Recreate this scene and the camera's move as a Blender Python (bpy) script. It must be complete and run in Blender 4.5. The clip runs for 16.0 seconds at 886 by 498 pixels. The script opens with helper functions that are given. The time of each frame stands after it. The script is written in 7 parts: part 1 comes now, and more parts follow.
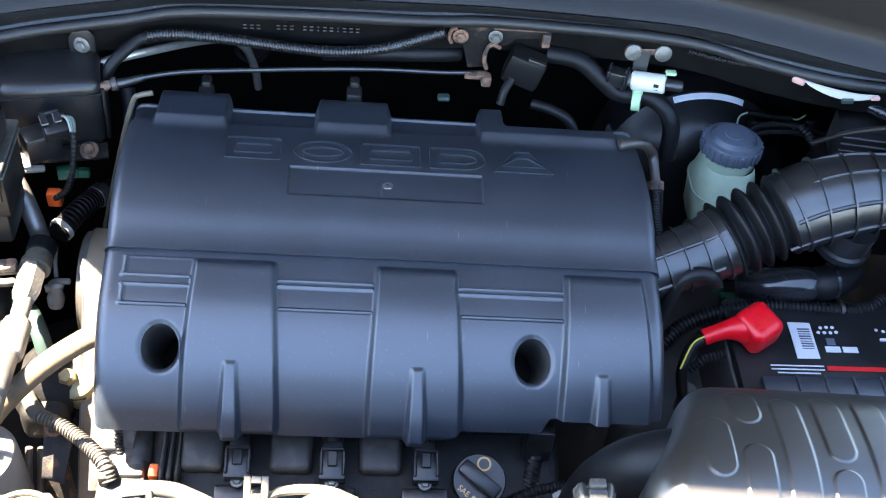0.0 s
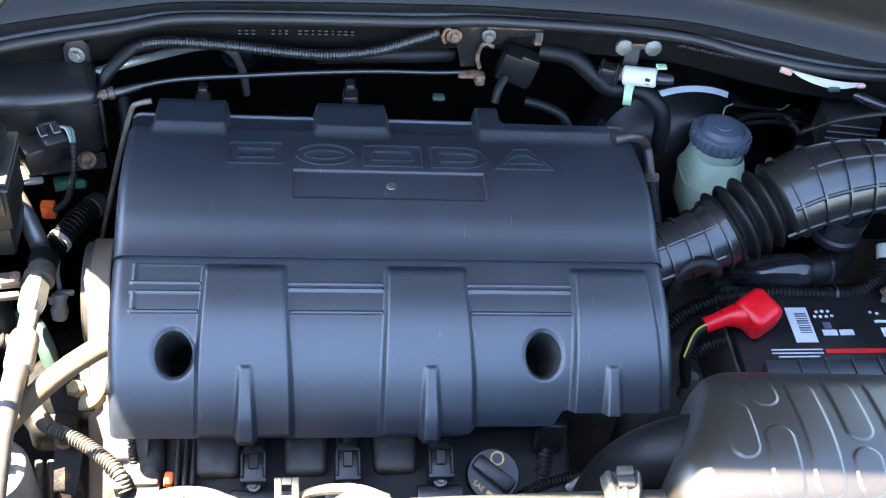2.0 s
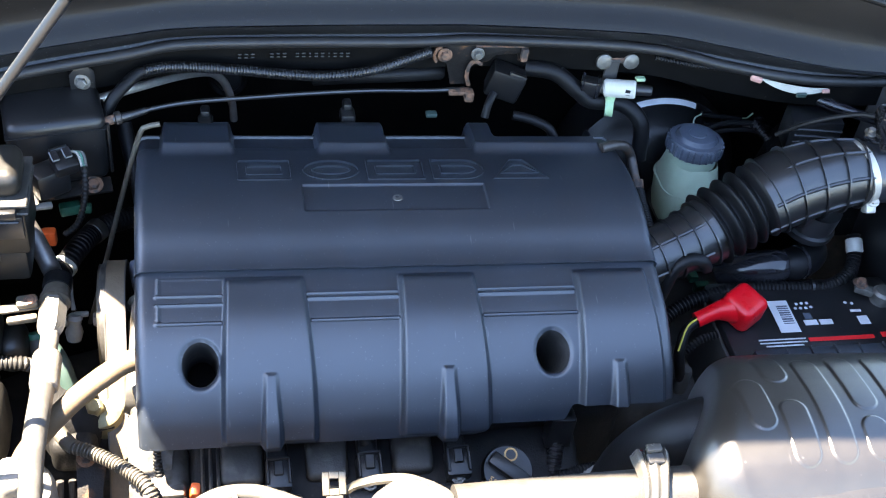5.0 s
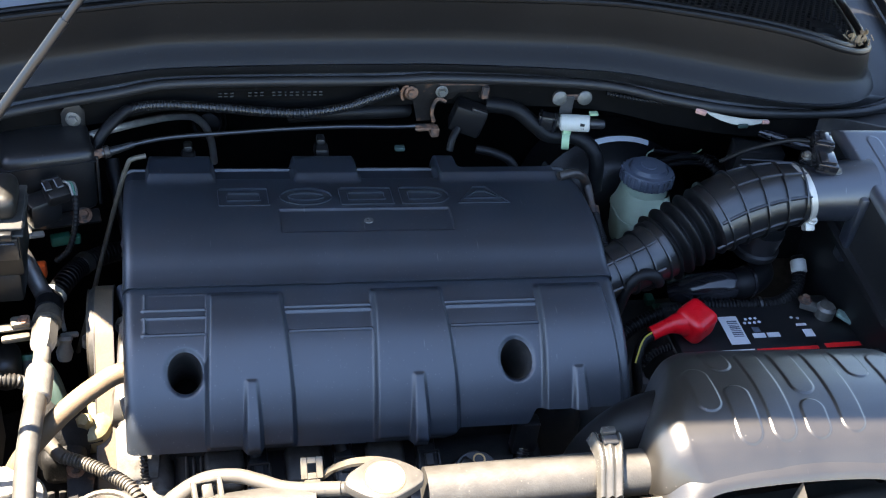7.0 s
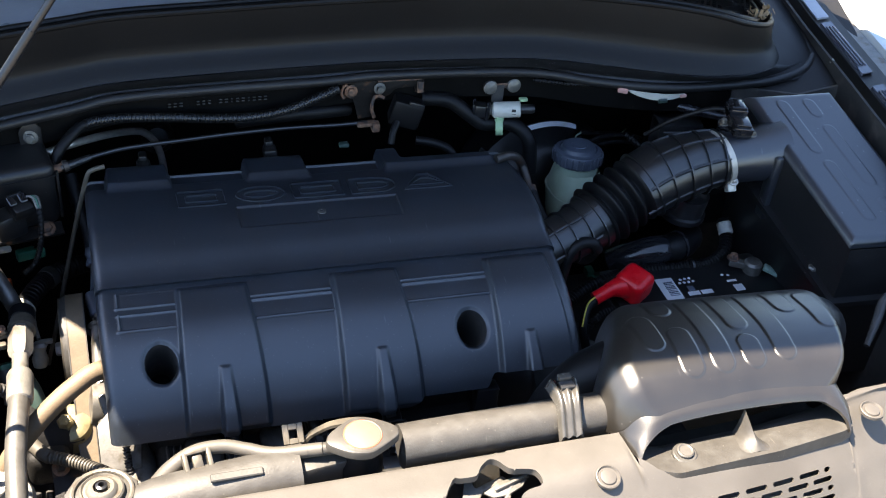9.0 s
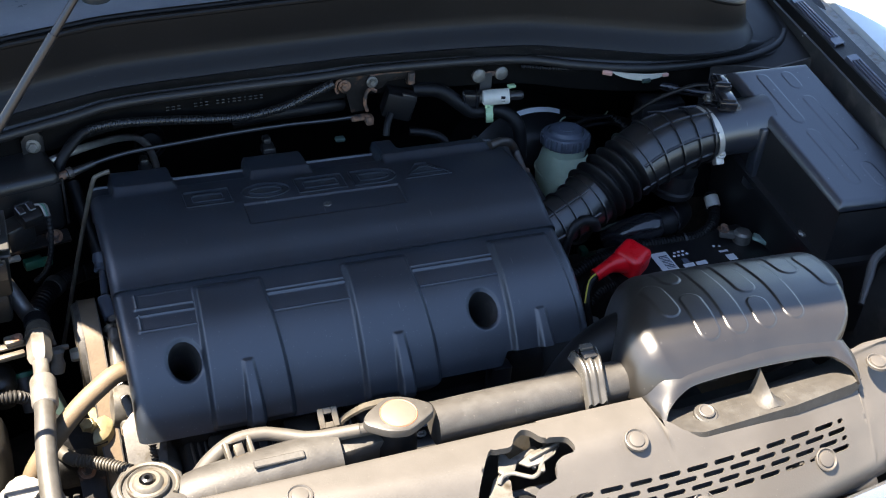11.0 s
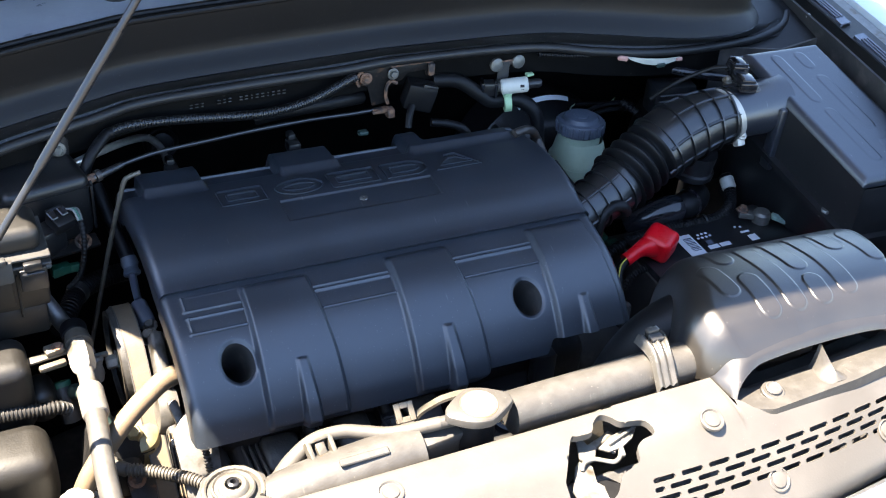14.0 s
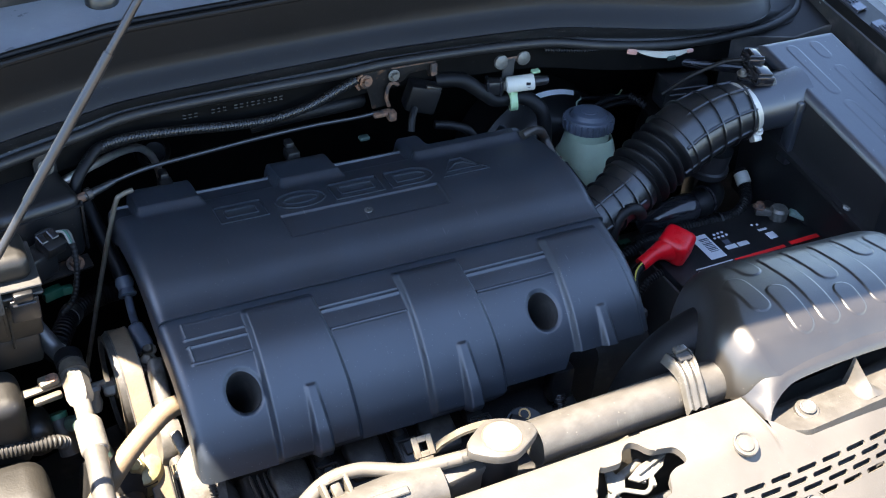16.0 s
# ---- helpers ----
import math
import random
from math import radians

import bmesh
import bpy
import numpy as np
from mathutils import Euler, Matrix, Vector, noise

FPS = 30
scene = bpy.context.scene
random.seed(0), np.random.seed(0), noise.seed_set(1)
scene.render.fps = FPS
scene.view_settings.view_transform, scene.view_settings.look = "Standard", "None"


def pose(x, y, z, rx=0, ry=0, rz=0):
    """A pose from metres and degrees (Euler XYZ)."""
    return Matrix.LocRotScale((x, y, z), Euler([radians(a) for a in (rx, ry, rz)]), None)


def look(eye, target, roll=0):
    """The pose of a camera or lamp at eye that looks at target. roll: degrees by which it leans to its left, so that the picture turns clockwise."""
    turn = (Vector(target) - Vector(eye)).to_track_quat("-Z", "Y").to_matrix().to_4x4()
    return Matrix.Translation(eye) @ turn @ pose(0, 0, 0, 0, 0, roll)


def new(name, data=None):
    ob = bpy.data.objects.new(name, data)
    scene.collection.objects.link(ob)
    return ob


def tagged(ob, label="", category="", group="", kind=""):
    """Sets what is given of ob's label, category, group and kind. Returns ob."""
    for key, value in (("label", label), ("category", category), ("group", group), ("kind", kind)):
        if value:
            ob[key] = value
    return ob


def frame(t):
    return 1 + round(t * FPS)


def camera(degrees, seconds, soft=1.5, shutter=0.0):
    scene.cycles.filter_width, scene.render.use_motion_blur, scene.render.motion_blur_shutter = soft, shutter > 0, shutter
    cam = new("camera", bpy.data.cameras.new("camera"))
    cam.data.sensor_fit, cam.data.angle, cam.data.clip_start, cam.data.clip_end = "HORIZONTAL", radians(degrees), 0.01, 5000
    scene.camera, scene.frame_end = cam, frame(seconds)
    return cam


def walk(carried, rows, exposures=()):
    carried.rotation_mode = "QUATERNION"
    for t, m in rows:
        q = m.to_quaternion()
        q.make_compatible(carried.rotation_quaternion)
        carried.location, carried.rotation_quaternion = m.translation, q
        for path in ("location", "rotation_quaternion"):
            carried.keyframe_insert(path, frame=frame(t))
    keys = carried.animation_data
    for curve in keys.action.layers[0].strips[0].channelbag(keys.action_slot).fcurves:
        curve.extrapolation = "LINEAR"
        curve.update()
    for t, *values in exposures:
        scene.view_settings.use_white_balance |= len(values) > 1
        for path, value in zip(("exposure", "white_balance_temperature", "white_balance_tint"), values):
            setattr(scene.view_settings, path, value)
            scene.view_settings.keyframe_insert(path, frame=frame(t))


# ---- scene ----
cam = camera(40.7, 16.0, soft=1.1)
EXPOSURES = [(0, 4.89, 6850, 12), (0.5, 4.74, 6850, 12), (1, 4.89, 6850, 12), (2, 4.89, 6850, 12), (3.5, 4.74, 6850, 12), (4.2, 4.64, 6850, 12), (6.5, 4.16, 6650, 12), (7, 3.82, 6650, 12), (8, 3.44, 6650, 12), (9, 3.16, 6650, 12), (11.5, 3.05, 6550, 12), (12.5, 3.28, 6550, 12), (13.5, 3.62, 6550, 12), (14.5, 3.85, 6550, 12), (16, 3.78, 6550, 12)]
PATH = [
    (0, (0.017, -0.027, 1.946), (0.175, 1.355, 0.509), 6.6),
    (0.5, (0.002, -0.027, 1.947), (0.184, 1.351, 0.509), 6.8),
    (1, (-0.013, -0.029, 1.946), (0.192, 1.349, 0.511), 7.0),
    (1.5, (-0.028, -0.031, 1.946), (0.197, 1.348, 0.515), 7.1),
    (2, (-0.044, -0.035, 1.945), (0.199, 1.346, 0.519), 7.1),
    (2.5, (-0.062, -0.038, 1.944), (0.202, 1.343, 0.522), 7.3),
    (3, (-0.082, -0.039, 1.945), (0.207, 1.338, 0.524), 7.5),
    (3.5, (-0.102, -0.047, 1.944), (0.214, 1.332, 0.53), 7.7),
    (4, (-0.123, -0.06, 1.943), (0.222, 1.327, 0.544), 7.9),
    (6.5, (-0.165, -0.166, 1.951), (0.252, 1.313, 0.671), 8.4),
    (7, (-0.163, -0.211, 1.946), (0.265, 1.295, 0.701), 7.8),
    (7.5, (-0.166, -0.251, 1.947), (0.279, 1.27, 0.725), 7.1),
    (8, (-0.175, -0.278, 1.949), (0.297, 1.245, 0.741), 6.6),
    (8.5, (-0.189, -0.296, 1.952), (0.316, 1.22, 0.75), 6.1),
    (9, (-0.211, -0.307, 1.953), (0.331, 1.2, 0.755), 5.6),
    (11.5, (-0.319, -0.321, 1.946), (0.329, 1.154, 0.761), 4.2),
    (12, (-0.343, -0.312, 1.943), (0.327, 1.15, 0.754), 4.3),
    (12.5, (-0.369, -0.301, 1.938), (0.324, 1.149, 0.748), 4.4),
    (13, (-0.4, -0.287, 1.932), (0.321, 1.151, 0.743), 4.7),
    (13.5, (-0.421, -0.274, 1.927), (0.319, 1.157, 0.742), 4.8),
    (14, (-0.434, -0.258, 1.926), (0.318, 1.169, 0.743), 4.9),
    (14.5, (-0.437, -0.235, 1.927), (0.322, 1.185, 0.741), 4.9),
    (15, (-0.433, -0.212, 1.928), (0.328, 1.202, 0.735), 4.7),
    (15.5, (-0.428, -0.187, 1.928), (0.334, 1.214, 0.722), 4.5),
    (16, (-0.422, -0.17, 1.925), (0.338, 1.22, 0.704), 4.0),
]
walk(cam, [(t, look(eye, target, roll)) for t, eye, target, roll in PATH], exposures=EXPOSURES)

# ---- world and sun ----
SUN_WAY = Vector((0.44, -0.12, -1.0)).normalized()
world = bpy.data.worlds.new("sky")
scene.world = world
world.use_nodes = True
wn = world.node_tree
sky = wn.nodes.new("ShaderNodeTexSky")
sky.sky_type = "NISHITA"
sky.sun_disc = False
sky.air_density, sky.dust_density, sky.ozone_density = 1.0, 0.45, 1.8
sky.sun_elevation = math.asin(-SUN_WAY.z)
sky.sun_rotation = math.atan2(-SUN_WAY.x, -SUN_WAY.y)
wn.links.new(sky.outputs[0], wn.nodes["Background"].inputs[0])
wn.nodes["Background"].inputs[1].default_value = 0.07
sun = new("sun", bpy.data.lights.new("sun", "SUN"))
sun.data.energy, sun.data.angle, sun.data.color = 5.0, radians(0.53), (1.0, 0.885, 0.72)
sun.matrix_world = look(tuple(-SUN_WAY * 8 + Vector((0, 0.8, 1))), (0, 0.8, 1))


# ---- materials ----
def mat(name, col, rough=0.5, metal=0.0, var=0.25, scale=35.0, bump=0.08, fine=420.0, specks=0.0, speck_col=(0.4, 0.39, 0.36),
        stain=None, stain_at=0.6, coat=0.0, spec=0.5, rough_var=0.12, trans=0.0, speck_scale=160.0, scuffs=0.0, coat_rough=0.03):
    m = bpy.data.materials.new(name)
    m.use_nodes = True
    nt = m.node_tree
    N, L = nt.nodes, nt.links
    b = N["Principled BSDF"]
    b.inputs["Metallic"].default_value = metal
    b.inputs["Specular IOR Level"].default_value = spec
    b.inputs["Coat Weight"].default_value = coat
    b.inputs["Coat Roughness"].default_value = coat_rough
    b.inputs["Transmission Weight"].default_value = trans
    tc = N.new("ShaderNodeTexCoord")
    n1 = N.new("ShaderNodeTexNoise")
    n1.inputs["Scale"].default_value, n1.inputs["Detail"].default_value, n1.inputs["Roughness"].default_value = scale, 6, 0.65
    n2 = N.new("ShaderNodeTexNoise")
    n2.inputs["Scale"].default_value, n2.inputs["Detail"].default_value = fine, 4
    L.new(tc.outputs["Object"], n1.inputs["Vector"])
    L.new(tc.outputs["Object"], n2.inputs["Vector"])
    ramp = N.new("ShaderNodeValToRGB")
    ramp.color_ramp.elements[0].position, ramp.color_ramp.elements[1].position = 0.3, 0.72
    ramp.color_ramp.elements[0].color = (*[c * (1 - var) for c in col], 1)
    ramp.color_ramp.elements[1].color = (*[min(1, c * (1 + var)) for c in col], 1)
    L.new(n1.outputs["Fac"], ramp.inputs[0])
    out = ramp.outputs[0]

    def mix(a, bcol, fac):
        x = N.new("ShaderNodeMix")
        x.data_type = "RGBA"
        L.new(fac, x.inputs["Factor"])
        L.new(a, x.inputs["A"])
        x.inputs["B"].default_value = (*bcol, 1)
        return x.outputs["Result"]

    if stain:
        n3 = N.new("ShaderNodeTexNoise")
        n3.inputs["Scale"].default_value, n3.inputs["Detail"].default_value = scale * 0.8, 8
        L.new(tc.outputs["Object"], n3.inputs["Vector"])
        r3 = N.new("ShaderNodeValToRGB")
        r3.color_ramp.elements[0].position, r3.color_ramp.elements[1].position = stain_at - 0.08, stain_at + 0.1
        L.new(n3.outputs["Fac"], r3.inputs[0])
        out = mix(out, stain, r3.outputs[0])
    if specks:
        v = N.new("ShaderNodeTexVoronoi")
        v.inputs["Scale"].default_value = speck_scale
        L.new(tc.outputs["Object"], v.inputs["Vector"])
        sep = N.new("ShaderNodeSeparateColor")
        L.new(v.outputs["Color"], sep.inputs[0])
        few = N.new("ShaderNodeMath")
        few.operation, few.inputs[1].default_value = "LESS_THAN", specks
        L.new(sep.outputs[0], few.inputs[0])
        near = N.new("ShaderNodeMapRange")
        near.inputs["From Min"].default_value, near.inputs["From Max"].default_value = 0.1, 0.3
        near.inputs["To Min"].default_value, near.inputs["To Max"].default_value = 0.75, 0.0
        L.new(v.outputs["Distance"], near.inputs["Value"])
        both = N.new("ShaderNodeMath")
        both.operation = "MULTIPLY"
        L.new(few.outputs[0], both.inputs[0])
        L.new(near.outputs[0], both.inputs[1])
        out = mix(out, speck_col, both.outputs[0])
    if scuffs:
        # short fine scratches, in two directions
        for turn, key in ((25, 0), (-50, 1)):
            mp = N.new("ShaderNodeMapping")
            mp.inputs["Rotation"].default_value = (0, 0, radians(turn))
            mp.inputs["Scale"].default_value = (330, 38, 60)
            L.new(tc.outputs["Object"], mp.inputs["Vector"])
            v = N.new("ShaderNodeTexVoronoi")
            v.inputs["Scale"].default_value = 1.0
            L.new(mp.outputs[0], v.inputs["Vector"])
            sep = N.new("ShaderNodeSeparateColor")
            L.new(v.outputs["Color"], sep.inputs[0])
            few = N.new("ShaderNodeMath")
            few.operation, few.inputs[1].default_value = "LESS_THAN", scuffs
            L.new(sep.outputs[key], few.inputs[0])
            near = N.new("ShaderNodeMapRange")
            near.inputs["From Min"].default_value, near.inputs["From Max"].default_value = 0.05, 0.3
            near.inputs["To Min"].default_value, near.inputs["To Max"].default_value = 0.5, 0.0
            L.new(v.outputs["Distance"], near.inputs["Value"])
            both = N.new("ShaderNodeMath")
            both.operation = "MULTIPLY"
            L.new(few.outputs[0], both.inputs[0])
            L.new(near.outputs[0], both.inputs[1])
            out = mix(out, speck_col, both.outputs[0])
    L.new(out, b.inputs["Base Color"])
    rr = N.new("ShaderNodeMapRange")
    rr.inputs["To Min"].default_value, rr.inputs["To Max"].default_value = max(0.02, rough - rough_var), min(1, rough + rough_var)
    L.new(n1.outputs["Fac"], rr.inputs["Value"])
    L.new(rr.outputs[0], b.inputs["Roughness"])
    bp = N.new("ShaderNodeBump")
    bp.inputs["Strength"].default_value, bp.inputs["Distance"].default_value = bump, 0.002
    L.new(n2.outputs["Fac"], bp.inputs["Height"])
    L.new(bp.outputs[0], b.inputs["Normal"])
    return m


COVER = mat("moulded black plastic", (0.0070, 0.0110, 0.0176), 0.45, var=0.22, scale=14, bump=0.06, fine=900, specks=0.06, speck_col=(0.14, 0.14, 0.135), rough_var=0.06, speck_scale=460, spec=1.0, scuffs=0.003)
BLACK = mat("black plastic", (0.00935, 0.00935, 0.0102), 0.32, var=0.3, bump=0.06, specks=0.02, speck_scale=380, speck_col=(0.10, 0.10, 0.095))
DULL = mat("dusty black plastic", (0.03, 0.029, 0.027), 0.6, var=0.3, bump=0.08, specks=0.04, stain=(0.075, 0.07, 0.062), stain_at=0.66, speck_col=(0.09, 0.085, 0.075))
DARK = mat("dirty dark metal", (0.03392, 0.03222, 0.03054), 0.65, var=0.4, bump=0.15, stain=(0.08481, 0.07462, 0.06445), stain_at=0.62)
COWLM = mat("grained cowl plastic", (0.004752, 0.004576, 0.004576), 0.45, var=0.18, scale=10, bump=0.1, fine=700, specks=0.03, speck_col=(0.0616, 0.0616, 0.0616), rough_var=0.06, spec=0.25, speck_scale=420)
RUBBER = mat("black rubber", (0.0052, 0.0052, 0.00572), 0.45, var=0.25, bump=0.1, spec=0.18)
HOSE = mat("ribbed hose rubber", (0.0070, 0.0075, 0.0085), 0.33, var=0.2, scale=25, bump=0.04, spec=0.75)
SNORK = mat("weathered intake plastic", (0.0134, 0.0117, 0.0097), 0.36, var=0.18, scale=18, bump=0.05, fine=700, specks=0.018, speck_col=(0.09, 0.083, 0.075), stain=(0.0165, 0.0143, 0.0118), stain_at=0.62, rough_var=0.05, spec=0.85, speck_scale=300, scuffs=0.005)
PANEL = mat("faded panel plastic", (0.06001, 0.05447, 0.04781), 0.55, var=0.2, scale=7, bump=0.06, specks=0.03, speck_col=(0.08826, 0.08134, 0.06964), stain=(0.04905, 0.04346, 0.03678), stain_at=0.6, speck_scale=380)
TANK = mat("dusty radiator plastic", (0.0345, 0.0315, 0.0275), 0.55, var=0.14, scale=60, bump=0.12, stain=(0.0455, 0.0430, 0.0385), stain_at=0.57, scuffs=0.05, specks=0.06, speck_scale=320, speck_col=(0.09644, 0.08866, 0.07391))
ALU = mat("dull aluminium", (0.06435, 0.06092, 0.05491), 0.5, metal=0.2, var=0.25, scale=50, bump=0.12, stain=(0.0429, 0.03861, 0.03218), stain_at=0.6)
CAST = mat("cast aluminium", (0.1051, 0.09936, 0.09056), 0.55, metal=0.6, var=0.3, scale=60, bump=0.12, stain=(0.0409, 0.03214, 0.02045), stain_at=0.6)
STEEL = mat("zinc steel", (0.129, 0.1249, 0.1128), 0.42, metal=0.5, var=0.3, scale=90, bump=0.12, stain=(0.0806, 0.05642, 0.03224), stain_at=0.62)
RUST = mat("rusty steel", (0.16, 0.085, 0.05), 0.75, metal=0.2, var=0.45, scale=120, bump=0.4, stain=(0.04, 0.033, 0.03), stain_at=0.52)
RED = mat("red plastic", (0.56, 0.004, 0.010), 0.30, var=0.08, bump=0.03, spec=0.35, specks=0.01, speck_col=(0.3, 0.02, 0.02))
REDLAB = mat("red label", (0.5, 0.01, 0.012), 0.4, var=0.1)
GREEN = mat("green connector plastic", (0.010, 0.075, 0.045), 0.45, var=0.2)
LIME = mat("pale green clip plastic", (0.252, 0.372, 0.216), 0.45, var=0.12)
ORANGE = mat("orange plastic", (0.75, 0.13, 0.03), 0.45, var=0.12)
WHITE = mat("white plastic", (0.4037, 0.3957, 0.3472), 0.42, var=0.10, bump=0.03)
LABEL = mat("white label", (0.4464, 0.4526, 0.465), 0.45, var=0.06)
PINK = mat("faded pink tape", (0.408, 0.216, 0.18), 0.55, var=0.12)
RESV = mat("milky green plastic", (0.34, 0.42, 0.31), 0.4, var=0.12, scale=20, bump=0.03)
CAP = mat("grey blue cap plastic", (0.06375, 0.0765, 0.1003), 0.45, var=0.15, bump=0.06)
GLOSS = mat("gloss black paint", (0.012, 0.012, 0.014), 0.16, var=0.2, bump=0.02, rough_var=0.05)
PAINT = mat("silver white car paint", (0.465, 0.5025, 0.495), 0.3, metal=0.25, var=0.04, bump=0.01, coat=0.7, rough_var=0.03)
CHROME = mat("dusty bright trim", (0.50, 0.52, 0.55), 0.24, metal=0.9, var=0.08, bump=0.02, rough_var=0.06)
BEIGE = mat("sun bleached hose rubber", (0.1076, 0.07695, 0.04565), 0.65, var=0.18, scale=40, bump=0.15)
SLEEVE = mat("grey convoluted tubing", (0.0448, 0.04256, 0.03942), 0.55, var=0.2, scale=60, bump=0.1)
GLASS = mat("dark window glass", (0.02, 0.02, 0.024), 0.05, var=0.1, bump=0.0, rough_var=0.02)
CONC = mat("sunlit concrete", (0.1179, 0.1039, 0.08424), 0.85, var=0.12, scale=3, bump=0.3, fine=60, stain=(0.09266, 0.08143, 0.06739))
YELLOW = mat("yellow wire", (0.45, 0.36, 0.03), 0.45, var=0.1)
CASTD = mat("dusty dark castings", (0.02786, 0.026, 0.02321), 0.6, metal=0.1, var=0.35, scale=60, bump=0.25, stain=(0.06035, 0.05571, 0.04874), stain_at=0.6, specks=0.05, speck_col=(0.05803, 0.0532, 0.04594))
AIRBOX = mat("air box plastic", (0.0120, 0.0142, 0.0195), 0.33, var=0.2, scale=14, bump=0.10, fine=700, specks=0.035, speck_col=(0.18, 0.18, 0.18), speck_scale=250, rough_var=0.05, spec=1.0, scuffs=0.006)
DUSTY = mat("sun-bleached dusty plastic", (0.007969, 0.007148, 0.005893), 0.5, var=0.25, scale=25, bump=0.1, specks=0.06, stain=(0.01159, 0.01015, 0.007969), stain_at=0.6, speck_col=(0.02898, 0.02656, 0.02173))
CAPTAN = mat("faded cap plastic", (0.09238, 0.07843, 0.06023), 0.55, var=0.10, bump=0.05)
REDTAN = mat("faded red print", (0.273, 0.08736, 0.04368), 0.6, var=0.2)
HOSETAN = mat("dusty hose", (0.05, 0.04434, 0.03614), 0.6, var=0.12, bump=0.08)
WHITED = mat("dusty white plastic", (0.1673, 0.1612, 0.146), 0.5, var=0.15)
STEELT = mat("dusty steel", (0.1018, 0.08962, 0.07017), 0.5, metal=0.5, var=0.2, scale=80, bump=0.15, stain=(0.06083, 0.0414, 0.02426), stain_at=0.64)
CASTT = mat("dusty washer", (0.1083, 0.09794, 0.07969), 0.5, metal=0.4, var=0.2, scale=80, bump=0.15, stain=(0.07219, 0.04639, 0.02577), stain_at=0.62)
STAYM = mat("translucent grey stay plastic", (0.04577, 0.04272, 0.03722), 0.25, var=0.25, scale=60, bump=0.06)
LUG = mat("greenish copper lug", (0.22, 0.33, 0.29), 0.5, metal=0.4, var=0.3, scale=150, bump=0.2)
BRASS = mat("dull brass", (0.22, 0.185, 0.10), 0.45, metal=0.5, var=0.25, scale=90, bump=0.15)
GREEND = mat("faded green rubber", (0.017, 0.034, 0.029), 0.55, var=0.2)
ALUW = mat("bright bare aluminium", (0.1208, 0.1141, 0.1007), 0.5, metal=0.12, var=0.25, scale=60, bump=0.25, stain=(0.06866, 0.05722, 0.04387), stain_at=0.62)
PROPM = mat("dull prop rod steel", (0.0408, 0.04224, 0.0456), 0.32, metal=0.75, var=0.15, bump=0.04)
PIPEG = mat("dull grey pipe", (0.15, 0.1425, 0.135), 0.4, metal=0.7, var=0.25, scale=70, bump=0.1)
BRKT = mat("black painted bracket", (0.011, 0.010, 0.0095), 0.5, var=0.4, scale=90, bump=0.25, stain=(0.11, 0.055, 0.028), stain_at=0.64, spec=0.15)
BELT = mat("worn belt rubber", (0.1053, 0.078, 0.04992), 0.6, var=0.18, scale=60, bump=0.15)
INK = mat("gold print", (0.55, 0.33, 0.12), 0.6, var=0.1)
STAMP = mat("pale stamped paint", (0.03003, 0.03003, 0.02772), 0.6, var=0.35)
TOPP = mat("grey scuttle plastic", (0.2446, 0.2621, 0.297), 0.3, var=0.15, scale=12, bump=0.04, specks=0.015, spec=0.8)
LATCHM = mat("worn latch steel", (0.1404, 0.1334, 0.1194), 0.35, metal=0.35, var=0.25, scale=70, bump=0.12, stain=(0.05616, 0.04446, 0.03042), stain_at=0.62)
RIBBED = mat("bluish pad rubber", (0.060, 0.066, 0.085), 0.24, var=0.15, bump=0.04, spec=0.8)
# base far below black paint: shade under seal and bonnet put into the colour
BULK = mat("shade-darkened dirty black paint", (0.002752, 0.00266, 0.002568), 0.6, var=0.4, scale=30, bump=0.1, spec=0.08, stain=(0.006422, 0.005502, 0.004586), stain_at=0.62, specks=0.02, speck_col=(0.02293, 0.02064, 0.01834))
CLAMPM = mat("bright clamp band", (0.42, 0.39, 0.335), 0.35, metal=0.4, var=0.15, scale=60, bump=0.06)
BOXG = mat("olive black box plastic", (0.0070, 0.0068, 0.0058), 0.45, spec=0.45, var=0.2, scale=25, bump=0.08, specks=0.03, speck_col=(0.03, 0.0288, 0.024))
COWLD = mat("dust-flecked cowl plastic", (0.0085, 0.0090, 0.0102), 0.40, var=0.2, scale=14, bump=0.1, fine=600, specks=0.20, speck_col=(0.22, 0.22, 0.22), rough_var=0.08, spec=0.5, speck_scale=330)
PIPEB = mat("stained coolant pipe", (0.050, 0.044, 0.040), 0.38, metal=0.5, var=0.3, scale=90, bump=0.12, stain=(0.09, 0.05, 0.03), stain_at=0.66)
SLEEVED = mat("dark dusty convoluted tubing", (0.0156, 0.01462, 0.01333), 0.5, var=0.25, scale=70, bump=0.1, specks=0.05, speck_col=(0.0585, 0.05525, 0.04875))
SEALM = mat("greyed seal rubber", (0.0125, 0.0123, 0.0125), 0.42, var=0.2, scale=30, bump=0.06, spec=0.35)
STICK = mat("white sticker paper", (0.78, 0.79, 0.80), 0.4, var=0.04)
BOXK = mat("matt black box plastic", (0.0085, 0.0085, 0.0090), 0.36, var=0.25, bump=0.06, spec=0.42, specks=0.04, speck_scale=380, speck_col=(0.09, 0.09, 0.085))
PIPEZ = mat("bright zinc pipe", (0.42, 0.40, 0.37), 0.35, metal=0.7, var=0.2, scale=60, bump=0.08)
# stained alloy, much darker than the other castings
ROCKM = mat("near-black alloy", (0.00775, 0.00744, 0.00744), 0.6, metal=0.1, var=0.4, scale=70, bump=0.25, spec=0.25, stain=(0.01612, 0.01426, 0.0124), stain_at=0.62, specks=0.03, speck_col=(0.031, 0.02852, 0.0248))
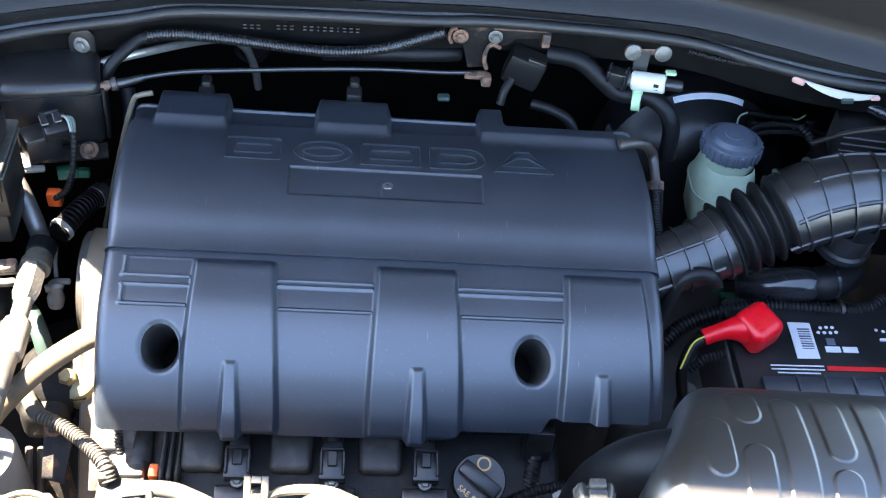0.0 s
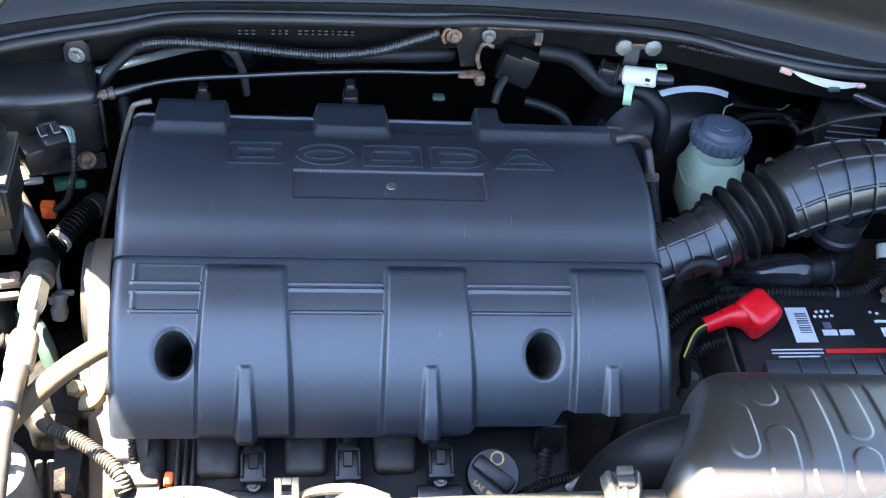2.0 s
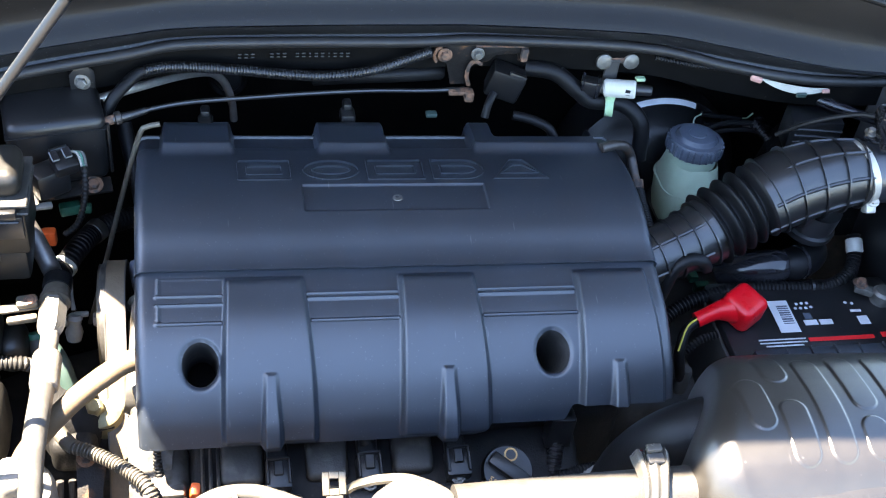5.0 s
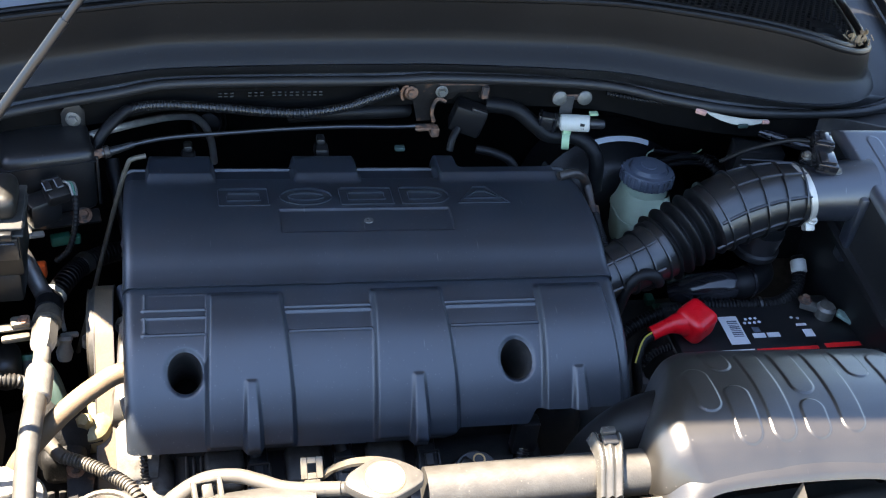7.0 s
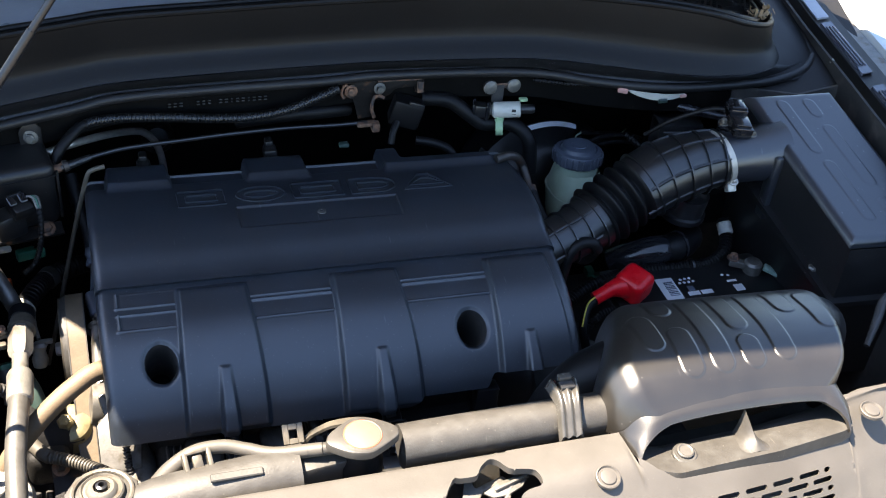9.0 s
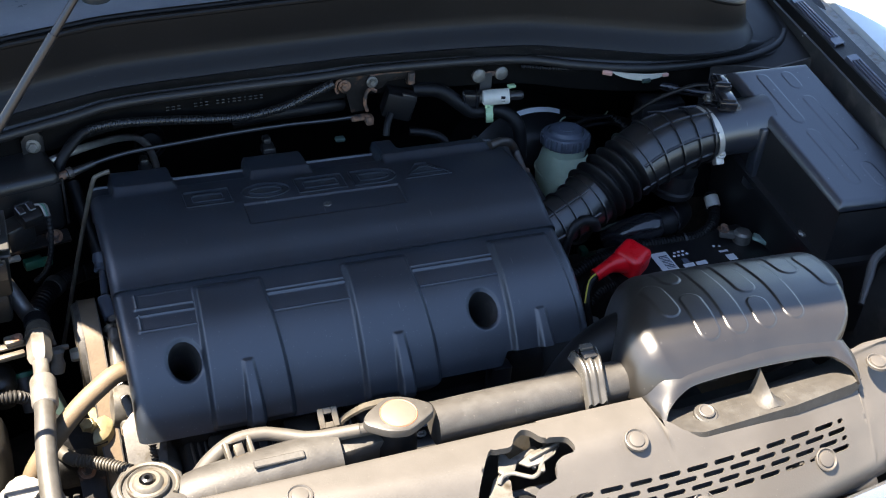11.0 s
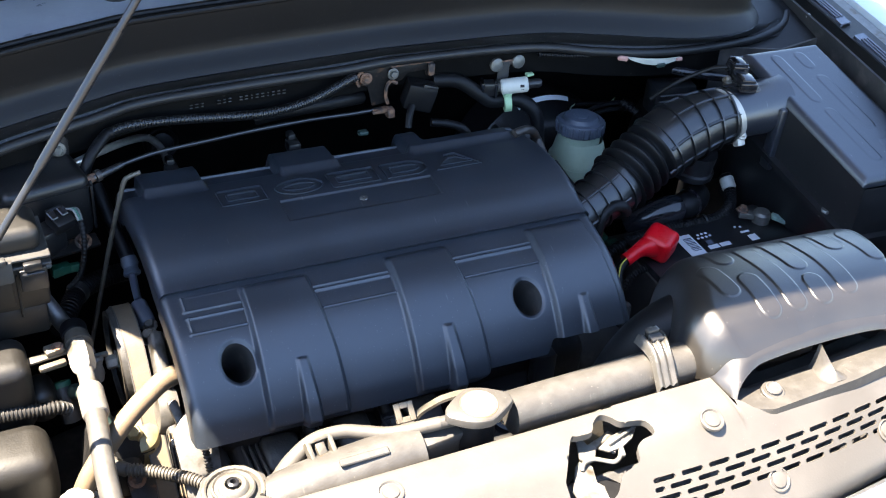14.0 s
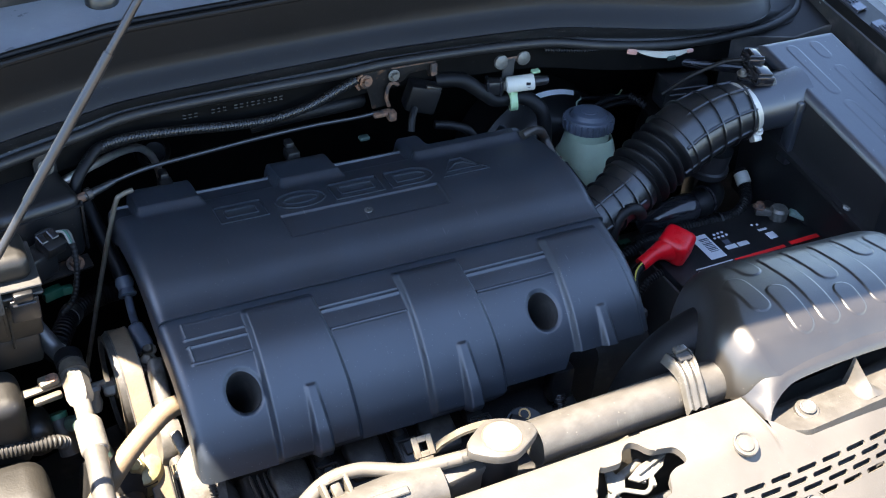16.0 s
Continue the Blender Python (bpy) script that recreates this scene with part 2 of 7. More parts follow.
LEAF = mat("dry leaf litter", (0.25, 0.17, 0.09), 0.8, var=0.4, scale=200, bump=0.4)


# ---- mesh helpers: a shape is (vertices, faces), in world metres ----
def joined(*shapes):
    V, F = [], []
    for v, f in shapes:
        k = len(V)
        V += list(v)
        F += [tuple(i + k for i in q) for q in f]
    return V, F


def moved(shape, m):
    return [tuple(m @ Vector(v)) for v in shape[0]], shape[1]


def from_bm(bm):
    bm.verts.index_update()
    out = [tuple(v.co) for v in bm.verts], [tuple(v.index for v in f.verts) for f in bm.faces]
    bm.free()
    return out


def rbox(c, size, r=0.003, seg=2, m=None, taper=0.0):
    """A box with rounded edges; taper draws its foot in."""
    bm = bmesh.new()
    bmesh.ops.create_cube(bm, size=1)
    for v in bm.verts:
        k = 1 - taper if v.co.z < 0 else 1
        v.co = (v.co.x * size[0] * k, v.co.y * size[1] * k, v.co.z * size[2])
    if r > 0:
        bmesh.ops.bevel(bm, geom=list(bm.edges), offset=min(r, min(size) * 0.45), segments=seg, affect="EDGES", profile=0.5)
    mm = Matrix.Translation(c) @ (m or Matrix.Identity(4))
    bm.transform(mm)
    return from_bm(bm)


def spline(pts, n=8):
    """A smooth line through points of any dimension."""
    P = [np.array(p, float) for p in pts]
    P = [2 * P[0] - P[1]] + P + [2 * P[-1] - P[-2]]
    out = []
    for i in range(1, len(P) - 2):
        a, b, c, d = P[i - 1], P[i], P[i + 1], P[i + 2]
        for k in range(n):
            t = k / n
            out.append(0.5 * (2 * b + (c - a) * t + (2 * a - 5 * b + 4 * c - d) * t**2 + (3 * b - a - 3 * c + d) * t**3))
    out.append(P[-2])
    return out


def sweep(pts, r, n=14, smooth=8, ribs=None, caps=True):
    """A tube along points; r: a radius, or one for each point. ribs: (pitch, depth) for a convoluted tube."""
    rs = list(r) if isinstance(r, (list, tuple)) else [r] * len(pts)
    line = spline([(*p, q) for p, q in zip(pts, rs)], smooth) if smooth > 1 else [np.array((*p, q), float) for p, q in zip(pts, rs)]
    if ribs:
        pitch, depth = ribs
        L = np.r_[0, np.cumsum([np.linalg.norm(b[:3] - a[:3]) for a, b in zip(line, line[1:])])]
        A = np.array(line)
        count = max(2, int(L[-1] / (pitch / 4)))
        u = np.linspace(0, L[-1], count + 1)
        A = np.stack([np.interp(u, L, A[:, k]) for k in range(4)], 1)
        A[:, 3] += np.array([depth if k % 4 in (0, 1) else -depth for k in range(count + 1)]) * 0.5
        line = list(A)
    V, F = [], []
    up = None
    for i, p in enumerate(line):
        d = line[min(i + 1, len(line) - 1)][:3] - line[max(i - 1, 0)][:3]
        d = Vector(d).normalized()
        if up is None:
            up = Vector((0, 0, 1)) if abs(d.z) < 0.9 else Vector((0, 1, 0))
        a = (up - d * up.dot(d)).normalized()
        b = d.cross(a)
        up = a
        for k in range(n):
            w = 2 * math.pi * k / n
            V.append(tuple(Vector(p[:3]) + float(p[3]) * (math.cos(w) * a + math.sin(w) * b)))
    m = len(line)
    for i in range(m - 1):
        for k in range(n):
            F.append((i * n + k, i * n + (k + 1) % n, (i + 1) * n + (k + 1) % n, (i + 1) * n + k))
    if caps:
        F.append(tuple(reversed(range(n))))
        F.append(tuple((m - 1) * n + k for k in range(n)))
    return V, F


def lathe(prof, c, axis=(0, 0, 1), n=32, wobble=None, caps=(True, True)):
    """Turns (radius, height) pairs round an axis through c."""
    q = Vector(axis).to_track_quat("Z", "Y").to_matrix().to_4x4()
    mm = Matrix.Translation(c) @ q
    V, F = [], []
    for r, h in prof:
        for k in range(n):
            w = 2 * math.pi * k / n
            rr = r * (wobble(k, r, h) if wobble else 1)
            V.append(tuple(mm @ Vector((rr * math.cos(w), rr * math.sin(w), h))))
    for i in range(len(prof) - 1):
        for k in range(n):
            F.append((i * n + k, i * n + (k + 1) % n, (i + 1) * n + (k + 1) % n, (i + 1) * n + k))
    if caps[0]:
        F.append(tuple(reversed(range(n))))
    if caps[1]:
        F.append(tuple((len(prof) - 1) * n + k for k in range(n)))
    return V, F


def plate(outline, thick, m=None, r=0.0):
    """A flat outline (x, y) given a thickness below z = 0."""
    bm = bmesh.new()
    vs = [bm.verts.new((x, y, 0)) for x, y in outline]
    f = bm.faces.new(vs)
    bm.normal_update()
    if f.normal.z < 0:
        f.normal_flip()
    got = bmesh.ops.extrude_face_region(bm, geom=[f])
    for v in got["geom"]:
        if isinstance(v, bmesh.types.BMVert):
            v.co.z -= thick
    bmesh.ops.recalc_face_normals(bm, faces=list(bm.faces))
    if r:
        edges = [e for e in bm.edges if len(e.link_faces) == 2 and e.calc_face_angle(0) > 0.8]
        bmesh.ops.bevel(bm, geom=edges, offset=r, segments=2, affect="EDGES", profile=0.5)
    if m is not None:
        bm.transform(m)
    return from_bm(bm)


def net(rows):
    """A sheet through rows of points."""
    V = [tuple(p) for row in rows for p in row]
    n = len(rows[0])
    return V, [(i * n + k, i * n + k + 1, (i + 1) * n + k + 1, (i + 1) * n + k) for i in range(len(rows) - 1) for k in range(n - 1)]


def shell(shape, thick):
    """Gives a sheet a thickness on its under side."""
    bm = bmesh.new()
    vs = [bm.verts.new(v) for v in shape[0]]
    for f in shape[1]:
        bm.faces.new([vs[i] for i in f])
    bm.normal_update()
    bmesh.ops.solidify(bm, geom=list(bm.faces), thickness=thick)
    return from_bm(bm)


def rrect(w, h, r, n=5):
    out = []
    for sx, sy, a in ((1, 1, 0), (-1, 1, 90), (-1, -1, 180), (1, -1, 270)):
        for k in range(n):
            q = radians(a + 90 * k / (n - 1))
            out.append((sx * (w / 2 - r) + r * math.cos(q), sy * (h / 2 - r) + r * math.sin(q)))
    return out


ORIGIN = {}


def mesh_object(name, shape, material, at, sharp=35):
    me = bpy.data.meshes.new(name)
    me.from_pydata([tuple(Vector(v) - at) for v in shape[0]], [], shape[1])
    me.materials.append(material)
    me.update()
    bm = bmesh.new()
    bm.from_mesh(me)
    bmesh.ops.recalc_face_normals(bm, faces=list(bm.faces)) if len(bm.faces) < 4000 else None
    bm.to_mesh(me)
    bm.free()
    me.shade_smooth()
    me.set_sharp_from_angle(angle=radians(sharp))
    return new(name, me)


def thing(name, at, label, category, group="", kind=""):
    ob = new(name)
    ob.empty_display_size = 0.05
    ob.location = at
    ORIGIN[ob.name] = Vector(at)
    return tagged(ob, label, category, group, kind)


def part(name, shape, material, parent, label="", sharp=35):
    at = ORIGIN[parent.name]
    ob = mesh_object(name, shape, material, at, sharp)
    ob.parent = parent
    ORIGIN[ob.name] = at
    if label:
        tagged(ob, label)
    return ob


def solo(name, shape, material, label, category, group="", kind="", sharp=35):
    v = np.array(shape[0])
    at = Vector((float(v[:, 0].mean()), float(v[:, 1].mean()), float(v[:, 2].min())))
    ob = mesh_object(name, shape, material, at, sharp)
    ob.location = at
    ORIGIN[ob.name] = at
    return tagged(ob, label, category, group, kind)


def hex_bolt(c, r=0.007, h=0.006, axis=(0, 0, 1)):
    head = lathe([(r * 1.0, 0.0015), (r * 1.0, h * 0.8), (r * 0.8, h)], c, axis, 6)
    return joined(lathe([(r * 1.5, 0), (r * 1.5, 0.0012), (r * 1.35, 0.0018)], c, axis, 20), head)


def smooth(a, b, x):
    t = min(1.0, max(0.0, (x - a) / (b - a)))
    return t * t * (3 - 2 * t)


# ---- ground and car body ----
def build_ground():
    rows = []
    edge = [-60, -20, -8, -3, -1, 0.13, 1, 3, 8, 20, 60]
    for y in edge:
        rows.append([(x, y, 0.004 * noise.noise((x, y, 0))) for x in edge])
    tagged(solo("ground", net(rows), CONC, "sunlit pale beige concrete ground under the car", "ground", kind="structure"))


def mirror_x(x):
    return 0.26 - x


RAIL = [(0.825, 0.36, 1.07), (0.825, 0.50, 1.10), (0.832, 0.70, 1.130), (0.840, 0.865, 1.148), (0.853, 0.972, 1.153), (0.869, 1.09, 1.156), (0.884, 1.20, 1.160), (0.91, 1.42, 1.18)]


def build_car():
    car = thing("car", (0.13, 1.2, 0.0), "silver-white car with its bonnet propped open", "car")
    line = spline(RAIL, 6)
    for side in (1, -1):
        X = (lambda x: x) if side > 0 else mirror_x
        inner = net([[(X(p[0]), p[1], p[2]), (X(p[0] + 0.004), p[1], p[2] - 0.05), (X(p[0] - 0.03), p[1], p[2] - 0.16), (X(p[0] - 0.01), p[1], 0.45)] for p in line])
        part("inner_fender", shell(inner, 0.004), DARK, car, "dirty black inner wing")
        ledge = net([[(X(p[0]), p[1], p[2]), (X(p[0] + 0.006), p[1], p[2] + 0.012), (X(p[0] + 0.045), p[1], p[2] + 0.015), (X(p[0] + 0.05), p[1], p[2] + 0.004)] for p in line])
        rail = part("fender_rail", shell(ledge, 0.004), COWLM, car, "black plastic rail along the wing")
        # ribbed rubber pads with a notch between them
        for k0, k1 in ((10, 23), (24, 33)):
            seg = line[k0:k1]
            pad = net([[(X(p[0] + 0.009), p[1], p[2] + 0.010), (X(p[0] + 0.010), p[1], p[2] + 0.0165), (X(p[0] + 0.027), p[1], p[2] + 0.0185), (X(p[0] + 0.028), p[1], p[2] + 0.012)] for p in seg])
            pad = part("rail_pad", shell(pad, 0.002), RIBBED, rail, "bluish black ribbed rubber pad")
            for off in (0.0125, 0.0180, 0.0235):
                part("pad_rib", sweep([(X(p[0] + off), p[1], p[2] + 0.0185) for p in seg[1:-1]], 0.0017, 6, 1), RIBBED, rail)
        tail = line[33:]
        part("pad_flat", shell(net([[(X(p[0] + 0.010), p[1], p[2] + 0.0165), (X(p[0] + 0.030), p[1], p[2] + 0.0185)] for p in tail]), 0.003), TOPP, rail, "pale smooth pad end")
        gap = net([[(X(p[0] + 0.05), p[1], p[2] + 0.006), (X(p[0] + 0.075), p[1], p[2] + 0.008)] for p in line])
        part("wing_channel", shell(gap, 0.003), STEEL, car, "grey painted wing flange")
        prof = [(0.076, 0.004), (0.082, 0.014), (0.10, 0.018), (0.14, 0.014), (0.18, -0.01), (0.205, -0.07), (0.21, -0.2), (0.2, -0.5), (0.19, -0.8)]
        skin = net([[(X(p[0] + a), p[1], p[2] + b) for a, b in prof] for p in line])
        part("fender", shell(skin, 0.003), PAINT, car, "pale silver-white painted wing")
    # bay floor and bulkhead
    part("undertray", rbox((0.13, 0.78, 0.47), (1.5, 0.95, 0.03), 0.005), DARK, car)
    # bonnet, propped open over the bay
    y0, z0, y1, z1 = 1.25, 1.22, 0.565, 2.0
    rows = []
    for t in np.linspace(0, 1, 24):
        row = []
        for s in np.linspace(-1, 1, 25):
            half = 0.672 - 0.02 * t - 0.05 * max(0, (t - 0.85) / 0.15) ** 2 + 0.02 * max(0, 1 - t / 0.3)
            bow = 0.03 * (1 - s * s)
            y = y0 + (y1 - y0) * t + 0.155 * s * s * max(0, t - 0.5)
            z = z0 + (z1 - z0) * t
            # left edge, out of view, shaped to set where its shadow falls
            side = 0.745 - 0.11 * t if s > 0 else max(min(half + 0.045, 0.567 + 0.167 * t) + 0.022 * smooth(0.62, 0.8, t), 0.668 - 0.04 * smooth(0.44, 0.50, t))
            row.append((0.13 + s * side, y + bow * 0.78, z + bow * 0.62))
        rows.append(row)
    part("bonnet", shell(net(rows), 0.02), PAINT, car, "silver-white bonnet standing open")
    lined = [[(0.13 + (x - 0.13) * 0.95, y - 0.022, z - 0.018) for x, y, z in row] for row in rows[:-2]]
    part("bonnet_liner", shell(net(lined), 0.008), DARK, car, "black insulation pad inside the bonnet")
    # hinge wells at the ends of the cowl
    for side in (1, -1):
        X = (lambda x: x) if side > 0 else mirror_x
        well = [[(X(0.70), 1.055, 1.118), (X(0.80), 1.02, 1.115), (X(0.90), 1.0, 1.145)], [(X(0.74), 1.12, 1.135), (X(0.84), 1.12, 1.135), (X(0.935), 1.1, 1.165)], [(X(0.76), 1.25, 1.15), (X(0.86), 1.25, 1.15), (X(0.97), 1.25, 1.18)], [(X(0.76), 1.45, 1.17), (X(0.88), 1.45, 1.17), (X(1.0), 1.45, 1.20)]]
        part("hinge_well", shell(net(well), 0.004), COWLM, car, "black plastic well round the bonnet hinge")
        drop = [[(X(0.70), 1.055, 1.118), (X(0.80), 1.02, 1.115), (X(0.90), 1.0, 1.145)], [(X(0.70), 1.06, 0.6), (X(0.80), 1.03, 0.6), (X(0.90), 1.01, 0.6)]]
        part("hinge_wall", shell(net(drop), 0.004), DARK, car)
    # windscreen
    rows = []
    for t in np.linspace(0, 1, 8):
        rows.append([(0.13 + s * (0.74 - 0.12 * t), 1.42 + 0.62 * t - 0.16 * s * s, 1.235 + 0.47 * t) for s in np.linspace(-1, 1, 17)])
    part("windscreen", shell(net(rows), 0.006), GLASS, car, "dark tinted windscreen")
    # the rest of the body, plain, behind the screen
    roof = net([[(0.13 + u * 0.62, y, 1.705 + 0.03 * (1 - u * u) - h) for u in np.linspace(-1, 1, 9)] for y, h in ((2.02, 0), (2.4, -0.02), (3.2, -0.015), (3.9, 0.03))])
    part("roof", shell(roof, 0.02), PAINT, car)
    ys = np.linspace(1.40, 4.25, 20)
    for sx in (-1, 1):
        side = net([[(0.13 + sx * w, y, z) for w, z in ((0.90, 0.30), (0.95, 0.55), (0.955, 0.85), (0.93, 1.09))] for y in ys])
        part("side_panel", shell(side, 0.02), PAINT, car, "silver-white body side")
        glass = net([[(0.13 + sx * 0.925, y, 1.09), (0.13 + sx * float(np.interp(y, (1.40, 2.02, 3.9, 4.25), (0.84, 0.625, 0.625, 0.88))), y, float(np.interp(y, (1.40, 2.02, 3.9, 4.25), (1.15, 1.70, 1.67, 1.12))))] for y in ys])
        part("side_window", shell(glass, 0.006), GLASS, car, "dark side window")
    tail = net([[(0.13 + u * 0.62, 3.9, 1.675 + 0.03 * (1 - u * u)) for u in np.linspace(-1, 1, 9)], [(0.13 + u * 0.88, 4.25, 1.12) for u in np.linspace(-1, 1, 9)], [(0.13 + u * 0.93, 4.27, 0.9) for u in np.linspace(-1, 1, 9)], [(0.13 + u * 0.90, 4.25, 0.30) for u in np.linspace(-1, 1, 9)]])
    part("tailgate", shell(tail, 0.02), PAINT, car, "silver-white tailgate")
    # front end: bumper, grille surround
    def front(y, z):
        return [(0.13 + s * 0.86, y + 0.25 * (s * 0.72) ** 2 + 0.25 * max(0, abs(s) - 0.75), z) for s in np.linspace(-1, 1, 41)]
    bump = net([front(0.255, 0.955), front(0.235, 0.94), front(0.225, 0.88), front(0.235, 0.7), front(0.24, 0.4), front(0.28, 0.28)])
    part("bumper", shell(bump, 0.004), PAINT, car, "silver-white front bumper")
    chrome = net([front(0.306, 0.992), front(0.298, 1.000), front(0.284, 1.000), front(0.272, 0.992), front(0.268, 0.975)])
    part("grille_bar", shell(chrome, 0.003), CHROME, car, "chrome trim along the top of the grille")
    surround = net([front(0.266, 0.975), front(0.258, 0.978), front(0.244, 0.970), front(0.24, 0.955)])
    part("grille_surround", shell(surround, 0.003), PAINT, car, "painted grille surround")
    return car


# the line of the bonnet seal in plan, and the crease and rim of the cowl behind it
SEAL = [(-0.55, 0.968, 1.117), (-0.48, 1.00, 1.123), (-0.366, 1.048, 1.137), (-0.237, 1.080, 1.144), (-0.172, 1.093, 1.149), (-0.05, 1.096, 1.15), (0.095, 1.096, 1.15),
        (0.19, 1.10, 1.15), (0.385, 1.088, 1.146), (0.487, 1.062, 1.137), (0.57, 1.044, 1.131), (0.645, 1.04, 1.127), (0.735, 1.045, 1.124), (0.79, 1.052, 1.124), (0.835, 1.066, 1.128), (0.862, 1.09, 1.135)]
CREASE = [(-0.55, 0.987, 1.149), (-0.48, 1.015, 1.155), (-0.366, 1.052, 1.166), (-0.237, 1.082, 1.172), (-0.172, 1.092, 1.175), (-0.05, 1.096, 1.176), (0.095, 1.098, 1.176),
          (0.19, 1.098, 1.175), (0.385, 1.086, 1.171), (0.487, 1.066, 1.164), (0.57, 1.048, 1.156), (0.645, 1.038, 1.149), (0.72, 1.041, 1.145), (0.772, 1.062, 1.144), (0.80, 1.12, 1.148), (0.825, 1.3, 1.16)]
RIM = [(-0.55, 1.010, 1.238), (-0.48, 1.03, 1.243), (-0.36, 1.063, 1.252), (-0.23, 1.09, 1.256), (-0.165, 1.10, 1.258), (-0.05, 1.104, 1.259), (0.095, 1.107, 1.26),
       (0.24, 1.107, 1.259), (0.385, 1.10, 1.258), (0.475, 1.084, 1.255), (0.57, 1.064, 1.248), (0.645, 1.053, 1.236), (0.71, 1.054, 1.216), (0.758, 1.074, 1.202), (0.785, 1.13, 1.195), (0.81, 1.3, 1.195)]


def build_cowl():
    cowl = thing("windscreen_cowl", (0.13, 1.2, 1.1), "black grained plastic cowl below the windscreen", "cowl panel")
    n = 8
    crease, rim = spline(CREASE, n), spline(RIM, n)
    split = next(i for i, p in enumerate(crease) if p[0] > -0.05)
    def wall(a, b):
        rows = []
        for c, r in zip(crease[a:b], rim[a:b]):
            row = [c + (r - c) * t + np.array((0, -0.006 + 0.017 * smooth(-0.04, 0.34, t) - 0.008 * smooth(0.34, 1, t), 0)) for t in (0, 0.05, 0.10, 0.16, 0.22, 0.28, 0.34, 0.5, 0.75, 1.0)]
            rows.append(row)
        return net(rows)
    part("wall_panel", shell(wall(0, split + 1), 0.003), COWLM, cowl)
    part("wall_panel", shell(wall(split, len(crease)), 0.003), COWLM, cowl)
    c, r = crease[split], rim[split]
    part("seam", sweep([tuple(c + (r - c) * t + np.array((0, -0.0068 + 0.017 * smooth(-0.04, 0.34, t), 0))) for t in (0.01, 0.08, 0.16, 0.24, 0.32)], 0.0010, 6, 2), RUBBER, cowl, "dark joint between the wall panels")
    # lower strip between the wall and the seal
    s1, s2 = spline(SEAL, n), spline(CREASE[:-1], n)
    k = min(len(s1), len(s2))
    lo = [s1[int(i * (len(s1) - 1) / (k - 1))] for i in range(k)]
    hi = [s2[int(i * (len(s2) - 1) / (k - 1))] for i in range(k)]
    rows = [[np.array((a[0], a[1] + 0.002, a[2] - 0.004)), np.array((a[0], a[1] + 0.012, a[2] + 0.008)), 0.5 * (a + b) + np.array((0, 0.003, 0)), b + np.array((0, -0.0050, -0.0010)), b + np.array((0, 0.002, -0.002))] for a, b in zip(lo, hi)][: int(0.93 * k)]
    part("lower_strip", shell(net(rows), 0.003), COWLD, cowl, "dust-flecked strip behind the seal")
    part("seal", sweep([tuple(p) for p in SEAL], 0.0068, 12, 8), SEALM, cowl, "black rubber bonnet seal")
    # rim rail and groove
    part("rim", sweep([(p[0], p[1] + 0.002, p[2] + 0.001) for p in RIM], 0.0045, 10, 8), COWLM, cowl)
    part("rim", sweep([(p[0], p[1] + 0.014, p[2] + 0.003) for p in RIM[:-3]] + [(0.742, 1.088, 1.206), (0.768, 1.14, 1.199), (0.792, 1.3, 1.199)], 0.0045, 10, 8), COWLM, cowl)
    # smooth top on the passenger side, up to the screen
    rows = []
    for p in rim[: next(i for i, q in enumerate(rim) if q[0] > 0.22)]:
        back = 1.40 - 0.30 * (p[0] - 0.13) ** 2
        rows.append([(p[0], p[1] + 0.012 + (back - p[1]) * t, p[2] + 0.0 + 0.012 * t) for t in (0, 0.3, 0.7, 1.0)])
    part("top_panel", shell(net(rows), 0.003), TOPP, cowl, "grey plastic panel at the foot of the windscreen")
    # perforated vent on the other side, hexagonal holes
    V, F = [], []
    pitch = 0.0098
    def top_z(x, y):
        return 1.254 - 0.055 * smooth(0.55, 0.8, x) + 0.01 * (y - 1.1)
    def front_y(x):
        return float(np.interp(x, [r[0] for r in rim[: -n - 4]], [r[1] for r in rim[: -n - 4]]))
    j = 0
    y = 1.06
    while y < 1.34:
        x = 0.22 + (pitch / 2 if j % 2 else 0)
        while x < 0.79:
            right = float(np.interp(y, (1.07, 1.13, 1.3), (0.745, 0.775, 0.80)))
            if y > front_y(min(x, 0.757)) + 0.018 and x < right - 0.012 and not (0.69 < x < 0.745 and y < 1.15):
                k = len(V)
                for rr, dz in ((pitch * 0.578, 0.0), (pitch * 0.43, 0.0), (pitch * 0.43, -0.004)):
                    for q in range(6):
                        w = math.pi / 6 + q * math.pi / 3
                        V.append((x + rr * math.cos(w), y + rr * math.sin(w), top_z(x, y) + dz))
                for q in range(6):
                    r = (q + 1) % 6
                    F.append((k + q, k + r, k + 6 + r, k + 6 + q))
                    F.append((k + 6 + q, k + 6 + r, k + 12 + r, k + 12 + q))
            x += pitch
        y += pitch * 0.866
        j += 1
    part("vent_mesh", (V, F), BLACK, cowl, "black hexagonal mesh over the air inlet")
    part("vent_plate", rbox((0.722, 1.115, 1.196), (0.058, 0.07, 0.004), 0.0015), BLACK, cowl)
    part("vent_boss", lathe([(0.022, 0), (0.022, 0.004), (0.019, 0.006), (0.018, 0.003)], (0.715, 1.105, 1.198), (0, 0, 1), 28), BLACK, cowl)
    part("vent_well", rbox((0.5, 1.23, 1.175), (0.6, 0.22, 0.02), 0.004), DARK, cowl)
    # shelf from the end of the cowl out to the wing
    rows = []
